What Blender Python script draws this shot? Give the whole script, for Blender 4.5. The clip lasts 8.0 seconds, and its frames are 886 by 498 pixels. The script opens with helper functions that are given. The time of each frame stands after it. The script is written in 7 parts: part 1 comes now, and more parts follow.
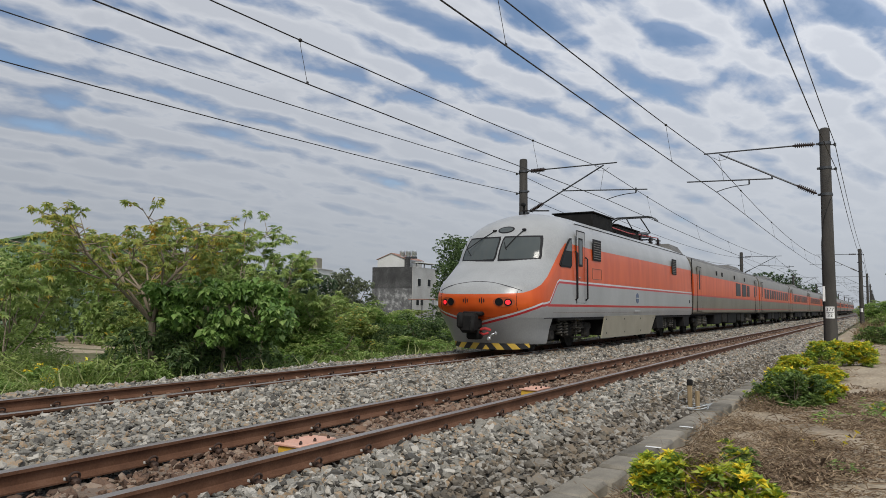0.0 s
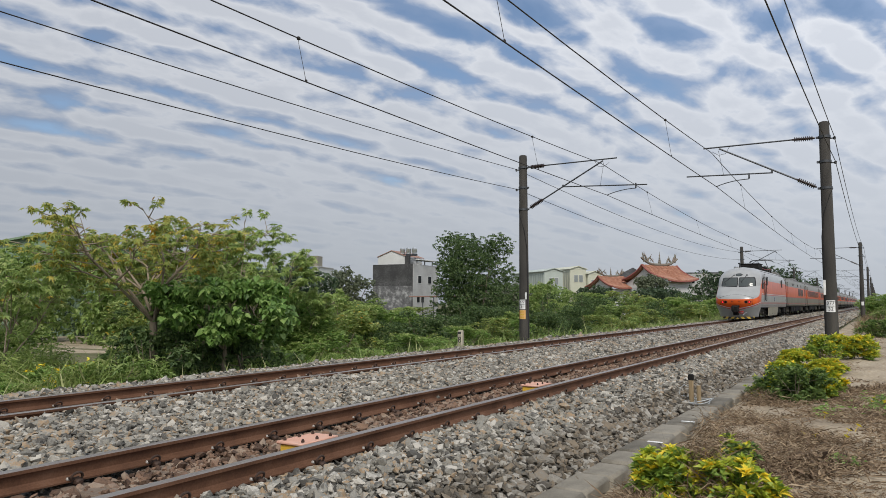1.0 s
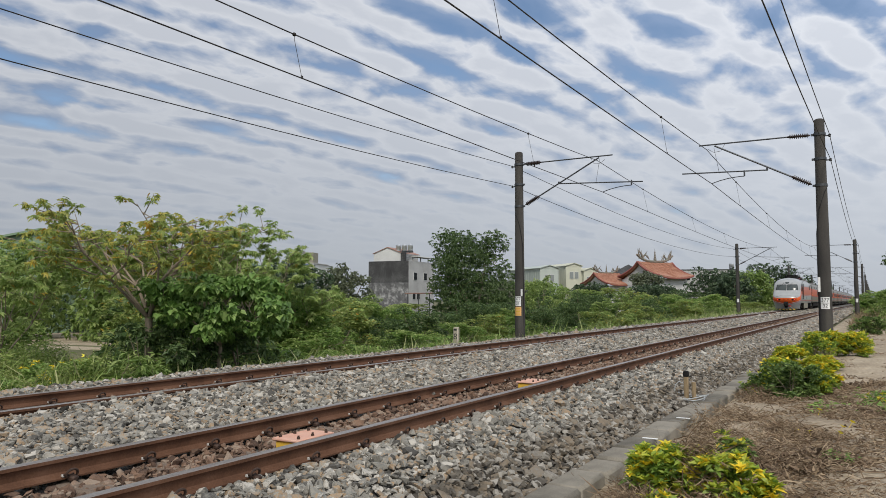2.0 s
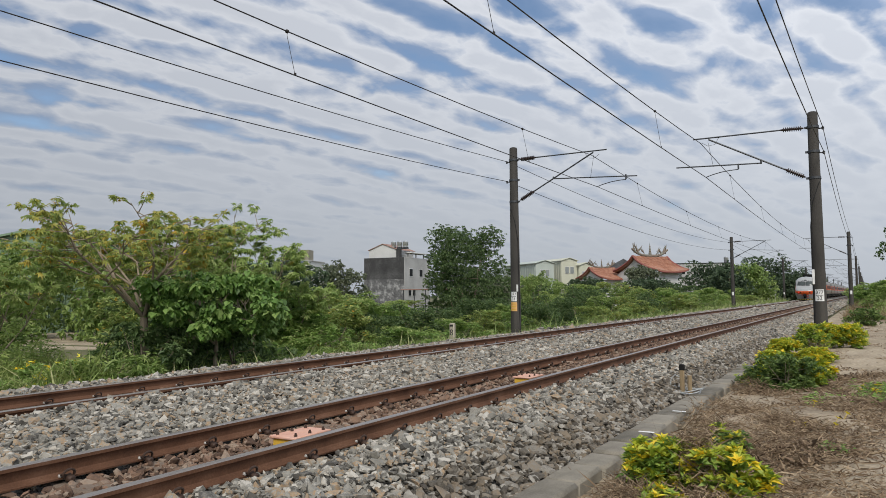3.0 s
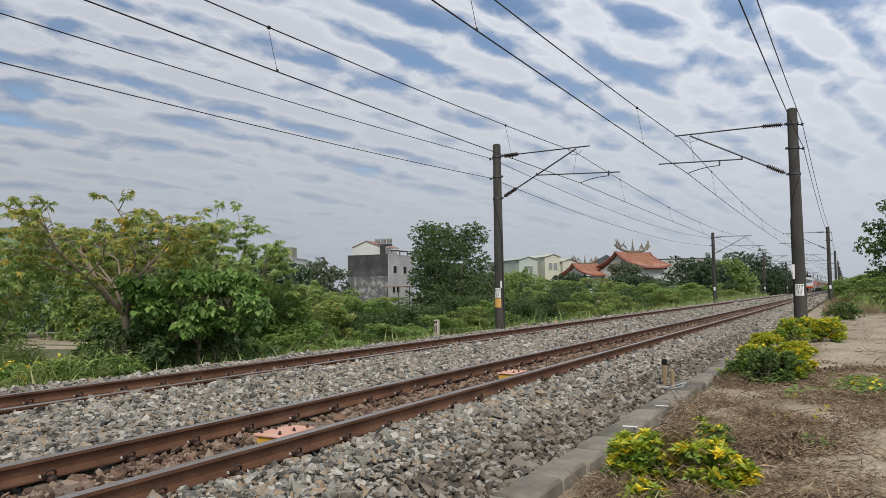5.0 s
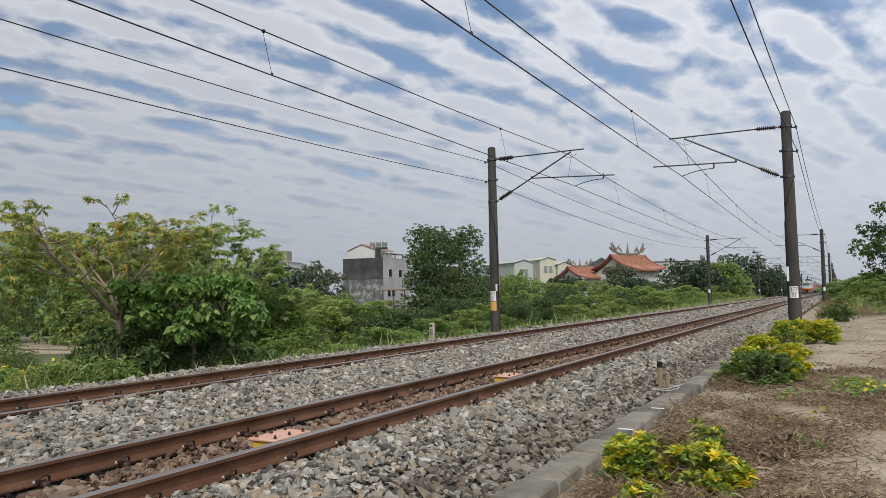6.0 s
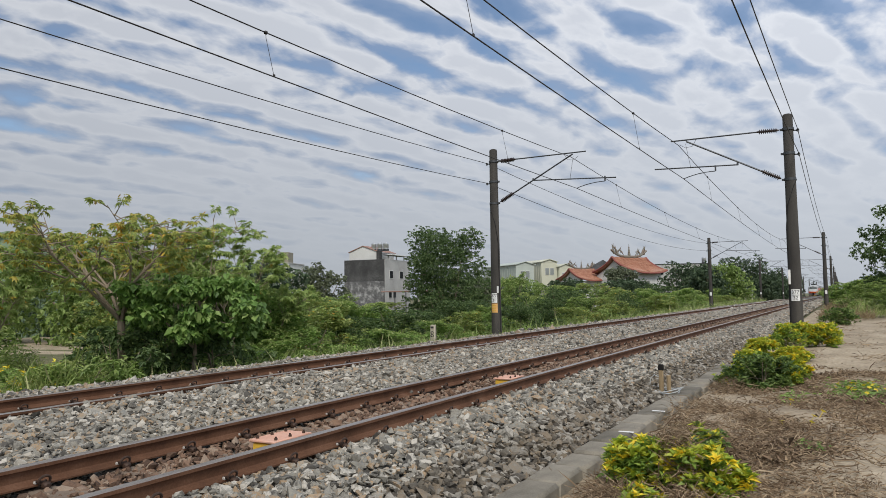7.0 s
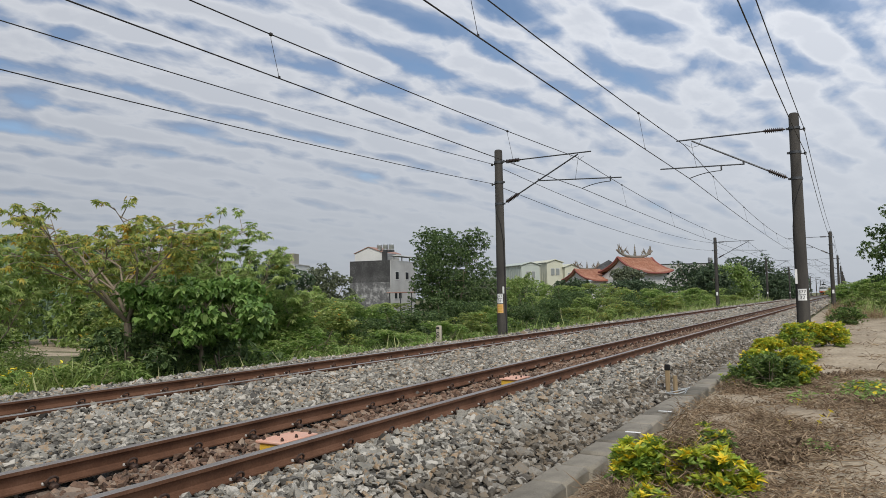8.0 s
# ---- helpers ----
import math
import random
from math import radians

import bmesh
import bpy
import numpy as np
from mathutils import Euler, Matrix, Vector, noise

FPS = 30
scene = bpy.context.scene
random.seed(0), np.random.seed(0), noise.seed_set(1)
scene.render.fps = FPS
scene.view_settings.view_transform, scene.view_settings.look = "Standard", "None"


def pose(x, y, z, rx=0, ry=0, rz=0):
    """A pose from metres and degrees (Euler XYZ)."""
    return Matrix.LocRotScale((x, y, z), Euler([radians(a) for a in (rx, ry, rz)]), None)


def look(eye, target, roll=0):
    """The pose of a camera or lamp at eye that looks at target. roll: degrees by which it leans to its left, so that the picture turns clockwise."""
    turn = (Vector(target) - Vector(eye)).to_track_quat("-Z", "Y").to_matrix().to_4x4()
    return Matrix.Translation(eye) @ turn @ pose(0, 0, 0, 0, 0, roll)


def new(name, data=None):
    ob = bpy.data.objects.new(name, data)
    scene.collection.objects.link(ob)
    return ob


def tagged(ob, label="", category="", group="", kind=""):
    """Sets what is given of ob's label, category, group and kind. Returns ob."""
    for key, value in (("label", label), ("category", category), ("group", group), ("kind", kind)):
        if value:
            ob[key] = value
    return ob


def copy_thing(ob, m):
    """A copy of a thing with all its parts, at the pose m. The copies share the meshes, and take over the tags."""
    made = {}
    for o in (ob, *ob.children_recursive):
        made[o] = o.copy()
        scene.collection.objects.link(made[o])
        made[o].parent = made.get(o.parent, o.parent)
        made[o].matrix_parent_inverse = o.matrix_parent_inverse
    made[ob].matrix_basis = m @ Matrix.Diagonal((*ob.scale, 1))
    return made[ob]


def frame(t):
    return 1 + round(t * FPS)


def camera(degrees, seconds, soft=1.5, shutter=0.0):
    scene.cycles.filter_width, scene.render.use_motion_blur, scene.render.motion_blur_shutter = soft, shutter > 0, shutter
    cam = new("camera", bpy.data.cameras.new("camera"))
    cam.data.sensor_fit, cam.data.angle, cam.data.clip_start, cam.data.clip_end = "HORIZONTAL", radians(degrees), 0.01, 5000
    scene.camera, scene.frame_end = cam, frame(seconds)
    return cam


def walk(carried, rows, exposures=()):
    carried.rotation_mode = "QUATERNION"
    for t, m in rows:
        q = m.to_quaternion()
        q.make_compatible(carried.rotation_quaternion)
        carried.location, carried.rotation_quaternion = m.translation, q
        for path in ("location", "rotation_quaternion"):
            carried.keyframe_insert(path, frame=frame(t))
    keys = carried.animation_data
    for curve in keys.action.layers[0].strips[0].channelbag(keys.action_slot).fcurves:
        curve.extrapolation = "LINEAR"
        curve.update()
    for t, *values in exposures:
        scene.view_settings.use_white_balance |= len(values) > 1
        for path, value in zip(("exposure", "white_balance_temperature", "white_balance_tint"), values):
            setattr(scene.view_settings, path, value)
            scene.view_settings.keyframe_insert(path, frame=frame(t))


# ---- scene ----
cam = camera(62.2, 8.0, 0.8)

# the camera is held in the hand on the bank beside the line: it only turns
PATH = [
    (0, pose(0, 0, 1.119, 94.515, -0.483, 30.545)),
    (0.5, pose(0, 0, 1.119, 94.373, 0.069, 30.636)),
    (1, pose(0, 0, 1.119, 94.280, 0.016, 30.605)),
    (1.5, pose(0, 0, 1.119, 94.158, -0.159, 30.372)),
    (3, pose(0, 0, 1.119, 93.721, 0.566, 29.950)),
    (3.5, pose(0, 0, 1.119, 93.662, 0.808, 29.820)),
    (4, pose(0, 0, 1.119, 93.649, 0.871, 29.460)),
    (4.5, pose(0, 0, 1.119, 93.398, 0.780, 28.973)),
    (6, pose(0, 0, 1.119, 93.694, 1.073, 28.348)),
    (6.5, pose(0, 0, 1.119, 93.821, 0.747, 28.430)),
    (7, pose(0, 0, 1.119, 93.842, 0.883, 28.441)),
    (7.5, pose(0, 0, 1.119, 93.756, 1.035, 28.573)),
    (8, pose(0, 0, 1.119, 93.904, 1.061, 28.878)),
]
walk(cam, PATH, [(0, -0.10), (0.5, -0.05), (1.0, 0.0), (8.0, 0.0)])
scene.view_settings.exposure = 0.0

# ---------------------------------------------------------------- plan (metres; the line runs along +y, z = 0 on the rail heads)
GAUGE = 1.132            # between the rails' middles
NEAR, FAR = -4.52, -8.275  # middles of the two tracks
MAST_Y, MAST_STEP = 25.6, 52.5
MAST_L, MAST_R = -11.565, -1.262
SLEEPER_Y, SLEEPER_STEP = 3.30, 0.665

# ---------------------------------------------------------------- light
SUN_EL, SUN_AZ = radians(46), radians(146)   # azimuth clockwise from +y


def make_world():
    w = bpy.data.worlds.new("sky")
    scene.world = w
    w.use_nodes = True
    nt = w.node_tree
    nt.nodes.clear()
    N, L = nt.nodes.new, nt.links.new
    out = N("ShaderNodeOutputWorld")
    sky = N("ShaderNodeTexSky")
    sky.sky_type, sky.sun_disc = "NISHITA", False
    sky.sun_elevation, sky.sun_rotation = SUN_EL, SUN_AZ
    sky.air_density, sky.dust_density, sky.ozone_density = 1.0, 0.6, 2.0
    b_sky = N("ShaderNodeBackground")
    b_sky.inputs["Strength"].default_value = 0.11
    L(sky.outputs[0], b_sky.inputs["Color"])
    # a sheet of altocumulus high over the ground: directions laid out on a plane
    co = N("ShaderNodeTexCoord")
    sep = N("ShaderNodeSeparateXYZ")
    L(co.outputs["Generated"], sep.inputs[0])

    def m(op, a, b=None, clamp=False):
        n = N("ShaderNodeMath")
        n.operation, n.use_clamp = op, clamp
        for i, v in enumerate((a, b)):
            if v is None:
                continue
            if isinstance(v, (int, float)):
                n.inputs[i].default_value = v
            else:
                L(v, n.inputs[i])
        return n.outputs[0]

    zz = m("ADD", m("MAXIMUM", sep.outputs[2], 0.0), 0.25)   # a thick layer shows its flanks: less foreshortened than a sheet
    px, py = m("DIVIDE", sep.outputs[0], zz), m("DIVIDE", sep.outputs[1], zz)
    comb = N("ShaderNodeCombineXYZ")
    L(px, comb.inputs[0]), L(py, comb.inputs[1])

    turn = N("ShaderNodeMapping")
    turn.inputs["Rotation"].default_value = (0, 0, radians(CLOUD_TURN))
    L(comb.outputs[0], turn.inputs["Vector"])

    # long rolls that run along the line, broken into lumps; sampled twice, the second time a little
    # nearer to the sun, so that the puffs are lit on one side
    def density(shift):
        sh = N("ShaderNodeVectorMath")
        sh.operation = "ADD"
        L(turn.outputs[0], sh.inputs[0])
        sh.inputs[1].default_value = shift

        def mapped(scale_xyz, loc):
            mp = N("ShaderNodeMapping")
            mp.inputs["Scale"].default_value = scale_xyz
            mp.inputs["Location"].default_value = loc
            L(sh.outputs[0], mp.inputs["Vector"])
            return mp.outputs[0]

        def noise_at(scale_xyz, detail, rough, dist, loc):
            n = N("ShaderNodeTexNoise")
            n.inputs["Scale"].default_value = 1.0
            n.inputs["Detail"].default_value = detail
            n.inputs["Roughness"].default_value = rough
            n.inputs["Distortion"].default_value = dist
            L(mapped(scale_xyz, loc), n.inputs["Vector"])
            return n.outputs["Fac"]

        wave = N("ShaderNodeTexWave")
        wave.wave_type, wave.bands_direction, wave.wave_profile = "BANDS", "X", "SIN"
        wave.inputs["Scale"].default_value = 2.1
        wave.inputs["Distortion"].default_value = 2.4
        wave.inputs["Detail"].default_value = 1.5
        wave.inputs["Detail Scale"].default_value = 1.2
        wave.inputs["Detail Roughness"].default_value = 0.5
        L(mapped((1.0, 0.30, 1), (0.3, 0, 0)), wave.inputs["Vector"])
        puffs = noise_at((6.8, 4.3, 1), 7.0, 0.51, 0.2, (3, 1, 0))
        wide = noise_at((1.7, 1.2, 1), 2.0, 0.5, 0.0, (7.4, 2, 0))
        return m("ADD", m("ADD", m("MULTIPLY", wave.outputs["Fac"], 0.20), m("MULTIPLY", puffs, 0.92)), m("MULTIPLY", wide, 0.45))

    dens = m("SUBTRACT", density((0, 0, 0)), 0.70)          # about zero in the middle
    lit = m("SUBTRACT", m("ADD", dens, 0.70), density((0.02, -0.045, 0)))
    low = m("SUBTRACT", 1.0, m("MULTIPLY", sep.outputs[2], 3.6), True)     # haze gathers towards the horizon
    fade = m("SUBTRACT", 1.0, m("MULTIPLY", low, 0.72))
    dens = m("ADD", m("MULTIPLY", dens, fade), m("MULTIPLY", low, 0.13))
    cover = N("ShaderNodeMapRange")
    cover.interpolation_type = "SMOOTHSTEP"
    cover.inputs["From Min"].default_value, cover.inputs["From Max"].default_value = -0.22, 0.02
    L(dens, cover.inputs["Value"])
    tone = N("ShaderNodeMapRange")
    tone.inputs["From Min"].default_value, tone.inputs["From Max"].default_value = -0.12, 0.26
    L(m("ADD", dens, m("MULTIPLY", m("MULTIPLY", lit, fade), 0.75)), tone.inputs["Value"])
    ramp = N("ShaderNodeValToRGB")
    e = ramp.color_ramp.elements
    e[0].position, e[0].color = 0.0, (0.27, 0.375, 0.57, 1)
    e[1].position, e[1].color = 0.62, (0.77, 0.80, 0.86, 1)
    e2 = e.new(1.0)
    e2.color = (0.675, 0.71, 0.78, 1)
    e3 = e.new(0.30)
    e3.color = (0.50, 0.565, 0.69, 1)
    L(tone.outputs[0], ramp.inputs[0])
    hz = N("ShaderNodeMix")
    hz.data_type = "RGBA"
    L(m("POWER", m("SUBTRACT", 1.0, m("MULTIPLY", sep.outputs[2], 3.0), True), 1.1), hz.inputs["Factor"])
    L(ramp.outputs[0], hz.inputs["A"])
    hz.inputs["B"].default_value = (0.44, 0.475, 0.53, 1)
    b_cloud = N("ShaderNodeBackground")
    L(m("ADD", 1.05, m("MULTIPLY", sep.outputs[0], 0.30)), b_cloud.inputs["Strength"])   # brighter towards the sun's side
    L(hz.outputs["Result"], b_cloud.inputs["Color"])
    mix = N("ShaderNodeMixShader")
    L(m("MULTIPLY", cover.outputs[0], 0.97), mix.inputs[0])
    L(b_sky.outputs[0], mix.inputs[1])
    L(b_cloud.outputs[0], mix.inputs[2])
    L(mix.outputs[0], out.inputs[0])


CLOUD_TURN = 21
make_world()
sun = new("sun", bpy.data.lights.new("sun", "SUN"))
sun.data.energy, sun.data.angle, sun.data.color = 2.7, radians(18), (1.0, 0.95, 0.87)
sun.matrix_world = look((0, 0, 0), (-math.sin(SUN_AZ) * math.cos(SUN_EL), -math.cos(SUN_AZ) * math.cos(SUN_EL), -math.sin(SUN_EL)))


# ---------------------------------------------------------------- materials
def material(name, stops, scale=6.0, rough=0.8, metal=0.0, bump=0.3, fine=60.0, per="", spread=0.0, coords="Object", spec=0.5, dist=0.02, coarse=0.35, stretch=(1, 1, 1)):
    """Noise at two scales between colour stops; per 'object' or 'island' varies the pieces."""
    mt = bpy.data.materials.new(name)
    mt.use_nodes = True
    nt = mt.node_tree
    N, L = nt.nodes.new, nt.links.new
    b = nt.nodes["Principled BSDF"]
    co = N("ShaderNodeTexCoord")
    mp = N("ShaderNodeMapping")
    mp.inputs["Scale"].default_value = stretch
    L(co.outputs[coords], mp.inputs["Vector"])
    n1, n2 = N("ShaderNodeTexNoise"), N("ShaderNodeTexNoise")
    n1.inputs["Scale"].default_value, n1.inputs["Detail"].default_value = scale, 5
    n2.inputs["Scale"].default_value, n2.inputs["Detail"].default_value = fine, 3
    L(mp.outputs[0], n1.inputs["Vector"]), L(mp.outputs[0], n2.inputs["Vector"])
    mixn = N("ShaderNodeMix")
    mixn.inputs["Factor"].default_value = coarse
    L(n1.outputs["Fac"], mixn.inputs["A"]), L(n2.outputs["Fac"], mixn.inputs["B"])
    val = mixn.outputs["Result"]
    if per:
        src = N("ShaderNodeObjectInfo") if per == "object" else N("ShaderNodeNewGeometry")
        rnd = src.outputs["Random"] if per == "object" else src.outputs["Random Per Island"]
        a = N("ShaderNodeMath")
        a.operation = "MULTIPLY_ADD"
        L(rnd, a.inputs[0])
        a.inputs[1].default_value = spread
        s = N("ShaderNodeMath")
        s.operation = "SUBTRACT"
        L(val, s.inputs[0])
        s.inputs[1].default_value = spread / 2
        L(s.outputs[0], a.inputs[2])
        val = a.outputs[0]
    ramp = N("ShaderNodeValToRGB")
    e = ramp.color_ramp.elements
    pos = [0.3 + 0.4 * i / max(1, len(stops) - 1) for i in range(len(stops))]
    if per and spread > 0.4:
        pos = [0.15 + 0.7 * i / max(1, len(stops) - 1) for i in range(len(stops))]
    e[0].position, e[0].color = pos[0], (*stops[0], 1)
    e[1].position, e[1].color = pos[-1], (*stops[-1], 1)
    for p, c in zip(pos[1:-1], stops[1:-1]):
        e.new(p).color = (*c, 1)
    L(val, ramp.inputs[0])
    L(ramp.outputs[0], b.inputs["Base Color"])
    b.inputs["Roughness"].default_value, b.inputs["Metallic"].default_value = rough, metal
    b.inputs["Specular IOR Level"].default_value = spec
    if bump:
        bp = N("ShaderNodeBump")
        bp.inputs["Strength"].default_value, bp.inputs["Distance"].default_value = bump, dist
        L(n2.outputs["Fac"], bp.inputs["Height"])
        L(bp.outputs[0], b.inputs["Normal"])
    return mt


def leaf_material(name, stops, trans=0.35, rough=0.55, spread=0.75):
    mt = material(name, stops, 3.0, rough, 0, 0, 20.0, "island", spread)
    nt = mt.node_tree
    b = nt.nodes["Principled BSDF"]
    ramp = [n for n in nt.nodes if n.type == "VALTORGB"][0]
    tr = nt.nodes.new("ShaderNodeBsdfTranslucent")
    nt.links.new(ramp.outputs[0], tr.inputs["Color"])
    mix = nt.nodes.new("ShaderNodeMixShader")
    mix.inputs[0].default_value = trans
    nt.links.new(b.outputs[0], mix.inputs[1])
    nt.links.new(tr.outputs[0], mix.inputs[2])
    nt.links.new(mix.outputs[0], nt.nodes["Material Output"].inputs[0])
    return mt


STONE = material("ballast stone", [(0.07, 0.064, 0.054), (0.16, 0.149, 0.125), (0.235, 0.217, 0.18), (0.185, 0.183, 0.164), (0.30, 0.20, 0.11), (0.27, 0.25, 0.21), (0.205, 0.197, 0.172), (0.42, 0.39, 0.335)], 14, 0.85, 0, 0.5, 90, "island", 0.85, dist=0.004)
STONE_RUST = material("rust-stained stone", [(0.06, 0.034, 0.021), (0.13, 0.078, 0.05), (0.20, 0.12, 0.077), (0.25, 0.19, 0.14)], 14, 0.9, 0, 0.5, 90, "island", 0.85, dist=0.004)
STONE_DIRTY = material("earth-stained stone", [(0.055, 0.046, 0.035), (0.11, 0.096, 0.075), (0.18, 0.138, 0.092), (0.17, 0.155, 0.13), (0.29, 0.268, 0.23)], 14, 0.9, 0, 0.5, 90, "island", 0.85, dist=0.004)
# bed kept darker than its stones, so shade between them is in the colour
BED = material("ballast bed with gap shade", [(0.035, 0.032, 0.028), (0.10, 0.095, 0.083), (0.22, 0.208, 0.185)], 9, 0.95, 0, 1.0, 22, dist=0.04, coarse=0.7)
RAIL_SIDE = material("rusted rail web", [(0.062, 0.029, 0.016), (0.112, 0.053, 0.029), (0.16, 0.085, 0.052)], 3, 0.8, 0.0, 0.25, 70, dist=0.003, spec=0.25)
RAIL_HEAD = material("worn rail head", [(0.20, 0.15, 0.12), (0.34, 0.30, 0.27), (0.42, 0.40, 0.38)], 2, 0.38, 0.75, 0.05, 120, dist=0.001, stretch=(6, 0.3, 1))
CLIP = material("rusted clip steel", [(0.03, 0.018, 0.013), (0.08, 0.045, 0.03)], 20, 0.7, 0.3, 0.2, 120, dist=0.001)
TOE = material("pale nylon", [(0.35, 0.33, 0.30), (0.5, 0.48, 0.45)], 20, 0.7, 0, 0, 60)
SLEEPER = material("stained sleeper concrete", [(0.10, 0.07, 0.048), (0.18, 0.135, 0.10), (0.25, 0.20, 0.155)], 4, 0.9, 0, 0.5, 60, dist=0.004)
KERB = material("weathered kerb concrete", [(0.09, 0.08, 0.061), (0.165, 0.147, 0.115), (0.245, 0.22, 0.175)], 4, 0.9, 0, 0.6, 80, "object", 0.3, dist=0.004)
DIRT = material("dry sandy soil", [(0.17, 0.13, 0.085), (0.31, 0.25, 0.172), (0.46, 0.385, 0.28)], 0.9, 0.95, 0, 0.9, 14, dist=0.04, coarse=0.5)
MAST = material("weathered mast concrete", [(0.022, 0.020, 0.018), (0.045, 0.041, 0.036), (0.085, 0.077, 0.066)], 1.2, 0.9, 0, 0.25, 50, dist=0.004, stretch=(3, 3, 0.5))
STEEL = material("galvanised tube", [(0.05, 0.052, 0.055), (0.10, 0.105, 0.11)], 6, 0.5, 0.6, 0.1, 60, dist=0.001)
WIRE = material("dull copper wire", [(0.025, 0.022, 0.02), (0.05, 0.045, 0.04)], 6, 0.6, 0.5, 0, 60)
INSUL = material("dark brown porcelain", [(0.022, 0.014, 0.012), (0.04, 0.026, 0.022)], 6, 0.25, 0, 0, 60)
BLACK = material("black under-gear", [(0.008, 0.008, 0.008), (0.020, 0.019, 0.018)], 5, 0.8, 0.0, 0.2, 40, dist=0.004, spec=0.12)
RUBBER = material("black rubber", [(0.010, 0.010, 0.011), (0.020, 0.020, 0.021)], 8, 0.65, 0, 0, 40, spec=0.2)
GEAR = material("grimy running gear", [(0.010, 0.0095, 0.008), (0.022, 0.020, 0.017), (0.06, 0.054, 0.045)], 6, 0.8, 0.0, 0.3, 40, dist=0.004, spec=0.15)
SKIRT = material("dusty beige skirt panel", [(0.21, 0.19, 0.14), (0.29, 0.265, 0.20)], 2, 0.6, 0.1, 0.1, 40, dist=0.002)
SILVER = material("silver-grey paint", [(0.34, 0.345, 0.345), (0.43, 0.435, 0.43)], 1.5, 0.38, 0.25, 0.05, 40, dist=0.001)
ROOFG = material("grimy grey train roof", [(0.075, 0.07, 0.062), (0.15, 0.142, 0.125)], 2.0, 0.6, 0.1, 0.1, 30, dist=0.003)
WHITE = material("white enamel", [(0.62, 0.62, 0.60), (0.78, 0.78, 0.76)], 8, 0.5, 0, 0.05, 60)
INK = material("black lettering", [(0.02, 0.02, 0.02), (0.04, 0.04, 0.04)], 8, 0.6, 0, 0, 60)
YELLOW = material("yellow paint", [(0.55, 0.33, 0.03), (0.68, 0.42, 0.05)], 6, 0.55, 0, 0.1, 60)
ORANGE_P = material("faded orange notice", [(0.62, 0.33, 0.10), (0.72, 0.42, 0.16)], 8, 0.6, 0, 0.05, 60)
BARK = material("grey-brown bark", [(0.16, 0.125, 0.085), (0.32, 0.26, 0.19)], 12, 0.9, 0, 0.6, 60, dist=0.01, stretch=(1, 1, 0.3))


def glass_material(name, tint, rough=0.06, spec=0.5):
    mt = bpy.data.materials.new(name)
    mt.use_nodes = True
    b = mt.node_tree.nodes["Principled BSDF"]
    b.inputs["Base Color"].default_value = (*tint, 1)
    b.inputs["Roughness"].default_value = rough
    b.inputs["Specular IOR Level"].default_value = spec
    return mt


GLASS = glass_material("dark tinted glass", (0.010, 0.012, 0.013), 0.30, 0.06)
GLASS_PALE = glass_material("pale grey glass", (0.22, 0.24, 0.23), 0.3)
GLASS_SCREEN = glass_material("windscreen glass", (0.07, 0.08, 0.078), 0.10, 0.3)


def lamp_material(name, colour, strength):
    mt = bpy.data.materials.new(name)
    mt.use_nodes = True
    b = mt.node_tree.nodes["Principled BSDF"]
    b.inputs["Base Color"].default_value = (*colour, 1)
    b.inputs["Emission Color"].default_value = (*colour, 1)
    b.inputs["Emission Strength"].default_value = strength
    return mt


TAIL = lamp_material("lit red tail lamp", (1.0, 0.02, 0.03), 0.9)


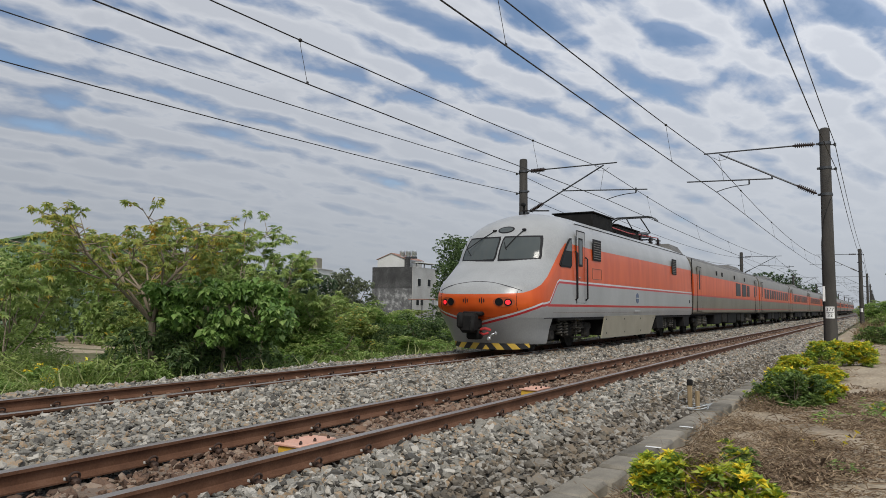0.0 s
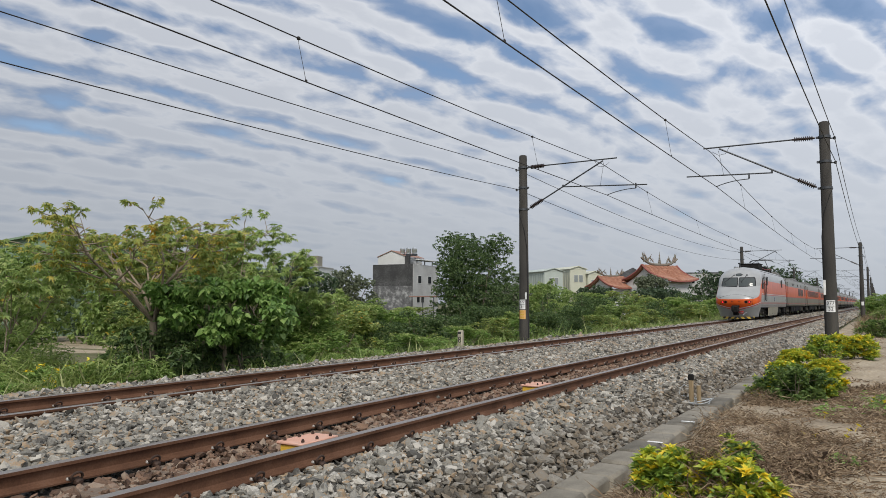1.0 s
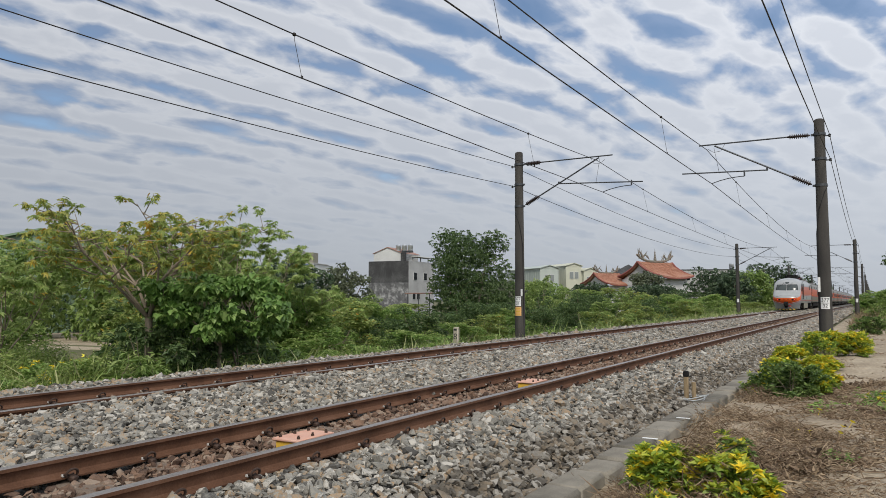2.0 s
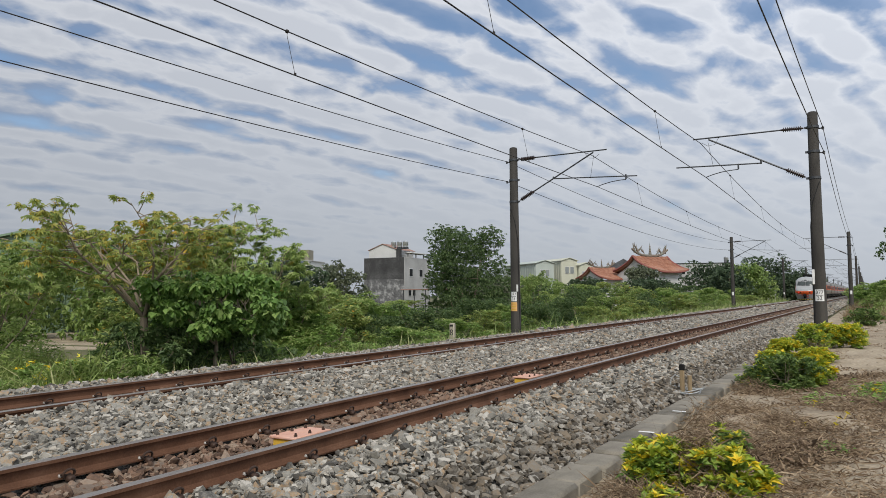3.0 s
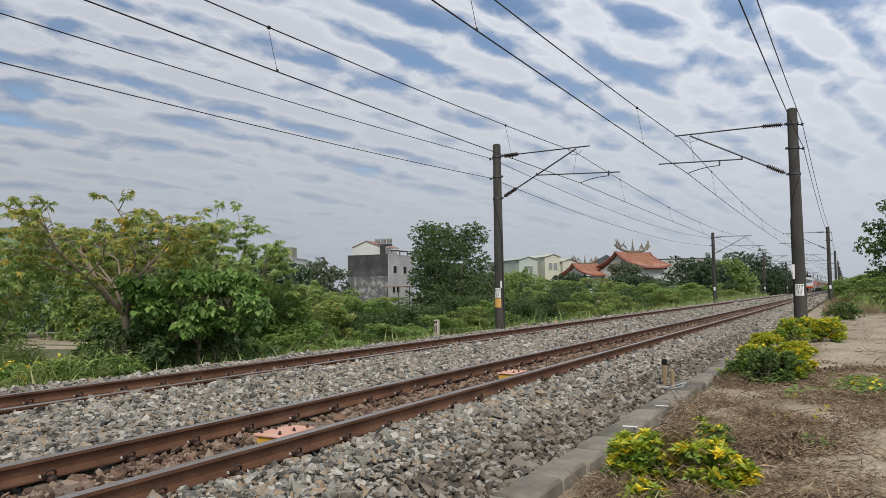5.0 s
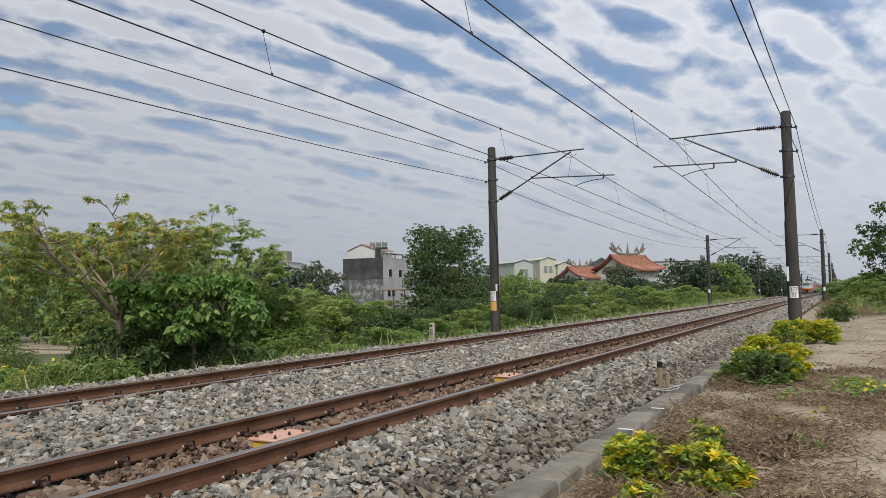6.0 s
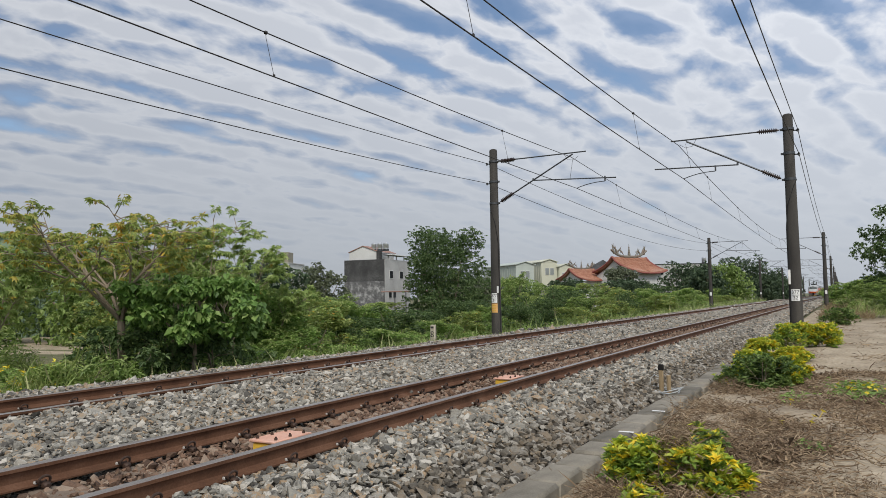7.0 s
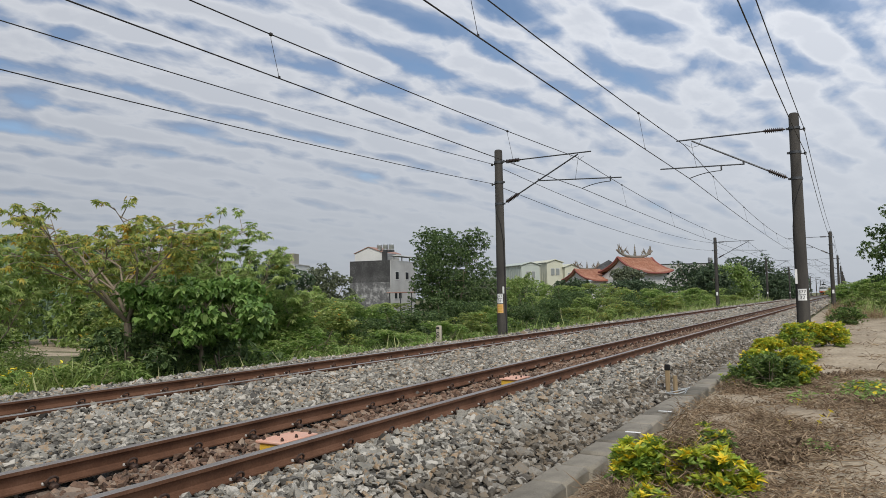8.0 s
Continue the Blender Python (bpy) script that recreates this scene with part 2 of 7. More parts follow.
# ---------------------------------------------------------------- mesh building
class Shape:
    """Vertices and faces gathered into one mesh."""

    def __init__(self):
        self.v, self.f, self.k = [], [], []

    def add(self, vs, fs, k=0):
        o = len(self.v)
        self.v += [tuple(p) for p in vs]
        self.f += [tuple(i + o for i in f) for f in fs]
        self.k += [k] * len(fs)
        return self

    def box(self, c, s, bev=0.01, m=None, k=0):
        """A box with chamfered edges."""
        hx, hy, hz = s[0] / 2, s[1] / 2, s[2] / 2
        b = min(bev, 0.45 * min(s))
        vs, fs = [], []
        for sx in (-1, 1):
            for sy in (-1, 1):
                for sz in (-1, 1):
                    vs += [(sx * (hx - b), sy * (hy - b), sz * hz), (sx * (hx - b), sy * hy, sz * (hz - b)), (sx * hx, sy * (hy - b), sz * (hz - b))]
        at = lambda x, y, z, a: ((x > 0) * 4 + (y > 0) * 2 + (z > 0)) * 3 + a
        for s1 in (-1, 1):
            fs.append([at(x, y, s1, 0) for x, y in ((-1, -1), (1, -1), (1, 1), (-1, 1))][::s1])
            fs.append([at(x, s1, z, 1) for x, z in ((-1, -1), (-1, 1), (1, 1), (1, -1))][::s1])
            fs.append([at(s1, y, z, 2) for y, z in ((-1, -1), (1, -1), (1, 1), (-1, 1))][::s1])
            for s2 in (-1, 1):
                fs.append([at(-1, s1, s2, 0), at(1, s1, s2, 0), at(1, s1, s2, 1), at(-1, s1, s2, 1)][::s1 * s2])
                fs.append([at(s1, -1, s2, 2), at(s1, 1, s2, 2), at(s1, 1, s2, 0), at(s1, -1, s2, 0)][::s1 * s2])
                fs.append([at(s1, s2, -1, 1), at(s1, s2, 1, 1), at(s1, s2, 1, 2), at(s1, s2, -1, 2)][::s1 * s2])
                for s3 in (-1, 1):
                    fs.append([at(s1, s2, s3, i) for i in (0, 2, 1)][::s1 * s2 * s3])
        if m is None:
            m = Matrix.Identity(4)
        m = Matrix.Translation(c) @ m
        return self.add([m @ Vector(p) for p in vs], fs, k)

    def tube(self, pts, r, n=8, k=0, cap=True):
        pts = [Vector(p) for p in pts]
        rs = r if isinstance(r, (list, tuple)) else [r] * len(pts)
        vs, fs = [], []
        ref = None
        for i, p in enumerate(pts):
            d = (pts[min(i + 1, len(pts) - 1)] - pts[max(i - 1, 0)]).normalized()
            if ref is None:
                ref = d.orthogonal().normalized()
            ref = (ref - d * ref.dot(d)).normalized()
            s = d.cross(ref)
            for j in range(n):
                a = 2 * math.pi * j / n
                vs.append(p + (ref * math.cos(a) + s * math.sin(a)) * rs[i])
        for i in range(len(pts) - 1):
            for j in range(n):
                a, b = i * n + j, i * n + (j + 1) % n
                fs.append((a, b, b + n, a + n))
        if cap:
            fs.append(tuple(range(n))[::-1])
            fs.append(tuple(range((len(pts) - 1) * n, len(pts) * n)))
        return self.add(vs, fs, k)

    def extrude(self, prof, y0, y1, k=0, cap=True):
        """A closed outline of (x, z), counter-clockwise seen from -y, run from y0 to y1."""
        n = len(prof)
        vs = [(x, y0, z) for x, z in prof] + [(x, y1, z) for x, z in prof]
        fs = [(i, (i + 1) % n, (i + 1) % n + n, i + n) for i in range(n)]
        if cap:
            fs += [tuple(range(n))[::-1], tuple(range(n, 2 * n))]
        return self.add(vs, fs, k)

    def disc_stack(self, p, d, rows, n=12, k=0):
        """Turned shape along d from p: rows of (distance, radius)."""
        p, d = Vector(p), Vector(d).normalized()
        return self.tube_rows([(p + d * s, r) for s, r in rows], d, n, k)

    def tube_rows(self, rows, d, n, k):
        ref = d.orthogonal().normalized()
        s = d.cross(ref)
        vs, fs = [], []
        for p, r in rows:
            for j in range(n):
                a = 2 * math.pi * j / n
                vs.append(p + (ref * math.cos(a) + s * math.sin(a)) * r)
        for i in range(len(rows) - 1):
            for j in range(n):
                a, b = i * n + j, i * n + (j + 1) % n
                fs.append((a, b, b + n, a + n))
        fs += [tuple(range(n))[::-1], tuple(range((len(rows) - 1) * n, len(rows) * n))]
        return self.add(vs, fs, k)

    def mesh(self, name, mats, smooth=40):
        me = bpy.data.meshes.new(name)
        me.from_pydata(self.v, [], self.f)
        for mt in mats if isinstance(mats, (list, tuple)) else [mats]:
            me.materials.append(mt)
        if any(self.k):
            me.polygons.foreach_set("material_index", self.k)
        if smooth:
            me.shade_smooth()
            me.set_sharp_from_angle(angle=radians(smooth))
        me.update()
        return me


def part(name, shape, mats, parent, label="", m=None, smooth=40):
    ob = new(name, shape if isinstance(shape, bpy.types.Mesh) else shape.mesh(name, mats, smooth))
    ob.parent = parent
    if m is not None:
        ob.matrix_basis = m
    if label:
        ob["label"] = label
    return ob


def thing(name, label, category, group="", kind="", m=None, data=None):
    ob = new(name, data)
    if m is not None:
        ob.matrix_basis = m
    return tagged(ob, label, category, group, kind)


def raw_mesh(name, verts, faces, mat, smooth=False):
    """A mesh from numpy arrays; faces all have the same number of corners."""
    me = bpy.data.meshes.new(name)
    nf, c = faces.shape
    me.vertices.add(len(verts))
    me.vertices.foreach_set("co", np.ascontiguousarray(verts, dtype=np.float32).ravel())
    me.loops.add(nf * c)
    me.loops.foreach_set("vertex_index", np.ascontiguousarray(faces, dtype=np.int32).ravel())
    me.polygons.add(nf)
    me.polygons.foreach_set("loop_start", np.arange(0, nf * c, c, dtype=np.int32))
    me.materials.append(mat)
    me.update(calc_edges=True)
    if smooth:
        me.shade_smooth()
    else:
        me.shade_flat()
    return me


def rotations(rng, n, tilt=math.pi):
    """n turns: any heading, leaning by up to tilt."""
    a, b, c = rng.uniform(0, 2 * np.pi, n), rng.uniform(-tilt, tilt, n), rng.uniform(0, 2 * np.pi, n)
    ca, sa, cb, sb, cc, sc = np.cos(a), np.sin(a), np.cos(b), np.sin(b), np.cos(c), np.sin(c)
    z = np.zeros(n)
    o = np.ones(n)
    rz = np.stack([np.stack([ca, -sa, z], 1), np.stack([sa, ca, z], 1), np.stack([z, z, o], 1)], 1)
    rx = np.stack([np.stack([o, z, z], 1), np.stack([z, cb, -sb], 1), np.stack([z, sb, cb], 1)], 1)
    r2 = np.stack([np.stack([cc, -sc, z], 1), np.stack([sc, cc, z], 1), np.stack([z, z, o], 1)], 1)
    return rz @ rx @ r2


def strew(protos, faces, pos, rot, scale, pick):
    """Many copies of small shapes (k, v, 3) as one array of vertices and faces."""
    v = protos[pick] * scale[:, None, :]
    v = np.einsum("nij,nvj->nvi", rot, v) + pos[:, None, :]
    n, c = v.shape[0], v.shape[1]
    f = faces[None] + (np.arange(n) * c)[:, None, None]
    return v.reshape(-1, 3), f.reshape(-1, faces.shape[1])


# ---------------------------------------------------------------- ground
def ground_z(x, y):
    base = np.interp(x, [-400, -60, -18, -13.0, -11.6, -10.8, -2.5, -2.25, -2.13, -1.5, 1.2, 3.5, 8, 60, 400],
                     [-1.2, -1.2, -1.1, -0.95, -0.75, -0.7, -0.75, -0.60, -0.565, -0.53, -0.50, -0.35, -0.2, -0.2, -0.2])
    r = 0.03 * np.sin(x * 1.7 + 0.6 * np.sin(y * 0.9)) * np.cos(y * 0.8) + 0.02 * np.sin(x * 4.1 + y * 2.7) + 0.012 * np.sin(x * 9 - y * 7.3)
    return base + r * np.where((x > -2.2) | (x < -12), 1, 0)


def make_ground():
    xs = np.concatenate([[-2500, -900, -300, -120, -60, -40], np.arange(-30, -11, 1.0), np.arange(-11, -2.5, 1.0), np.arange(-2.3, 3.0, 0.12), np.arange(3.2, 12, 1.0), [15, 25, 60, 150, 500, 2500]])
    ys = np.concatenate([[-1500, -300, -80, -30, -10], np.arange(-5, 4, 1.0), np.arange(4, 22, 0.15), np.arange(22, 60, 1.0), np.arange(60, 200, 10), [260, 400, 700, 1200, 3000]])
    X, Y = np.meshgrid(xs, ys, indexing="ij")
    V = np.stack([X, Y, ground_z(X, Y)], -1).reshape(-1, 3)
    nx, ny = len(xs), len(ys)
    i, j = np.meshgrid(np.arange(nx - 1), np.arange(ny - 1), indexing="ij")
    a = (i * ny + j).ravel()
    F = np.stack([a, a + ny, a + ny + 1, a + 1], 1)
    me = raw_mesh("ground", V, F, DIRT, True)
    me.materials.append(WEEDY)
    cx = (xs[:-1] + xs[1:])[:, None] / 2 + 0 * (ys[:-1])[None]
    cy = (ys[:-1] + ys[1:])[None] / 2 + 0 * cx
    me.polygons.foreach_set("material_index", ((cx < -2.4) | (cx > 6) | (cy > 75)).astype(np.int32).ravel())
    return tagged(new("ground", me), "dry sandy soil with scattered straw and weeds", "ground", kind="structure")


WEEDY = material("weedy earth", [(0.05, 0.06, 0.02), (0.10, 0.10, 0.04), (0.20, 0.17, 0.10)], 0.8, 0.95, 0, 0.8, 12, dist=0.05)
make_ground()

BED_PROFILE = [(-11.3, -0.78), (-10.35, -0.16), (-9.6, -0.12), (-9.0, -0.17), (-8.85, -0.19), (-7.72, -0.19), (-7.55, -0.06), (-6.6, -0.10), (-5.55, -0.13),
               (-5.2, -0.17), (-5.05, -0.22), (-3.98, -0.22), (-3.85, -0.18), (-3.4, -0.17), (-3.05, -0.24), (-2.46, -0.50)]


def bed_z(x):
    return np.interp(x, [p[0] for p in BED_PROFILE], [p[1] for p in BED_PROFILE])


def make_bed():
    s = Shape()
    xs = np.linspace(-11.3, -2.46, 90)
    prof = [(float(x), float(bed_z(x)) - 0.012) for x in xs]
    ys = [-60, -20, 0] + list(range(4, 60, 4)) + [80, 120, 200, 400, 900]
    n = len(prof)
    s.add([(x, y, z) for y in ys for x, z in prof], [(i * n + j, i * n + j + 1, (i + 1) * n + j + 1, (i + 1) * n + j) for i in range(len(ys) - 1) for j in range(n - 1)])
    ob = new("ballast_bed", s.mesh("ballast_bed", BED))
    return tagged(ob, "bed of grey crushed stone under the tracks", "ballast", kind="structure")


make_bed()


def stone_protos(rng, k=16):
    t = (1 + 5 ** 0.5) / 2
    v = np.array([(-1, t, 0), (1, t, 0), (-1, -t, 0), (1, -t, 0), (0, -1, t), (0, 1, t), (0, -1, -t), (0, 1, -t), (t, 0, -1), (t, 0, 1), (-t, 0, -1), (-t, 0, 1)], float)
    v /= np.linalg.norm(v[0])
    f = np.array([(0, 11, 5), (0, 5, 1), (0, 1, 7), (0, 7, 10), (0, 10, 11), (1, 5, 9), (5, 11, 4), (11, 10, 2), (10, 7, 6), (7, 1, 8),
                  (3, 9, 4), (3, 4, 2), (3, 2, 6), (3, 6, 8), (3, 8, 9), (4, 9, 5), (2, 4, 11), (6, 2, 10), (8, 6, 7), (9, 8, 1)])
    ps = []
    for _ in range(k):
        p = v * rng.uniform(0.8, 1.35, (12, 1)) + rng.uniform(-0.15, 0.15, (12, 3))
        for _ in range(6):   # broken faces
            nrm = rng.normal(size=3)
            nrm /= np.linalg.norm(nrm)
            d = p @ nrm
            p = p - np.outer(np.maximum(d - rng.uniform(0.3, 0.6), 0), nrm)
        ps.append(p)
    return np.array(ps), f


def make_stones():
    rng = np.random.default_rng(5)
    protos, f = stone_protos(rng)

    def field(name, x0, x1, y0, y1, per_m2, size, mat, label, thin=0.0, gap=()):
        n = int((x1 - x0) * (y1 - y0) * per_m2)
        x, y = rng.uniform(x0, x1, n), y0 + (y1 - y0) * rng.uniform(0, 1, n)
        keep = np.ones(n, bool)
        for a, b in gap:
            keep &= ~((x > a) & (x < b))
        x, y = x[keep], y[keep]
        n = len(x)
        s = size * rng.lognormal(0, 0.34, n)
        sc = np.stack([s * rng.uniform(0.95, 1.6, n), s * rng.uniform(0.8, 1.15, n), s * rng.uniform(0.5, 0.9, n)], 1)
        z = bed_z(x) + rng.uniform(-0.014, 0.034, n) + 0.012 * np.sin(3 * x + 2.1 * y) - thin
        v, ff = strew(protos, f, np.stack([x, y, z], 1), rotations(rng, n, 0.9), sc, rng.integers(0, len(protos), n))
        return tagged(new(name, raw_mesh(name, v, ff, mat)), label, "ballast", kind="stuff")

    rails = [(c + sg * GAUGE / 2 - 0.075, c + sg * GAUGE / 2 + 0.075) for c in (NEAR, FAR) for sg in (-1, 1)]
    field("lower_shoulder_ballast", -3.0, -2.40, 3.0, 26, 760, 0.036, STONE_DIRTY, "earth-stained crushed stones sloping to the kerb")
    field("shoulder_ballast", -3.88, -2.95, 3.0, 24, 760, 0.0325, STONE, "grey and buff crushed stones sloping to the kerb")
    field("shoulder_ballast", -3.88, -2.42, 24, 60, 260, 0.042, STONE, "grey crushed stones on the far shoulder")
    field("middle_ballast", -7.66, -5.13, 2.2, 20, 640, 0.033, STONE, "grey crushed stones heaped between the tracks")
    field("middle_ballast", -7.66, -5.13, 20, 60, 230, 0.044, STONE, "grey crushed stones between the tracks")
    field("outer_ballast", -10.9, -8.92, 4.5, 22, 470, 0.034, STONE, "grey crushed stones beside the outer rail")
    field("outer_ballast", -10.9, -8.92, 22, 60, 170, 0.048, STONE, "grey crushed stones beside the outer rail")
    field("inner_ballast", NEAR - 0.50, NEAR + 0.50, 2.2, 30, 560, 0.031, STONE_RUST, "rust-brown stained stones between the rails", -0.018)
    for a, b in ((-3.88, -2.42), (-7.66, -5.13), (-10.9, -8.92)):
        field("far_ballast", a, b, 60, 150, 62, 0.075, STONE, "grey crushed stones along the distant tracks")
    field("far_ballast", NEAR - 0.50, NEAR + 0.50, 30, 110, 110, 0.05, STONE_RUST, "rust-brown stones between the distant rails", -0.01)
    field("inner_ballast", FAR - 0.50, FAR + 0.50, 4.5, 40, 260, 0.034, STONE_RUST, "rust-brown stained stones between the rails", 0.0)


make_stones()


# ---------------------------------------------------------------- tracks
def rail_mesh(y0, y1):
    half = [(0.064, -0.153), (0.064, -0.141), (0.020, -0.126), (0.009, -0.110), (0.009, -0.055), (0.016, -0.042), (0.0325, -0.034), (0.0325, -0.010), (0.026, -0.002)]
    prof = half + [(-x, z) for x, z in half[::-1]]
    n = len(prof)
    s = Shape().extrude(prof, y0, y1)
    s.k = [1 if i in (7, 8, 9) else 0 for i in range(n)] + [0, 0]
    return s.mesh("rail", [RAIL_SIDE, RAIL_HEAD], 30)


def clip_mesh():
    """A bent spring clip with its shoulder, seen on +x of a rail."""
    s = Shape()
    pts = []
    for i in range(13):
        a = -0.6 + i / 12 * 4.4
        pts.append((0.085 + 0.012 * math.sin(a * 0.9), 0.045 * math.cos(a) - 0.01, -0.118 + 0.034 * math.sin(a)))
    pts = [(0.046, -0.055, -0.128), (0.07, -0.06, -0.118)] + pts + [(0.06, 0.02, -0.126)]
    s.tube(pts, 0.0095, 6)
    s.box((0.10, -0.005, -0.150), (0.06, 0.055, 0.045), 0.012)
    s.box((0.055, -0.052, -0.128), (0.028, 0.03, 0.022), 0.005, None, 1)
    return s.mesh("clip", [CLIP, TOE])


def make_tracks():
    rail = rail_mesh(-40, 700)
    clip = clip_mesh()
    sl = Shape()
    sl.box((0, 0, 0), (2.0, 0.235, 0.16), 0.02)
    sleeper = sl.mesh("sleeper", SLEEPER)
    for cx, label, n, y_shift in ((NEAR, "rusty railway track with spring-clipped rails on concrete sleepers", 70, 0), (FAR, "rusty railway track half buried in ballast", 70, 0.2)):
        t = thing("railway_track", label, "railway track", "railway tracks", "structure", pose(cx, 0, 0))
        for sg in (-1, 1):
            part("rail", rail, None, t, "brown rusted rail with a worn head", pose(sg * GAUGE / 2, 0, 0))
        for k in range(-6, n):
            y = SLEEPER_Y + y_shift + k * SLEEPER_STEP
            part("sleeper", sleeper, None, t, "", pose(0, y, -0.262))
            for sg in (-1, 1):
                for side in (-1, 1):
                    if k > 44 and side * 1 < 0:
                        continue
                    m = pose(sg * GAUGE / 2, y, 0, 0, 0, 0 if side > 0 else 180)
                    part("clip", clip, None, t, "", m)


make_tracks()


def make_magnets():
    """Yellow track magnets with a bolted lid, between the near rails."""
    ob = thing("track_magnet", "yellow track magnet with a faded salmon lid between the rails", "track magnet", "track magnets", "", pose(-4.29, 4.96, -0.2))
    part("body", Shape().box((0, 0, 0.07), (0.25, 0.44, 0.14), 0.015), YELLOW, ob, "yellow painted housing")
    lid = material("faded salmon lid", [(0.50, 0.24, 0.16), (0.62, 0.34, 0.24), (0.55, 0.36, 0.28)], 5, 0.6, 0, 0.1, 60)
    part("lid", Shape().box((0, 0, 0.152), (0.29, 0.48, 0.022), 0.006), lid, ob, "faded salmon lid plate")
    bolt = Shape().disc_stack((0, 0, 0), (0, 0, 1), [(0, 0.014), (0.018, 0.014), (0.02, 0.009), (0.03, 0.009)], 6).mesh("bolt", CLIP)
    for x in (-0.1, 0.1):
        for y in (-0.18, 0, 0.18):
            part("bolt", bolt, None, ob, "", pose(x, y, 0.162))
    copy_thing(ob, pose(-4.33, 9.98, -0.2))


make_magnets()


# ---------------------------------------------------------------- kerb
def make_kerb():
    k = thing("kerb", "weathered concrete kerb blocks at the foot of the ballast", "kerb", kind="structure")
    rng = random.Random(3)
    y = -1.4
    protos = []
    for ln in (0.58, 0.66, 0.74):
        protos.append((ln, Shape().box((0, 0, 0), (0.33, ln - 0.03, 0.34), 0.03).mesh("kerb_stone", KERB)))
    while y < 17:
        ln, me = rng.choice(protos)
        part("kerb_stone", me, None, k, "", pose(-2.295 + rng.uniform(-0.018, 0.018), y + ln / 2, -0.595 + rng.uniform(-0.02, 0.012), rng.uniform(-1, 1), rng.uniform(-1, 1), rng.uniform(-0.8, 0.8)))
        y += ln


make_kerb()


# ---------------------------------------------------------------- masts and wires
def insulator(s, p, q, r=0.078, n=9):
    p, q = Vector(p), Vector(q)
    ln = (q - p).length
    rows = [(0, 0.02)]
    for i in range(n):
        a = ln * (0.1 + 0.8 * i / n)
        w = ln * 0.8 / n
        rows += [(a, r * 0.5), (a + 0.15 * w, r), (a + 0.45 * w, r), (a + 0.6 * w, r * 0.5)]
    rows += [(ln, 0.02)]
    s.disc_stack(p, q - p, rows, 12)


def text_mesh(body, size, mat, name="numeral"):
    cu = bpy.data.curves.new(name, "FONT")
    cu.body, cu.size, cu.align_x, cu.align_y, cu.extrude = body, size, "CENTER", "CENTER", 0.001
    tmp = bpy.data.objects.new(name, cu)
    scene.collection.objects.link(tmp)
    me = bpy.data.meshes.new_from_object(tmp.evaluated_get(bpy.context.evaluated_depsgraph_get()))
    bpy.data.objects.remove(tmp)
    me.materials.clear()
    me.materials.append(mat)
    return me


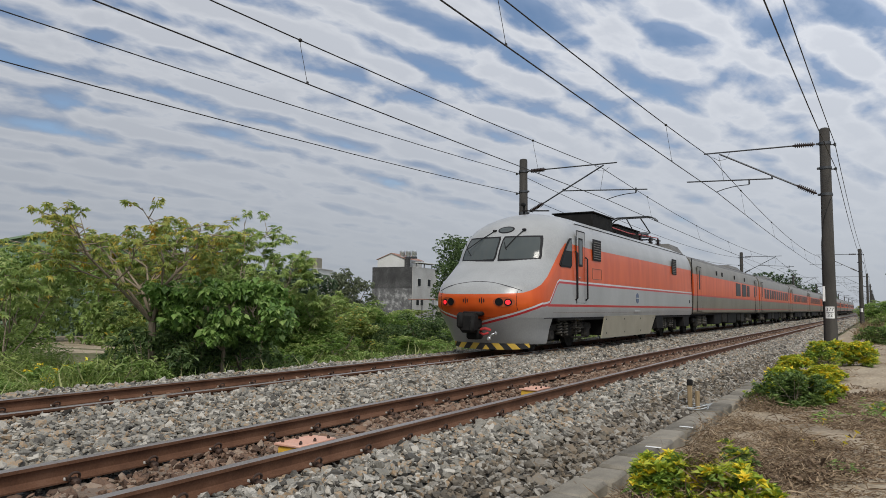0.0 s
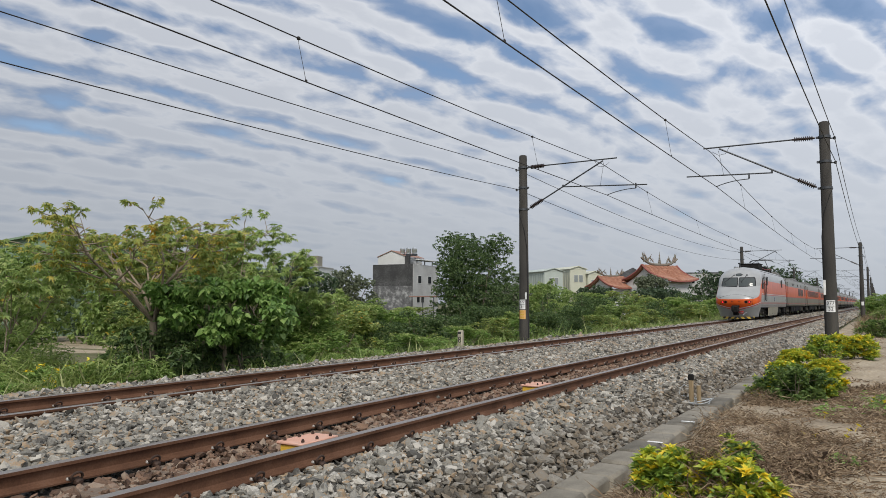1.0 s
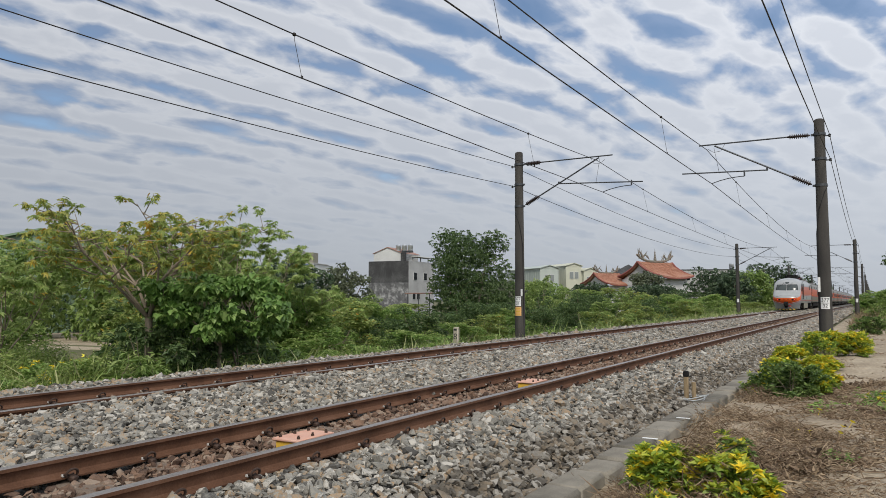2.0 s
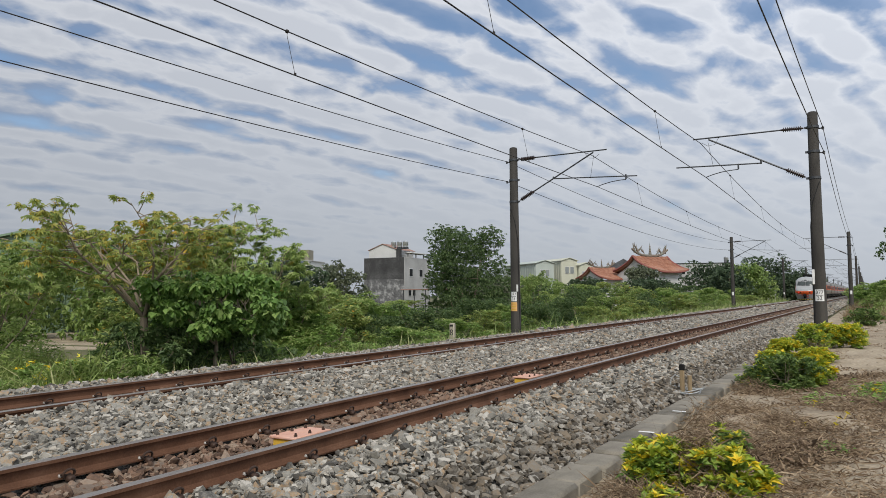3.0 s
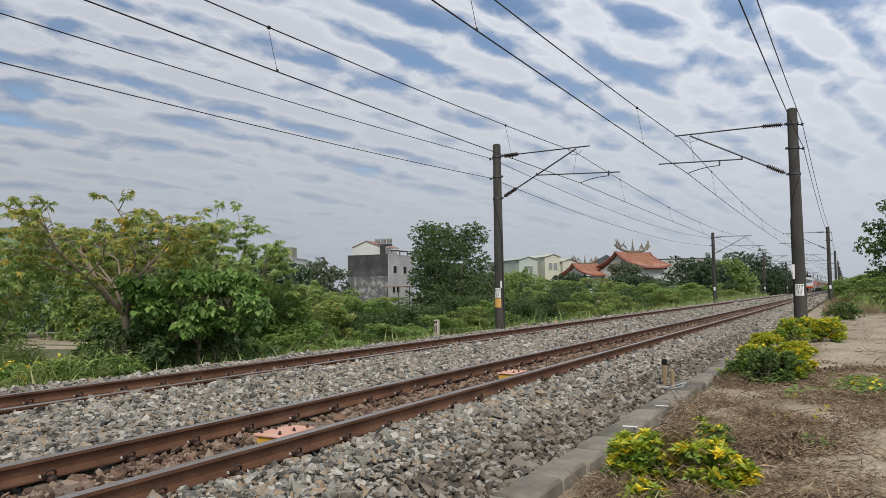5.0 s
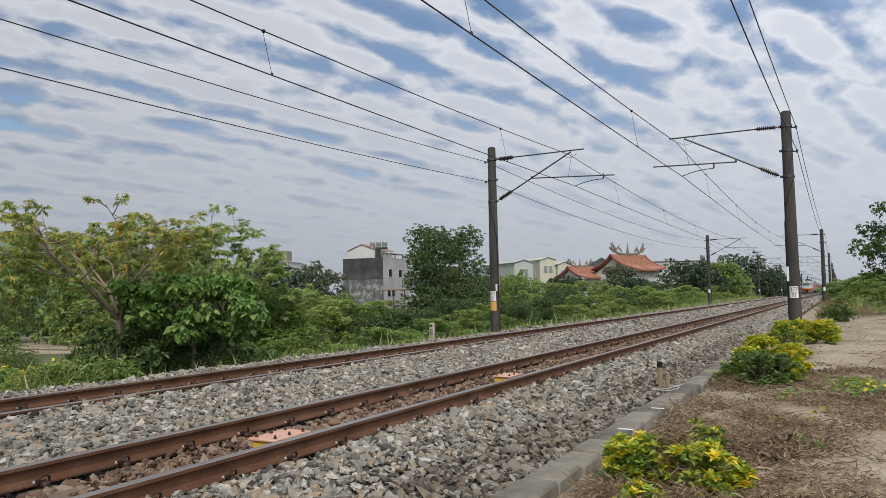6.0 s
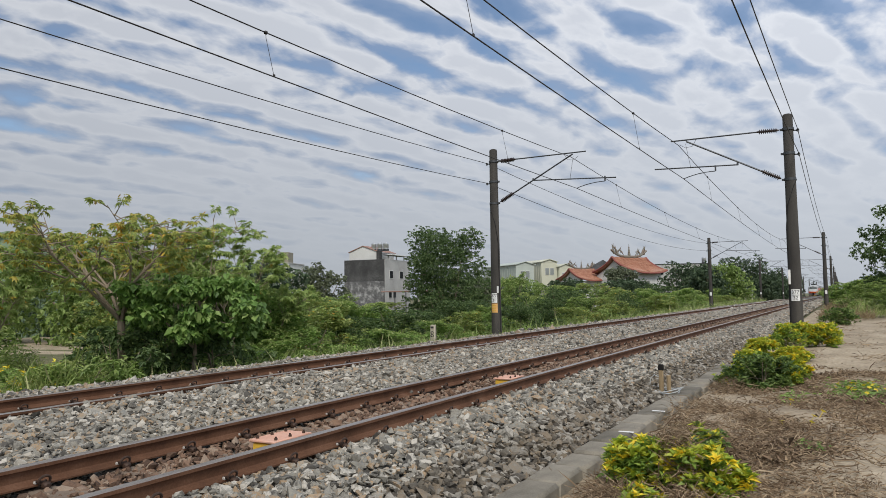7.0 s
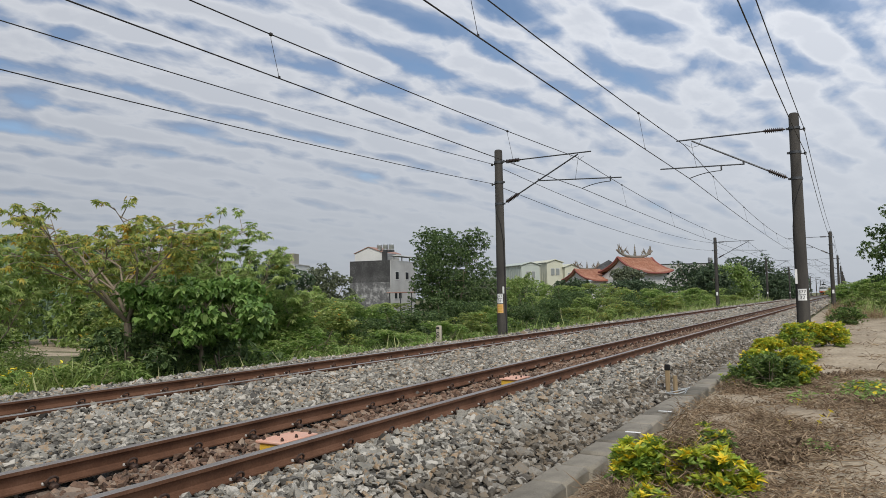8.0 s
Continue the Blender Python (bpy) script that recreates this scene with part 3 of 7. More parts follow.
def make_mast(side):
    """A round concrete mast with its hinged cantilever; side +1: the arm reaches to +x. Origin on the rail level."""
    ob = thing("catenary_mast", "dark weathered concrete catenary mast with a hinged tubular bracket arm", "catenary mast", "masts along the line", "", pose(0, 0, 0))
    s = Shape()
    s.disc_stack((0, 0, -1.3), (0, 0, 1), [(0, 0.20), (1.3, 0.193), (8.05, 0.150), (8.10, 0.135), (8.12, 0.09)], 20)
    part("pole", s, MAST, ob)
    reach = 3.29 if side > 0 else 3.26     # mast to the track's middle
    X = lambda d: side * d
    top, low = (6.33, 4.72)
    for z in (top, low, 5.55):
        cl = Shape()
        cl.disc_stack((0, 0, z - 0.04), (0, 0, 1), [(0, 0.178), (0.08, 0.178)], 16)
        cl.box((X(0.2), 0, z), (0.09, 0.05, 0.07), 0.01)
        part("clamp", cl, STEEL, ob)
    a = Shape()
    insulator(a, (X(0.26), 0, top), (X(0.95), 0, top + 0.015))
    part("insulator", a, INSUL, ob)
    a = Shape()
    insulator(a, (X(0.26), 0, low + 0.04), (X(0.86), 0, low + 0.36))
    part("insulator", a, INSUL, ob)
    a = Shape().tube([(X(0.9), 0, top + 0.014), (X(reach + 0.38), 0, top + 0.02)], 0.024, 8)
    part("top_tube", a, STEEL, ob)
    a = Shape().tube([(X(0.82), 0, low + 0.335), (X(reach - 0.12), 0, top - 0.03)], 0.027, 8)
    part("strut_tube", a, STEEL, ob)
    if side > 0:
        r0, r1, zreg0, zreg1, tip, far_end = 1.62, reach + 1.45, 5.47, 5.30, reach, reach + 1.05
    else:
        r0, r1, zreg0, zreg1, tip, far_end = 1.54, reach + 0.95, 5.34, 5.44, reach, reach - 1.03
    a = Shape().tube([(X(r0), 0, zreg0), (X(r1), 0, zreg1)], 0.022, 8)
    a.box((X(r0), 0, zreg0 + 0.03), (0.06, 0.05, 0.1), 0.01)
    a.box((X(far_end), 0, 5.30), (0.05, 0.05, 0.18), 0.01)
    part("registration_tube", a, STEEL, ob)
    z1 = 5.20
    pts = [(X(far_end + (tip - far_end) * u), 0, z1 + (5.03 - z1) * u ** 2.2) for u in (0, 0.15, 0.3, 0.5, 0.7, 0.85, 1.0)]
    part("steady_arm", Shape().tube(pts, 0.014, 6), STEEL, ob)
    part("hanger_wire", Shape().tube([(X(reach - 0.1), 0, top - 0.1), (X(reach - 0.25), 0, 5.36)], 0.006, 5), WIRE, ob)
    part("jumper_loop", Shape().tube([(X(reach - 0.45), 0, top), (X(reach - 0.32), 0, top - 0.22), (X(reach - 0.1), 0, top - 0.25), (X(reach + 0.1), 0, top - 0.12)], 0.007, 5), WIRE, ob)
    for z in (6.27, 5.5):
        a = Shape()
        a.tube([(X(-0.15), 0, z), (X(-0.28), 0, z)], 0.02, 6)
        a.disc_stack((X(-0.28), 0, z - 0.05), (0, 0, 1), [(0, 0.02), (0.02, 0.045), (0.045, 0.03), (0.07, 0.045), (0.1, 0.025)], 10)
        part("feeder_bracket", a, STEEL, ob)
    part("earth_cable", Shape().tube([(X(-0.18), 0, 4.7), (X(-0.1), -0.15, 4.5), (X(0.10), -0.165, 3.9), (X(0.175), -0.09, 3.2), (X(0.185), -0.06, 0.5), (X(0.19), -0.05, -0.7)], 0.012, 6), RUBBER, ob)
    return ob


def wrap_plate(w, h, z, r, bev=0.004):
    """A thin plate bent round the mast's face towards -y."""
    s = Shape()
    n = 10
    vs = []
    for rr in (r, r + 0.006):
        for j in range(2):
            for i in range(n + 1):
                a = (i / n - 0.5) * w / r
                vs.append((rr * math.sin(a), -rr * math.cos(a), z + (j - 0.5) * h))
    fs = []
    q = n + 1
    for i in range(n):
        fs += [(2 * q + i, 2 * q + i + 1, 3 * q + i + 1, 3 * q + i), (i + 1, i, q + i, q + i + 1), (i, i + 1, 2 * q + i + 1, 2 * q + i), (q + i + 1, q + i, 3 * q + i, 3 * q + i + 1)]
    fs += [(0, 2 * q, 3 * q, q), (n, q + n, 3 * q + n, 2 * q + n)]
    return s.add(vs, fs)


def make_masts():
    left, right = make_mast(1), make_mast(-1)
    for i in range(0, 9):
        y = MAST_Y + i * MAST_STEP
        for ob, x in ((left, MAST_L), (right, MAST_R)):
            m = pose(x, y, 0)
            if i == 0:
                ob.matrix_basis = m
            else:
                o = copy_thing(ob, m)
                part("number_plate", wrap_plate(0.2, 0.34, 1.15, 0.186), WHITE, o, "small white number plate")
    for ob, x, low, w in ((left, MAST_L, "31", 0.24), (right, MAST_R, "32", 0.26)):
        for o in (ob,):
            z = 1.10 if x == MAST_L else 1.05
            pl = part("number_plate", wrap_plate(w, 0.36, z, 0.188), WHITE, o, "white plate with black kilometre numerals")
            turn = pose(0, -0.1955, z + 0.09, 90, 0, 0)
            part("numeral", text_mesh("377", 0.15, INK), None, pl, "black numerals", turn)
            part("numeral", text_mesh(low, 0.15, INK), None, pl, "black numerals", pose(0, -0.1955, z - 0.09, 90, 0, 0))
            part("rule", Shape().box((0, -0.1955, z), (0.2, 0.003, 0.012), 0.001), INK, pl)
    part("notice", wrap_plate(0.26, 0.34, 0.72, 0.189), ORANGE_P, left, "faded orange notice with unreadable lines")
    for k in range(3):
        part("printed_line", Shape().box((0, -0.1965, 0.82 - 0.1 * k), (0.17, 0.003, 0.03), 0.001), YELLOW, left)
    part("tag_strip", Shape().box((0.14, -0.15, 1.42), (0.07, 0.012, 0.26), 0.003), WHITE, left, "narrow white tag")
    part("tag_strip", Shape().box((-0.15, -0.14, 1.62), (0.07, 0.03, 0.46), 0.006), WHITE, right, "narrow white cable cover")


make_masts()


def make_wires():
    def sag(y, ends, mid):
        u = ((y - MAST_Y) / MAST_STEP) % 1.0
        return ends - (ends - mid) * 4 * u * (1 - u)

    ys = [MAST_Y + MAST_STEP * (k / 16) for k in range(-16, 9 * 16)]

    def wire(name, x, ends, mid, r, label, drift=0.0):
        """drift: how far the wire bears off to -x per metre before the first mast."""
        pts = [(x - drift * max(0.0, MAST_Y - y), y, sag(y, ends, mid)) for y in ys]
        ob = new(name, Shape().tube(pts, r, 6).mesh(name, WIRE))
        return tagged(ob, label, "overhead wire", "overhead wires")

    for c, mx in ((NEAR, NEAR - 0.14), (FAR, FAR - 0.19)):
        mess = wire("messenger_wire", mx, 6.20, 5.62, 0.0115, "dark messenger wire carrying the contact wire")
        cont = wire("contact_wire", c, 5.03, 4.88, 0.0115, "dark contact wire over the track")
        for k in range(-1, 5):
            for off in (6.15, 16.2, 26.25, 36.3, 46.3):
                y = MAST_Y + k * MAST_STEP + off
                z1, z0 = sag(y, 6.20, 5.62), sag(y, 5.03, 4.88)
                d = Shape().tube([(mx, y, z1), (mx + 0.01, y, z1 - 0.1), (c, y, z0)], 0.0048, 5)
                d.disc_stack((mx, y - 0.03, z1), (0, 1, 0), [(0, 0.02), (0.02, 0.034), (0.05, 0.034), (0.06, 0.02)], 8)
                d.box((c, y, z0 + 0.02), (0.02, 0.05, 0.05), 0.005)
                part("dropper", d, WIRE, mess)
    for x, drift in ((MAST_L - 0.28, 0.0), (MAST_R + 0.28, 0.008)):
        wire("feeder_wire", x, 6.30, 5.72, 0.0115, "dark feeder wire strung from mast to mast", drift)
        wire("feeder_wire", x, 5.53, 4.91, 0.0115, "dark feeder wire strung from mast to mast", drift)


make_wires()


# ---------------------------------------------------------------- train
NOSE_Z = [0.12, 0.28, 0.6, 0.9, 1.15, 1.4, 1.65, 1.9, 2.3, 2.6, 2.92, 3.2, 3.42, 3.58, 3.68, 3.74, 3.755]
NOSE_W = [1.14, 1.22, 1.28, 1.38, 1.43, 1.43, 1.43, 1.43, 1.42, 1.41, 1.385, 1.30, 1.16, 0.93, 0.62, 0.28, 0.04]
NOSE_Y = [0.52, 0.36, 0.12, -0.10, -0.25, -0.27, -0.14, 0.28, 0.95, 1.10, 1.32, 1.62, 1.98, 2.36, 2.72, 3.1, 3.4]
NOSE_D = [0.75, 0.8, 0.9, 1.0, 1.05, 1.10, 1.10, 1.0, 0.80, 0.80, 0.85, 0.95, 1.1, 1.3, 1.5, 1.6, 1.6]
LOCO_LEN = 16.95


def nose_at(x, z):
    """How far back the nose's skin lies at height z, x off the middle."""
    w, y0, d = (float(np.interp(z, NOSE_Z, t)) for t in (NOSE_W, NOSE_Y, NOSE_D))
    u = min(abs(x) / w, 1.0)
    return y0 + d * (1 - (1 - u ** 2.6) ** (1 / 2.2))


def nose_shell(z0, z1, y_end, levels):
    s = Shape()
    zs = np.linspace(z0, z1, levels)
    n, vs = 0, []
    for z in zs:
        w, y0, d = (float(np.interp(z, NOSE_Z, t)) for t in (NOSE_W, NOSE_Y, NOSE_D))
        half = [(w, y_end), (w, y0 + d + (y_end - y0 - d) * 0.3)]
        for i in range(19):
            a = i / 18 * math.pi / 2
            x = w * math.cos(a) ** (2 / 2.6)
            half.append((x, nose_at(x, z)))
        ring = half + [(-x, y) for x, y in half[-2::-1]]
        n = len(ring)
        vs += [(x, y, z) for x, y in ring]
    fs = [(i * n + j + 1, i * n + j, (i + 1) * n + j, (i + 1) * n + j + 1) for i in range(levels - 1) for j in range(n - 1)]
    fs += [tuple(range((levels - 1) * n, levels * n))[::-1], tuple(range(n))]
    fs += [(i * n, i * n + n - 1, (i + 1) * n + n - 1, (i + 1) * n) for i in range(levels - 1)]
    return s.add(vs, fs)


def nose_patch(corners, off, nx=8, nz=5, round_off=0.0):
    """A sheet on the nose between four corners (x, z), anticlockwise from low left, off the skin by that much."""
    s = Shape()
    (x0, z0), (x1, z1), (x2, z2), (x3, z3) = corners
    vs = []
    for j in range(nz + 1):
        v = j / nz
        for i in range(nx + 1):
            u = i / nx
            uu = 0.5 + (u - 0.5) * (1 - round_off * (2 * abs(v - 0.5)) ** 6)
            x = (x0 * (1 - uu) + x1 * uu) * (1 - v) + (x3 * (1 - uu) + x2 * uu) * v
            z = (z0 * (1 - u) + z1 * u) * (1 - v) + (z3 * (1 - u) + z2 * u) * v
            vs.append((x, nose_at(x, z) - off, z))
    m = nx + 1
    fs = [(j * m + i, j * m + i + 1, (j + 1) * m + i + 1, (j + 1) * m + i) for j in range(nz) for i in range(nx)]
    k = len(vs)
    vs += [(x, y + off + 0.02, z) for x, y, z in vs]
    rim = [i for i in range(m)] + [j * m + nx for j in range(1, nz + 1)] + [nz * m + i for i in range(nx - 1, -1, -1)] + [j * m for j in range(nz - 1, 0, -1)]
    fs += [(rim[(i + 1) % len(rim)], rim[i], rim[i] + k, rim[(i + 1) % len(rim)] + k) for i in range(len(rim))]
    return s.add(vs, fs)


def nose_oval(cx, cz, rx, rz, off, n=20):
    s = Shape()
    ring = [(cx + rx * math.cos(2 * math.pi * i / n), cz + rz * math.sin(2 * math.pi * i / n)) for i in range(n)]
    vs = [(x, nose_at(x, z) - off, z) for x, z in ring] + [(cx, nose_at(cx, cz) - off, cz)] + [(x, nose_at(x, z) + 0.02, z) for x, z in ring]
    fs = [(i, (i + 1) % n, n) for i in range(n)] + [((i + 1) % n, i, n + 1 + i, n + 1 + (i + 1) % n) for i in range(n)]
    return s.add(vs, fs)


def livery(name, loco):
    """Silver-grey body, orange band between red lines, by height on the body; on the nose the band dips to the lamps."""
    stops = [(0.28, 0.285, 0.28), (0.385, 0.39, 0.385)] if loco else [(0.125, 0.115, 0.092), (0.215, 0.20, 0.163)]
    mt = material(name, stops, 1.2, 0.30 if loco else 0.36, 0.05, 0.012, 30, dist=0.001, stretch=(1, 1, 0.5))
    nt = mt.node_tree
    N, L = nt.nodes.new, nt.links.new
    b = nt.nodes["Principled BSDF"]
    ramp = [n for n in nt.nodes if n.type == "VALTORGB"][0]
    co = N("ShaderNodeTexCoord")
    sep = N("ShaderNodeSeparateXYZ")
    L(co.outputs["Object"], sep.inputs[0])
    y, z = sep.outputs[1], sep.outputs[2]

    def m(op, a, bb):
        n = N("ShaderNodeMath")
        n.operation = op
        for i, v in enumerate((a, bb)):
            if isinstance(v, (int, float)):
                n.inputs[i].default_value = v
            else:
                L(v, n.inputs[i])
        return n.outputs[0]

    def curve(rows):
        """A height that follows y through rows of (y, height)."""
        r0 = rows[0][1]
        acc = None
        for (ya, za), (yb, zb) in zip(rows, rows[1:]):
            mr = N("ShaderNodeMapRange")
            for key, v in (("From Min", ya), ("From Max", yb), ("To Min", 0.0), ("To Max", zb - za)):
                mr.inputs[key].default_value = v
            L(y, mr.inputs["Value"])
            acc = mr.outputs[0] if acc is None else m("ADD", acc, mr.outputs[0])
        return m("ADD", acc, r0)

    def band(lo, hi):
        return m("MULTIPLY", m("GREATER_THAN", z, lo), m("LESS_THAN", z, hi))

    def paint(base, colour, mask):
        mx = N("ShaderNodeMix")
        mx.data_type = "RGBA"
        L(mask, mx.inputs["Factor"])
        L(base, mx.inputs["A"])
        if isinstance(colour, tuple):
            mx.inputs["B"].default_value = (*colour, 1)
        else:
            L(colour, mx.inputs["B"])
        return mx.outputs["Result"]

    orange_n = N("ShaderNodeTexNoise")
    orange_n.inputs["Scale"].default_value, orange_n.inputs["Detail"].default_value = 1.6, 3
    mp = N("ShaderNodeMapping")
    mp.inputs["Scale"].default_value = (1, 1.6, 0.35)
    L(co.outputs["Object"], mp.inputs["Vector"])
    L(mp.outputs[0], orange_n.inputs["Vector"])
    orr = N("ShaderNodeValToRGB")
    e = orr.color_ramp.elements
    e[0].position, e[0].color = 0.35, (0.50, 0.070, 0.010, 1)
    e[1].position, e[1].color = 0.75, (0.63, 0.110, 0.022, 1)
    L(orange_n.outputs["Fac"], orr.inputs[0])
    col = ramp.outputs[0]
    red = (0.45, 0.03, 0.035)
    if loco:
        top = curve([(-0.27, 1.43), (0.10, 1.47), (0.30, 1.54), (0.62, 1.68), (0.95, 1.88), (1.44, 2.26), (1.79, 2.60), (2.1, 2.78), (2.6, 2.80), (3.1, 2.77)])
        dip = m("ADD", m("ADD", 0.72, m("MULTIPLY", m("ABSOLUTE", sep.outputs[0], 0.0), 0.25)), m("MULTIPLY", m("MAXIMUM", y, 0.0), 0.22))
        side = curve([(0.7, 1.20), (0.98, 1.24), (1.12, 1.36), (1.50, 1.74), (1.62, 1.79), (3.0, 1.785)])
        on_nose = m("LESS_THAN", y, 0.9)
        low = m("ADD", m("MULTIPLY", on_nose, m("MINIMUM", dip, side)), m("MULTIPLY", m("SUBTRACT", 1.0, on_nose), side))
        col = paint(col, orr.outputs[0], band(low, top))
        col = paint(col, red, band(m("SUBTRACT", low, 0.055), m("ADD", low, -0.0)))
        col = paint(col, (0.55, 0.56, 0.57), m("MULTIPLY", band(m("ADD", low, 0.0), m("ADD", low, 0.045)), m("LESS_THAN", y, 17.0)))
        col = paint(col, red, m("MULTIPLY", band(1.15, 1.21), m("GREATER_THAN", y, 0.9)))
    else:
        col = paint(col, orr.outputs[0], band(1.76, 2.66))
        col = paint(col, red, band(1.70, 1.76))
        col = paint(col, red, band(1.10, 1.15))
    L(col, b.inputs["Base Color"])
    b.inputs["Specular IOR Level"].default_value = 0.35
    return mt


LOCO_PAINT, COACH_PAINT = livery("locomotive livery", True), livery("coach livery", False)


SPRING = material("dusty spring steel", [(0.07, 0.063, 0.05), (0.17, 0.155, 0.125)], 8, 0.7, 0.2, 0.1, 60)


def make_bogie(parent, y, base=2.5, wheel_r=0.43):
    s = Shape()
    for sx in (-1, 1):
        s.box((sx * 1.02, y, 0.62), (0.14, base + 1.0, 0.2), 0.04)
        s.box((sx * 1.02, y, 0.48), (0.16, 0.7, 0.26), 0.05)
        for dy in (-base / 2, base / 2):
            s.box((sx * 1.08, y + dy, 0.44), (0.18, 0.34, 0.3), 0.05)
    s.box((0, y, 0.6), (2.0, 0.5, 0.24), 0.04)
    bg = part("bogie", s, GEAR, parent, "grimy bogie frame with coil springs")
    wh = Shape().disc_stack((-0.07, 0, 0), (1, 0, 0), [(0, 0.25), (0.005, wheel_r + 0.02), (0.03, wheel_r + 0.02), (0.035, wheel_r), (0.13, wheel_r - 0.01), (0.135, 0.34), (0.10, 0.30), (0.10, 0.12), (0.16, 0.1)], 24).mesh("wheel", GEAR)
    for dy in (-base / 2, base / 2):
        for sx in (-1, 1):
            part("wheel", wh, None, bg, "", pose(sx * 0.545, y + dy, wheel_r, 0, 0, 0 if sx > 0 else 180))
    for sx in (-1, 1):
        for dy in (-0.75, -0.35, 0.35, 0.75):
            sp = [(sx * 1.12 + 0.075 * math.cos(a), y + dy + 0.075 * math.sin(a), 0.42 + 0.38 * a / (2 * math.pi * 5)) for a in np.linspace(0, 2 * math.pi * 5, 50)]
            part("spring", Shape().tube(sp, 0.022, 6), SPRING, bg, "dusty coil spring")
    return bg


def make_loco():
    ob = thing("locomotive", "silver and orange streamlined electric locomotive with red tail lamps lit", "locomotive", "train vehicles", "", pose(FAR, 15.7, 0))
    part("body", nose_shell(0.88, 3.755, LOCO_LEN, 34), LOCO_PAINT, ob, "silver body with an orange band and red lines", smooth=35)
    part("nose_skirt", nose_shell(0.24, 0.876, 1.32, 10), LOCO_PAINT, ob, "silver-grey lower nose")
    part("nose_seam", Shape().tube([(1.436, 0.62, 0.87), (1.436, 5.3, 0.87)], 0.008, 5), RUBBER, ob)
    part("floor", Shape().box((0, LOCO_LEN / 2 + 0.8, 0.84), (2.7, LOCO_LEN - 1.8, 0.1), 0.02), BLACK, ob)
    # windscreen
    for sx in (-1, 1):
        c = [(0.025, 2.28), (1.14, 2.30), (1.05, 2.95), (0.025, 2.95)]
        g = [(0.065, 2.325), (1.085, 2.345), (1.0, 2.905), (0.065, 2.905)]
        if sx < 0:
            c = [(-c[1][0], c[1][1]), (-c[0][0], c[0][1]), (-c[3][0], c[3][1]), (-c[2][0], c[2][1])]
            g = [(-g[1][0], g[1][1]), (-g[0][0], g[0][1]), (-g[3][0], g[3][1]), (-g[2][0], g[2][1])]
        fr = part("windscreen", nose_patch(c, 0.012, 10, 8, 0.06), RUBBER, ob, "windscreen in a black rubber surround")
        part("pane", nose_patch(g, 0.018, 10, 8, 0.06), GLASS_SCREEN, fr, "dark reflecting glass")
        w = Shape()
        top = Vector((sx * 0.42 + 0.1, nose_at(0.5, 3.12) - 0.05, 3.12))
        tip = Vector((sx * 0.55 - 0.35, nose_at(0.5, 2.6) - 0.05, 2.62))
        w.tube([top, top.lerp(tip, 0.5) + Vector((0, -0.04, 0)), tip], 0.012, 6)
        w.tube([tip + Vector((-0.03, 0.0, 0.16)), tip, tip + Vector((0.12, 0.02, -0.2))], 0.010, 5)
        w.box(top, (0.10, 0.08, 0.06), 0.015)
        part("wiper", w, RUBBER, ob, "black wiper")
    part("head_lamp", nose_oval(0, 3.14, 0.23, 0.10, 0.012), RUBBER, ob, "oval upper lamp").location = (0, 0, 0)
    part("lamp_glass", nose_oval(0, 3.14, 0.19, 0.07, 0.02), GLASS_SCREEN, ob)
    for sx in (-1, 1):
        h = part("lamp_cluster", nose_oval(sx * 0.75, 1.25, 0.25, 0.115, 0.008), LAMP_RIM, ob, "lamp cluster on a flat oval coloured as a shaded recess")
        part("tail_lamp", nose_oval(sx * 0.85, 1.24, 0.055, 0.055, 0.026), TAIL, h, "lit red tail lamp")
        part("lamp_rim", nose_oval(sx * 0.85, 1.24, 0.085, 0.085, 0.019), GLASS, h, "dark lamp rim")
        part("marker_lamp", nose_oval(sx * 0.65, 1.25, 0.095, 0.09, 0.02), GLASS, h, "unlit dark lamp")
        for k in range(3):
            part("louvre", nose_oval(sx * 0.22 + 0.055 * (k - 1), 1.28, 0.014, 0.075 if k == 1 else 0.05, 0.006), RUBBER, ob)
    # seams of the hood
    pts = [(x, nose_at(x, 1.52 + 0.22 * (1 - (x / 1.1) ** 2)) - 0.003, 1.52 + 0.22 * (1 - (x / 1.1) ** 2)) for x in np.linspace(-1.1, 1.1, 25)]
    part("hood_seam", Shape().tube(pts, 0.007, 5), RUBBER, ob)
    for sx in (-1, 1):
        part("panel_seam", Shape().tube([(sx * 1.02, nose_at(1.02, z) - 0.002, z) for z in np.linspace(1.06, 1.5, 8)], 0.006, 5), RUBBER, ob)
    # coupler and hoses
    cp = part("coupler", Shape().box((0, -0.30, 0.73), (0.28, 0.5, 0.24), 0.04), BLACK, ob, "black knuckle coupler")
    part("coupler_head", Shape().box((0.02, -0.50, 0.75), (0.40, 0.30, 0.46), 0.07), BLACK, cp)
    part("knuckle", Shape().box((-0.14, -0.62, 0.81), (0.16, 0.22, 0.38), 0.06), BLACK, cp)
    part("guard_arm", Shape().box((0.15, -0.60, 0.69), (0.14, 0.16, 0.30), 0.05), BLACK, cp)
    part("striker", Shape().box((0, -0.25, 0.97), (0.46, 0.3, 0.10), 0.03), BLACK, cp)
    part("carrier", Shape().box((0, -0.18, 0.47), (0.34, 0.3, 0.22), 0.05), BLACK, cp)
    hz = Shape()
    hz.tube([(0.18, -0.2, 0.59), (0.3, -0.42, 0.61), (0.42, -0.44, 0.63), (0.5, -0.34, 0.59)], 0.035, 8)
    hz.tube([(0.2, -0.3, 0.53), (0.36, -0.44, 0.49), (0.48, -0.4, 0.53)], 0.028, 8)
    part("brake_hose", hz, RED_HOSE, ob, "red brake hose")
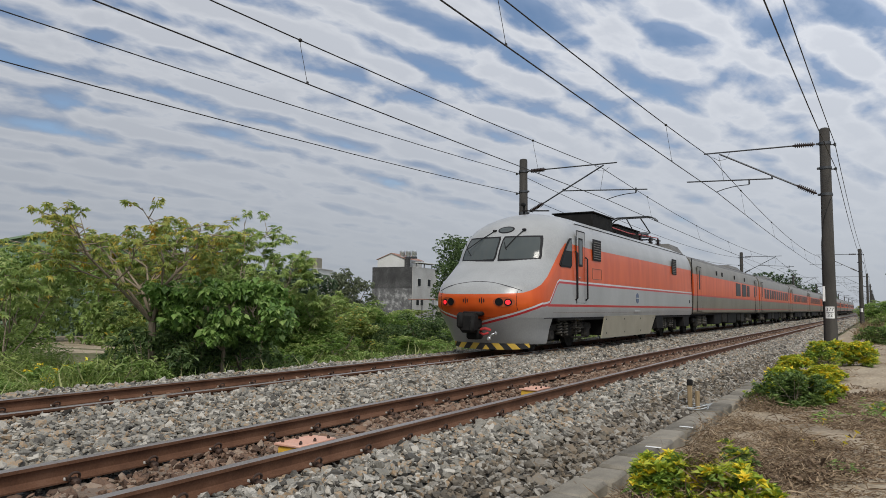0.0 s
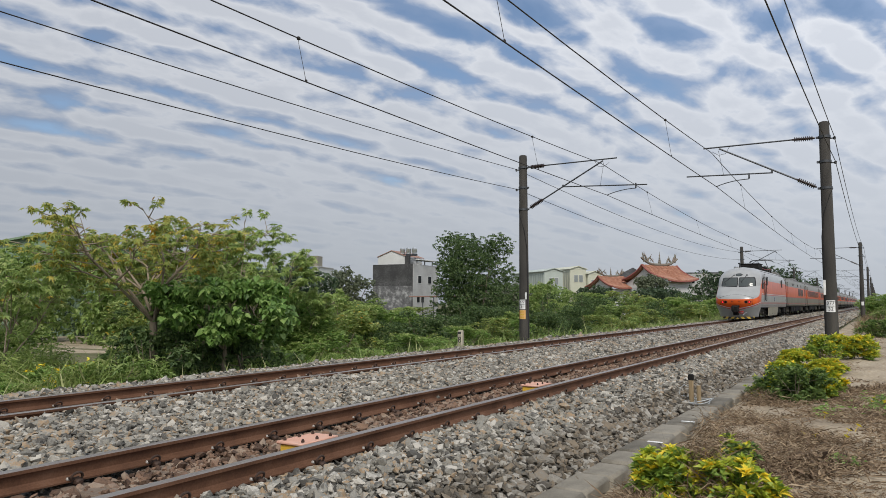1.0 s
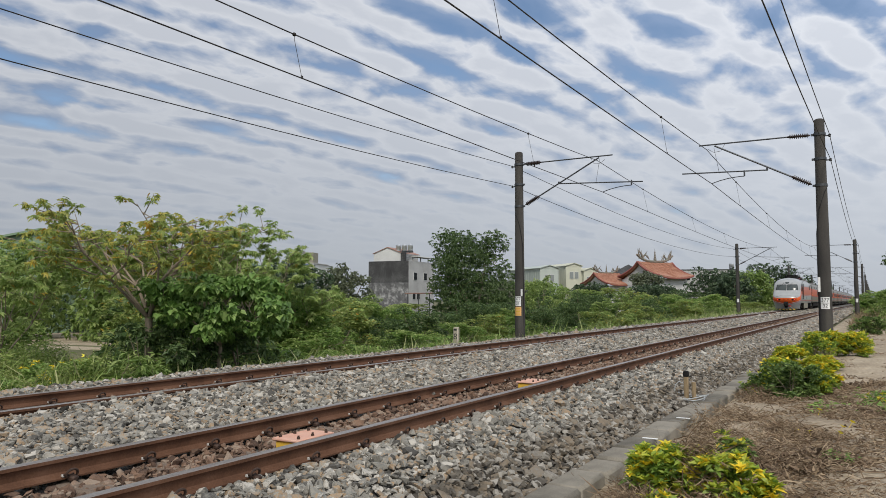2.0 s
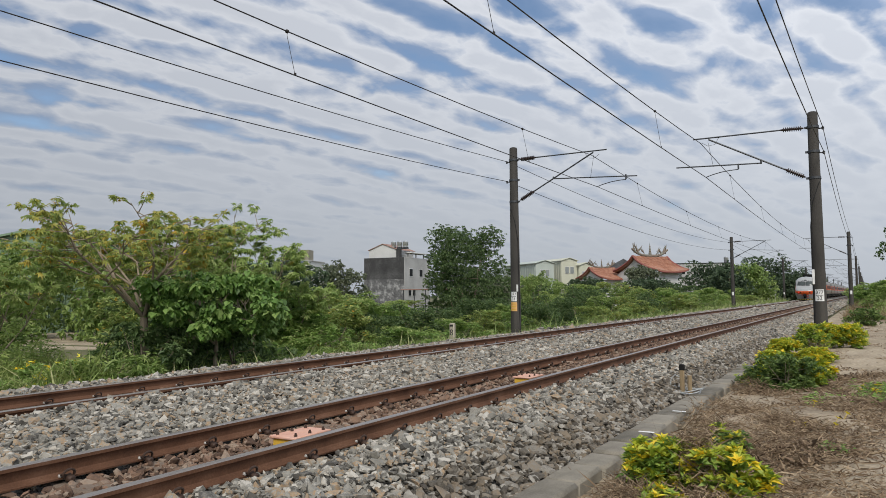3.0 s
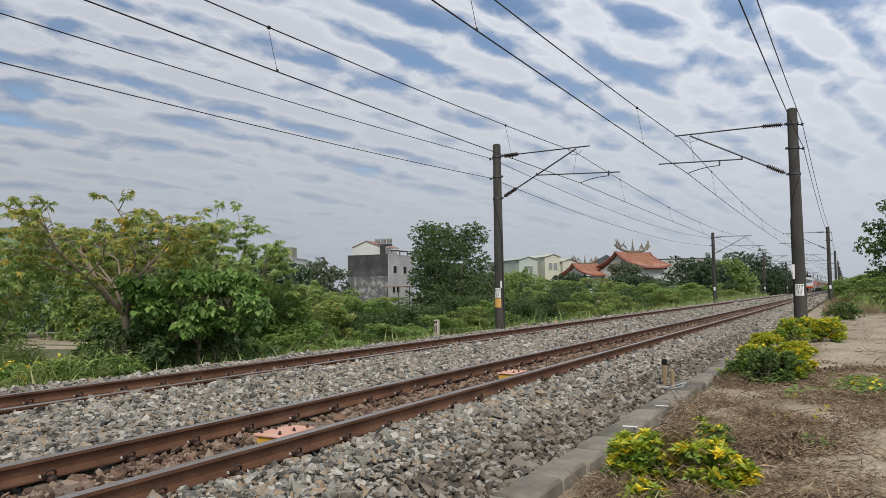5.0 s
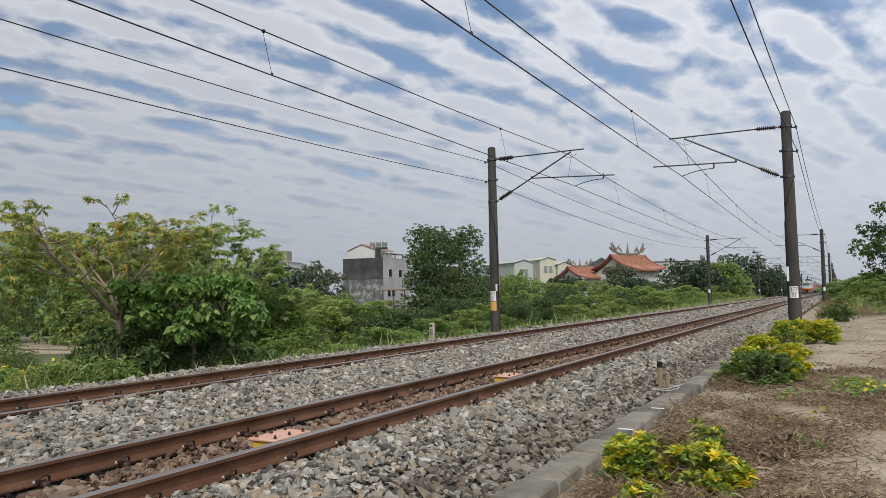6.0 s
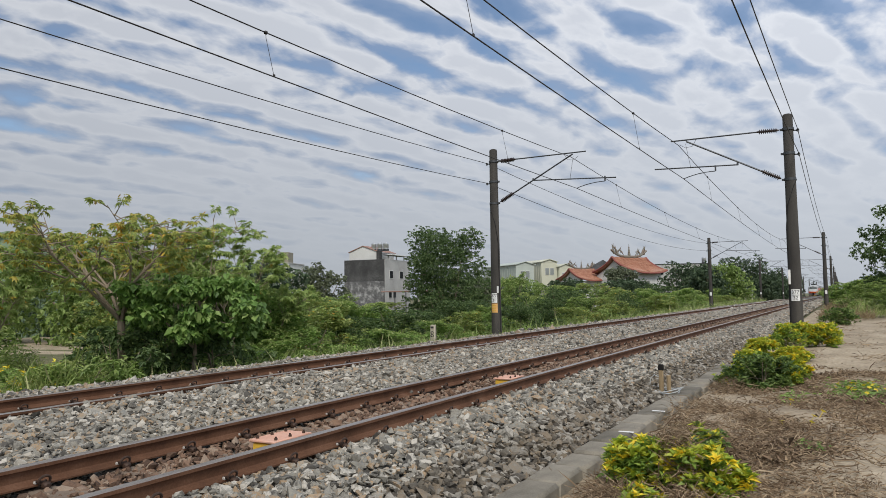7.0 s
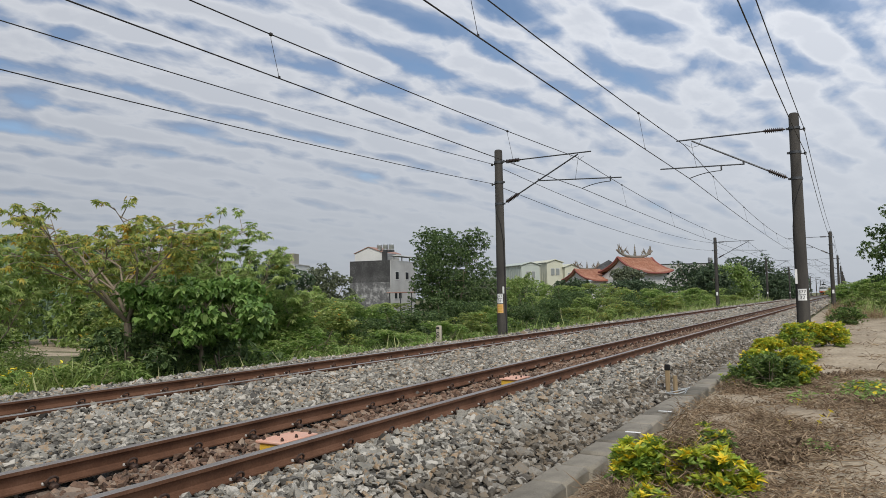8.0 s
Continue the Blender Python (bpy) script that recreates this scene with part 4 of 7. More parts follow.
    part("hose_valve", Shape().box((0.55, -0.42, 0.47), (0.20, 0.06, 0.06), 0.02, pose(0, 0, 0, 0, -30, 0)).box((0.50, -0.42, 0.40), (0.09, 0.08, 0.10), 0.02).box((0.66, -0.40, 0.53), (0.05, 0.05, 0.08), 0.012), CHROME, ob, "bright metal hose valve")
    # snow plough with slanting stripes
    pl = part("pilot_plate", plough(), HAZARD, ob, "black and yellow striped pilot plate")
    # cab side: window, door, rails, vents
    for sx in (-1, 1):
        X = sx * 1.432
        def slab(name, y0, y1, z0, z1, th, mat, label="", bev=0.02, parent=None):
            return part(name, Shape().box((X, (y0 + y1) / 2, (z0 + z1) / 2), (th, y1 - y0, z1 - z0), bev), mat, parent or ob, label)
        def outline(rows, off, back):
            n = len(rows)
            w = Shape().add([(X + sx * off, p, q) for p, q in rows] + [(X - sx * back, p, q) for p, q in rows], [tuple(range(n))[::sx]] + [(i, i + n, (i + 1) % n + n, (i + 1) % n)[::sx] for i in range(n)])
            return w
        rows = [(1.64, 2.22), (1.72, 2.16), (2.42, 2.16), (2.50, 2.24), (2.50, 2.84), (2.46, 2.94), (2.38, 2.93), (2.22, 2.80), (2.02, 2.62), (1.80, 2.40)]
        wf = part("cab_window", outline(rows, 0.008, 0.03), RUBBER, ob, "raked cab side window")
        rows = [(1.74, 2.23), (1.78, 2.20), (2.40, 2.20), (2.46, 2.26), (2.46, 2.56), (2.01, 2.56), (1.84, 2.38)]
        part("pane", outline(rows, 0.014, 0.01), GLASS, wf, "open dark sliding pane")
        rows = [(2.05, 2.59), (2.46, 2.59), (2.46, 2.84), (2.42, 2.90), (2.37, 2.88), (2.22, 2.76)]
        part("pane", outline(rows, 0.014, 0.01), GLASS_SCREEN, wf, "pale upper pane")
        d = slab("cab_door", 2.86, 3.46, 1.26, 3.16, 0.016, LOCO_PAINT, "narrow cab door", 0.006)
        slab("door_seam", 2.83, 2.86, 1.24, 3.18, 0.012, RUBBER, "", 0.004, d)
        slab("door_seam", 3.46, 3.49, 1.24, 3.18, 0.012, RUBBER, "", 0.004, d)
        slab("door_seam", 2.86, 3.46, 3.16, 3.19, 0.012, RUBBER, "", 0.004, d)
        g = slab("door_window", 2.97, 3.30, 2.22, 3.00, 0.030, RUBBER, "door window", 0.05, d)
        part("pane", Shape().box((X, 3.135, 2.61), (0.036, 0.24, 0.68), 0.05), GLASS_SCREEN, d, "pale door glass")
        part("door_handle", Shape().box((X + sx * 0.03, 3.0, 1.92), (0.04, 0.10, 0.025), 0.008), CHROME, d, "small door handle")
        for yy, z1 in ((2.76, 2.62), (3.54, 2.50)):
            part("handrail", Shape().tube([(X, yy, 1.33), (X + sx * 0.06, yy, 1.38), (X + sx * 0.06, yy, z1 - 0.05), (X, yy, z1)], 0.022, 6), RUBBER, ob, "black handrail")
        for y0, n in ((4.15, 1), (13.4, 1)):
            v = slab("vent", y0, y0 + 0.7, 2.46, 3.06, 0.02, RUBBER, "dark louvred vent", 0.006)
            for k in range(8):
                slab("slat", y0 + 0.06, y0 + 0.64, 2.50 + k * 0.066, 2.53 + k * 0.066, 0.045, ROOFG, "", 0.006, v)
        for (ya, yb, za, zb) in ((4.1, 4.9, 2.22, 2.23), (4.1, 4.9, 1.93, 1.94), (4.1, 4.11, 1.93, 2.23), (4.89, 4.9, 1.93, 2.23), (1.2, 16.8, 1.0, 1.006)):
            slab("panel_seam", ya, yb, za, zb, 0.007, TRIM_DARK, "", 0.001)
        part("crest", Shape().disc_stack((sx * 1.425, 8.56, 1.46), (sx, 0, 0), [(0, 0.17), (0.014, 0.17)], 20), CREST, ob, "small round dark blue crest")
        slab("crest_bar", 8.40, 8.72, 1.44, 1.48, 0.022, SILVER, "", 0.003)
        slab("plate", 8.2, 8.9, 1.02, 1.07, 0.008, SILVER, "", 0.002)
        slab("plate", 16.3, 16.5, 1.36, 1.5, 0.008, INK, "", 0.002)
        # black strip on the body end paints in part of the gap's darkness
        slab("end_gap_strip", 16.86, 16.98, 0.9, 3.3, 0.02, BLACK, "", 0.006)
        sk = Shape()
        out = [(5.3, 0.90), (4.95, 0.26), (10.2, 0.26), (11.0, 0.90)]
        sk.add([(sx * 1.40, a, b) for a, b in out] + [(sx * 1.36, a, b) for a, b in out], [(3, 2, 1, 0)[::sx], (4, 5, 6, 7)[::sx]] + [(i, (i + 1) % 4, (i + 1) % 4 + 4, i + 4)[::sx] for i in range(4)])
        skp = part("skirt_panel", sk, SKIRT, ob, "dusty beige skirt panel")
        for yy in (5.4, 7.2, 9.0, 10.6):
            for zz in (0.40, 0.80):
                part("rivet", Shape().disc_stack((sx * 1.40, yy, zz), (sx, 0, 0), [(0, 0.025), (0.008, 0.02)], 8), GEAR, skp)
        st = Shape()
        for z in (0.35, 0.6, 0.82):
            st.box((sx * 1.34, 3.16, z), (0.2, 0.5, 0.03), 0.008)
        st.box((sx * 1.36, 2.95, 0.62), (0.03, 0.03, 0.6), 0.008).box((sx * 1.36, 3.4, 0.62), (0.03, 0.03, 0.6), 0.008)
        part("cab_steps", st, GEAR, ob)
        for y0, y1 in ((11.3, 12.2), (15.6, 16.6)):
            part("equipment_box", Shape().box((sx * 1.15, (y0 + y1) / 2, 0.62), (0.4, y1 - y0, 0.45), 0.03), BLACK, ob)
    part("under_tank", Shape().box((0, 8.0, 0.58), (2.6, 5.2, 0.5), 0.04), BLACK, ob)
    # unseen boxes added under the floor to block light from the far side
    part("underfloor_light_block", Shape().box((0, 9.0, 0.66), (1.5, 15.0, 0.36), 0.04), BLACK, ob)
    part("bogie_light_block", Shape().box((0, 1.5, 0.42), (1.9, 0.5, 0.40), 0.06).box((0, 2.5, 0.40), (0.8, 0.9, 0.42), 0.08).box((0, 4.0, 0.40), (0.8, 0.9, 0.42), 0.08), BLACK, ob)
    make_bogie(ob, 3.1, 2.7)
    make_bogie(ob, 13.6, 2.7)
    # roof gear
    for y0, y1, z1, w in ((6.4, 8.45, 4.12, 1.3), (9.0, 11.8, 3.99, 1.2)):
        bx = part("roof_box", Shape().box((0, (y0 + y1) / 2, (3.66 + z1) / 2), (w, y1 - y0, z1 - 3.66), 0.03), BLACK, ob, "black roof equipment box")
        part("box_lid", Shape().box((0, (y0 + y1) / 2, z1 + 0.02), (w + 0.1, y1 - y0 + 0.1, 0.035), 0.01), BLACK, bx)
    for y in (12.5, 14.0, 15.2):
        for sx in (-0.45, 0.45):
            a = Shape()
            insulator(a, (sx, y, 3.68), (sx, y, 4.05), 0.11, 5)
            part("roof_insulator", a, INSUL, ob)
    part("roof_cable", Shape().tube([(0.62, 8.4, 3.85), (0.66, 10.5, 3.82), (0.5, 12.4, 3.95), (0.45, 15.2, 4.06)], 0.02, 6), RED_HOSE, ob)
    for sx in (-1, 1):
        part("roof_seam", Shape().tube([(sx * 1.16, 3.4, 3.43), (sx * 1.16, LOCO_LEN, 3.43)], 0.012, 5), RUBBER, ob)
    hp = Shape()
    hp.add([(-1.0, 15.3, 3.52), (1.0, 15.3, 3.52), (1.1, 16.92, 3.46), (-1.1, 16.92, 3.46), (-0.75, 15.7, 3.86), (0.75, 15.7, 3.86), (0.9, 16.7, 3.78), (-0.9, 16.7, 3.78)],
           [(0, 1, 5, 4), (1, 2, 6, 5), (2, 3, 7, 6), (3, 0, 4, 7), (4, 5, 6, 7)])
    part("roof_cowl", hp, ROOFG, ob, "grimy grey roof cowl")
    pan = Shape()
    for sx in (-1, 1):
        pan.tube([(sx * 0.40, 12.6, 3.98), (sx * 0.32, 14.5, 4.22), (sx * 0.28, 13.2, 4.70)], 0.026, 6)
        pan.tube([(sx * 0.45, 12.4, 3.96), (sx * 0.45, 14.7, 3.96)], 0.035, 6)
    pan.box((0, 14.4, 4.14), (0.5, 0.3, 0.22), 0.05)
    pan.tube([(-0.5, 12.6, 3.96), (0.5, 12.6, 3.96)], 0.03, 6).tube([(-0.5, 14.6, 3.96), (0.5, 14.6, 3.96)], 0.03, 6).tube([(-0.32, 14.5, 4.22), (0.32, 14.5, 4.22)], 0.024, 6)
    for dy in (0, 0.32):
        pan.tube([(-0.92, 13.1 + dy, 4.56), (-0.80, 13.1 + dy, 4.68), (-0.62, 13.1 + dy, 4.74), (0.62, 13.1 + dy, 4.74), (0.80, 13.1 + dy, 4.68), (0.92, 13.1 + dy, 4.56)], 0.028, 6)
    for x in (-0.5, 0, 0.5):
        pan.tube([(x, 13.1, 4.72), (x, 13.42, 4.72)], 0.02, 5)
    part("pantograph", pan, STEEL, ob, "dark folded pantograph frame")
    ant = Shape().tube([(-0.2, 3.1, 3.7), (-0.2, 3.1, 3.95)], 0.03, 8).box((-0.2, 3.05, 4.0), (0.12, 0.16, 0.1), 0.03).tube([(-0.2, 3.0, 3.82), (0.35, 3.6, 3.86)], 0.02, 6)
    part("horn", ant, BLACK, ob)
    return ob


def plough():
    s = Shape()
    n = 18
    vs = []
    for j, z in enumerate((0.10, 0.30)):
        for i in range(n + 1):
            x = -1.02 + 2.04 * i / n
            vs.append((x, nose_at(x, 0.28) + (0.02 if j else 0.05), z + 0.04 * (1 - j) * (abs(x) / 1.02) ** 3))
    m = n + 1
    fs = [(i, i + 1, m + i + 1, m + i) for i in range(n)]
    k = len(vs)
    vs += [(x, y + 0.05, z) for x, y, z in vs]
    fs += [(k + i + 1, k + i, k + m + i, k + m + i + 1) for i in range(n)] + [(i + 1, i, k + i, k + i + 1) for i in range(n)]
    return s.add(vs, fs)


def hazard_material():
    mt = material("hazard stripes", [(0.5, 0.33, 0.05), (0.62, 0.42, 0.07)], 6, 0.6, 0, 0.1, 60)
    nt = mt.node_tree
    N, L = nt.nodes.new, nt.links.new
    b = nt.nodes["Principled BSDF"]
    ramp = [n for n in nt.nodes if n.type == "VALTORGB"][0]
    co, sep = N("ShaderNodeTexCoord"), N("ShaderNodeSeparateXYZ")
    L(co.outputs["Object"], sep.inputs[0])
    def m(op, a, bb):
        n = N("ShaderNodeMath")
        n.operation = op
        for i, v in enumerate((a, bb)):
            if isinstance(v, (int, float)):
                n.inputs[i].default_value = v
            else:
                L(v, n.inputs[i])
        return n.outputs[0]
    u = m("ADD", m("ABSOLUTE", sep.outputs[0], 0.0), m("MULTIPLY", sep.outputs[2], 0.9))
    st = m("GREATER_THAN", m("FRACT", m("MULTIPLY", u, 2.6), 0.0), 0.5)
    mx = N("ShaderNodeMix")
    mx.data_type = "RGBA"
    L(st, mx.inputs["Factor"])
    L(ramp.outputs[0], mx.inputs["A"])
    mx.inputs["B"].default_value = (0.02, 0.02, 0.02, 1)
    L(mx.outputs["Result"], b.inputs["Base Color"])
    return mt


HAZARD = hazard_material()
# darker than the body's orange: the recess's shade is in this colour
LAMP_RIM = material("orange lamp recess with shade", [(0.30, 0.055, 0.012), (0.40, 0.08, 0.02)], 8, 0.5, 0, 0, 40)
RED_HOSE = material("red hose", [(0.30, 0.02, 0.02), (0.42, 0.04, 0.04)], 8, 0.5, 0, 0, 40)
CHROME = material("bright metal", [(0.55, 0.55, 0.55), (0.7, 0.7, 0.7)], 8, 0.25, 0.9, 0, 40)
TRIM_DARK = material("dull seam", [(0.10, 0.07, 0.05), (0.16, 0.11, 0.08)], 8, 0.7, 0, 0, 40)
CREST = material("dark blue crest", [(0.06, 0.09, 0.16), (0.10, 0.13, 0.2)], 8, 0.5, 0, 0, 40)
COACH_LEN, COACH_STEP = 20.3, 20.9


def make_coach(first):
    label = "grey coach with an orange band, few windows and a louvred end" if first else "grey passenger coach with an orange window band and red lines"
    ob = thing("coach", label, "railway coach", "train vehicles", "", pose(FAR, 40, 0))
    half = [(1.28, 0.92), (1.40, 1.0), (1.425, 1.6), (1.42, 2.6), (1.38, 3.0), (1.27, 3.28), (1.02, 3.46), (0.6, 3.58), (0.2, 3.61)]
    prof = half + [(-x, z) for x, z in half[::-1]]
    s = Shape().extrude(prof, 0, COACH_LEN)
    s.k = [1 if 5 <= i <= 11 else 0 for i in range(len(prof))] + [0, 0]
    part("body", s, [COACH_PAINT, ROOFG], ob, "grey body with an orange band and a grimy roof", smooth=30)
    for y0 in (12.4,) if first else (8.0,):
        cw = Shape()
        cw.add([(-0.95, y0, 3.5), (0.95, y0, 3.5), (0.95, y0 + 4.2, 3.5), (-0.95, y0 + 4.2, 3.5), (-0.75, y0 + 0.5, 3.74), (0.75, y0 + 0.5, 3.74), (0.75, y0 + 3.7, 3.74), (-0.75, y0 + 3.7, 3.74)],
               [(0, 1, 5, 4), (1, 2, 6, 5), (2, 3, 7, 6), (3, 0, 4, 7), (4, 5, 6, 7)])
        part("roof_unit", cw, ROOFG, ob, "grimy air-conditioning unit")
    # gangways widened in black, so the shade between vehicles is built in
    part("gangway_gap_shade", Shape().box((0, -0.16, 2.1), (2.45, 0.36, 2.3), 0.05), BLACK, ob)
    part("gangway_gap_shade", Shape().box((0, COACH_LEN + 0.13, 2.1), (2.45, 0.26, 2.3), 0.05), BLACK, ob)
    win = Shape().box((0, 0, 0), (0.03, 0.94, 0.66), 0.012).mesh("window", GLASS)
    win_s = Shape().box((0, 0, 0), (0.03, 1.55, 0.72), 0.012).mesh("window", GLASS)
    door = Shape().box((0, 0, 0), (0.02, 0.78, 1.9), 0.006).mesh("door", COACH_PAINT)
    for sx in (-1, 1):
        if first:
            for y, me in ((11.9, win_s), (14.1, win_s), (15.7, win), ):
                part("window", me, None, ob, "dark tinted window", pose(sx * 1.418, y, 2.24))
            part("window", win, None, ob, "dark tinted window", pose(sx * 1.418, 18.6, 2.24))
            for y in (5.5, 7.0, 10.8, 14.4):
                part("vent", Shape().box((sx * 1.40, y, 2.9), (0.02, 0.3, 0.22), 0.005), BLACK, ob)
        else:
            for k in range(11):
                part("window", win, None, ob, "dark tinted window", pose(sx * 1.418, 2.9 + k * 1.45, 2.24))
        for y in (1.2, COACH_LEN - 1.2):
            d = part("door", Shape().box((sx * 1.424, y, 2.02), (0.014, 0.9, 2.0), 0.004), BLACK, ob, "recessed door seam")
            part("door_leaf", Shape().box((sx * 1.428, y, 2.02), (0.014, 0.84, 1.94), 0.004), COACH_PAINT, d)
            part("door_window", Shape().box((sx * 1.432, y, 2.42), (0.016, 0.26, 0.85), 0.004), GLASS, d)
        for y0, y1, z0 in ((5.4, 7.3, 0.38), (7.6, 9.0, 0.45), (9.3, 11.9, 0.36), (12.2, 13.4, 0.5), (13.7, 14.9, 0.4)):
            part("equipment_box", Shape().box((sx * 1.02, (y0 + y1) / 2, (z0 + 0.92) / 2), (0.5, y1 - y0, 0.92 - z0), 0.03), GEAR if y0 in (7.6, 13.7) else BLACK, ob)
    # filler added beneath the coach, keeps daylight from showing through
    part("underfloor_light_block", Shape().box((0, COACH_LEN / 2, 0.62), (1.3, COACH_LEN - 1.0, 0.44), 0.04), BLACK, ob)
    part("floor", Shape().box((0, COACH_LEN / 2, 0.88), (2.5, COACH_LEN - 0.3, 0.1), 0.02), BLACK, ob)
    make_bogie(ob, 2.9, 2.2)
    make_bogie(ob, COACH_LEN - 2.9, 2.2)
    return ob


LOCO = make_loco()
COACHES = [make_coach(True), make_coach(False)]
for _k in range(10):
    COACHES.append(copy_thing(COACHES[1], pose(FAR, 80 + 21 * _k, 0)))


def motions():
    """The train draws away along the far track."""
    way = [(0, 15.7), (0.5, 34.45), (1.0, 52.9), (1.5, 71.2), (3.0, 126.4), (3.5, 144.9), (4.5, 181.8), (6.0, 237.2), (7.0, 274.0), (8.0, 310.5)]
    walk(LOCO, [(t, pose(FAR, y, 0)) for t, y in way])
    for k, c in enumerate(COACHES):
        off = LOCO_LEN + 0.35 + k * COACH_STEP
        walk(c, [(t, pose(FAR, y + off, 0)) for t, y in way])


# ---------------------------------------------------------------- plants
LEAF_F = np.array([(0, 1, 2, 3)])
BLADE = np.array([[(0, 0, 0), (-0.5, 0.42, 0.10), (0, 1, -0.12), (0.5, 0.42, 0.10)]])

BROAD_F = np.array([(0, 1, 2, 3), (0, 3, 4, 5)])
BROAD = np.array([[(0, 0.08, 0), (-0.36, 0.0, 0.06), (-0.5, 0.42, 0.10), (0, 1, -0.14), (0.5, 0.42, 0.10), (0.36, 0.0, 0.06)]])


def turned(heading, pitch, roll):
    """Turns for blades that point along +y: heading round z, pitch up or down, roll about themselves."""
    z, o = np.zeros_like(heading), np.ones_like(heading)
    ca, sa, cb, sb, cc, sc = np.cos(heading), np.sin(heading), np.cos(pitch), np.sin(pitch), np.cos(roll), np.sin(roll)
    rz = np.stack([np.stack([ca, -sa, z], 1), np.stack([sa, ca, z], 1), np.stack([z, z, o], 1)], 1)
    rx = np.stack([np.stack([o, z, z], 1), np.stack([z, cb, -sb], 1), np.stack([z, sb, cb], 1)], 1)
    ry = np.stack([np.stack([cc, z, sc], 1), np.stack([z, o, z], 1), np.stack([-sc, z, cc], 1)], 1)
    return rz @ rx @ ry


def leaves(rng, pos, size, pitch=(-0.9, 0.5), aspect=0.5, whorl=1):
    """Folded leaf blades, whorl of them at each place."""
    pos = np.repeat(pos, whorl, 0)
    n = len(pos)
    s = size * rng.lognormal(0, 0.22, n)
    rot = turned(rng.uniform(0, 2 * np.pi, n), rng.uniform(*pitch, n), rng.normal(0, 0.38, n))
    return strew(BROAD if aspect > 0.7 else BLADE, BROAD_F if aspect > 0.7 else LEAF_F, pos, rot, np.stack([s * aspect, s, s], 1), np.zeros(n, int))


def clump_points(rng, centres, radii, n, shell=0.5, top=False):
    """Places inside a set of ellipsoid clumps, gathered towards their skins."""
    w = radii[:, 0] * radii[:, 1] + radii[:, 2] ** 2
    k = rng.choice(len(centres), n, p=w / w.sum())
    d = rng.normal(size=(n, 3))
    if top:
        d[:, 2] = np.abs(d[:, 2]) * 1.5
    d /= np.linalg.norm(d, axis=1)[:, None]
    r = rng.uniform(shell, 1.0, n) ** 0.7
    return centres[k] + d * r[:, None] * radii[k]


def crown_clumps(rng, height, spread, k, low=0.35, size=0.35, flat=0.7):
    out, rad = [], []
    for _ in range(k):
        a, u = rng.uniform(0, 2 * np.pi), rng.uniform(0, 1) ** 0.5
        v = rng.uniform(low, 1.0)
        wide = np.sin(np.pi * (0.18 + 0.66 * (v - low) / (1 - low + 1e-6))) ** 0.7
        r = size * spread * rng.uniform(0.55, 1.15)
        out.append((np.cos(a) * u * spread * wide, np.sin(a) * u * spread * wide, max(v * height - r * flat * 0.6, 0.1 * height)))
        rad.append((r, r, r * flat * rng.uniform(0.8, 1.2)))
    return np.array(out), np.array(rad)


def plant(name, label, category, group, base, height, spread, clumps, n_leaf, leaf, mat, seed, low=0.3, size=0.36, trunk=0.05, pitch=(-0.9, 0.5), aspect=0.5, whorl=1, extra=(), stems=14, shell=0.5, flat=0.7, fork_at=0.0, lean=(0, 0, 0)):
    """A tree or shrub: tapered trunk, limbs to its clumps, and a crown of separate leaves."""
    rng = np.random.default_rng(seed)
    ob = thing(name, label, category, group, "", pose(*base))
    cc, rr = crown_clumps(rng, height, spread, clumps, low, size, flat)
    cc = cc + np.array(lean)
    s = Shape()
    fork = Vector((rng.uniform(-0.04, 0.04) * height, rng.uniform(-0.04, 0.04) * height, height * (fork_at or max(low * 0.7, 0.1))))
    s.tube([(0, 0, -0.2), tuple(fork * 0.5 + Vector((0.02 * height, 0, 0))), tuple(fork)], [trunk * 1.25, trunk, trunk * 0.85], 8)
    # a few main limbs from the fork, the other stems branch off them
    ends = list(range(0, len(cc), max(1, len(cc) // stems)))
    first = max(3, min(6, len(ends) // 4))
    joints = [fork]
    for n, i in enumerate(sorted(ends, key=lambda q: -cc[q][2] - 0.6 * np.hypot(cc[q][0], cc[q][1]) * (q % 2))):
        c = Vector(cc[i])
        start = fork if n < first else min(joints, key=lambda q: (q - c).length + (0.6 * height if q.z > c.z + 0.05 * height else 0))
        w = 0.55 if n < first else 0.24
        mid = start.lerp(c, 0.5) + Vector((0, 0, 0.03 * height)) + Vector(rng.uniform(-0.03, 0.03, 3) * height)
        joints += [start.lerp(mid, 0.6), mid, mid.lerp(c, 0.5)]
        s.tube([start, mid, c, c + Vector((0, 0, rr[i][2] * 0.8))], [trunk * w, trunk * w * 0.65, trunk * w * 0.34, trunk * 0.05], 6)
    part("trunk", s, BARK, ob, "grey-brown branching stem")
    v, f = leaves(rng, clump_points(rng, cc, rr, n_leaf // whorl, shell), leaf, pitch, aspect, whorl)
    tagged(part("crown", raw_mesh("crown", v, f, mat), None, ob), kind="stuff")
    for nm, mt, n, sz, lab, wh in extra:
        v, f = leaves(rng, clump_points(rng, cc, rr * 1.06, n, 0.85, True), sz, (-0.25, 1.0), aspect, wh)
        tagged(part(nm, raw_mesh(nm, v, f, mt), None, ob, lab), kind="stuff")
    return ob


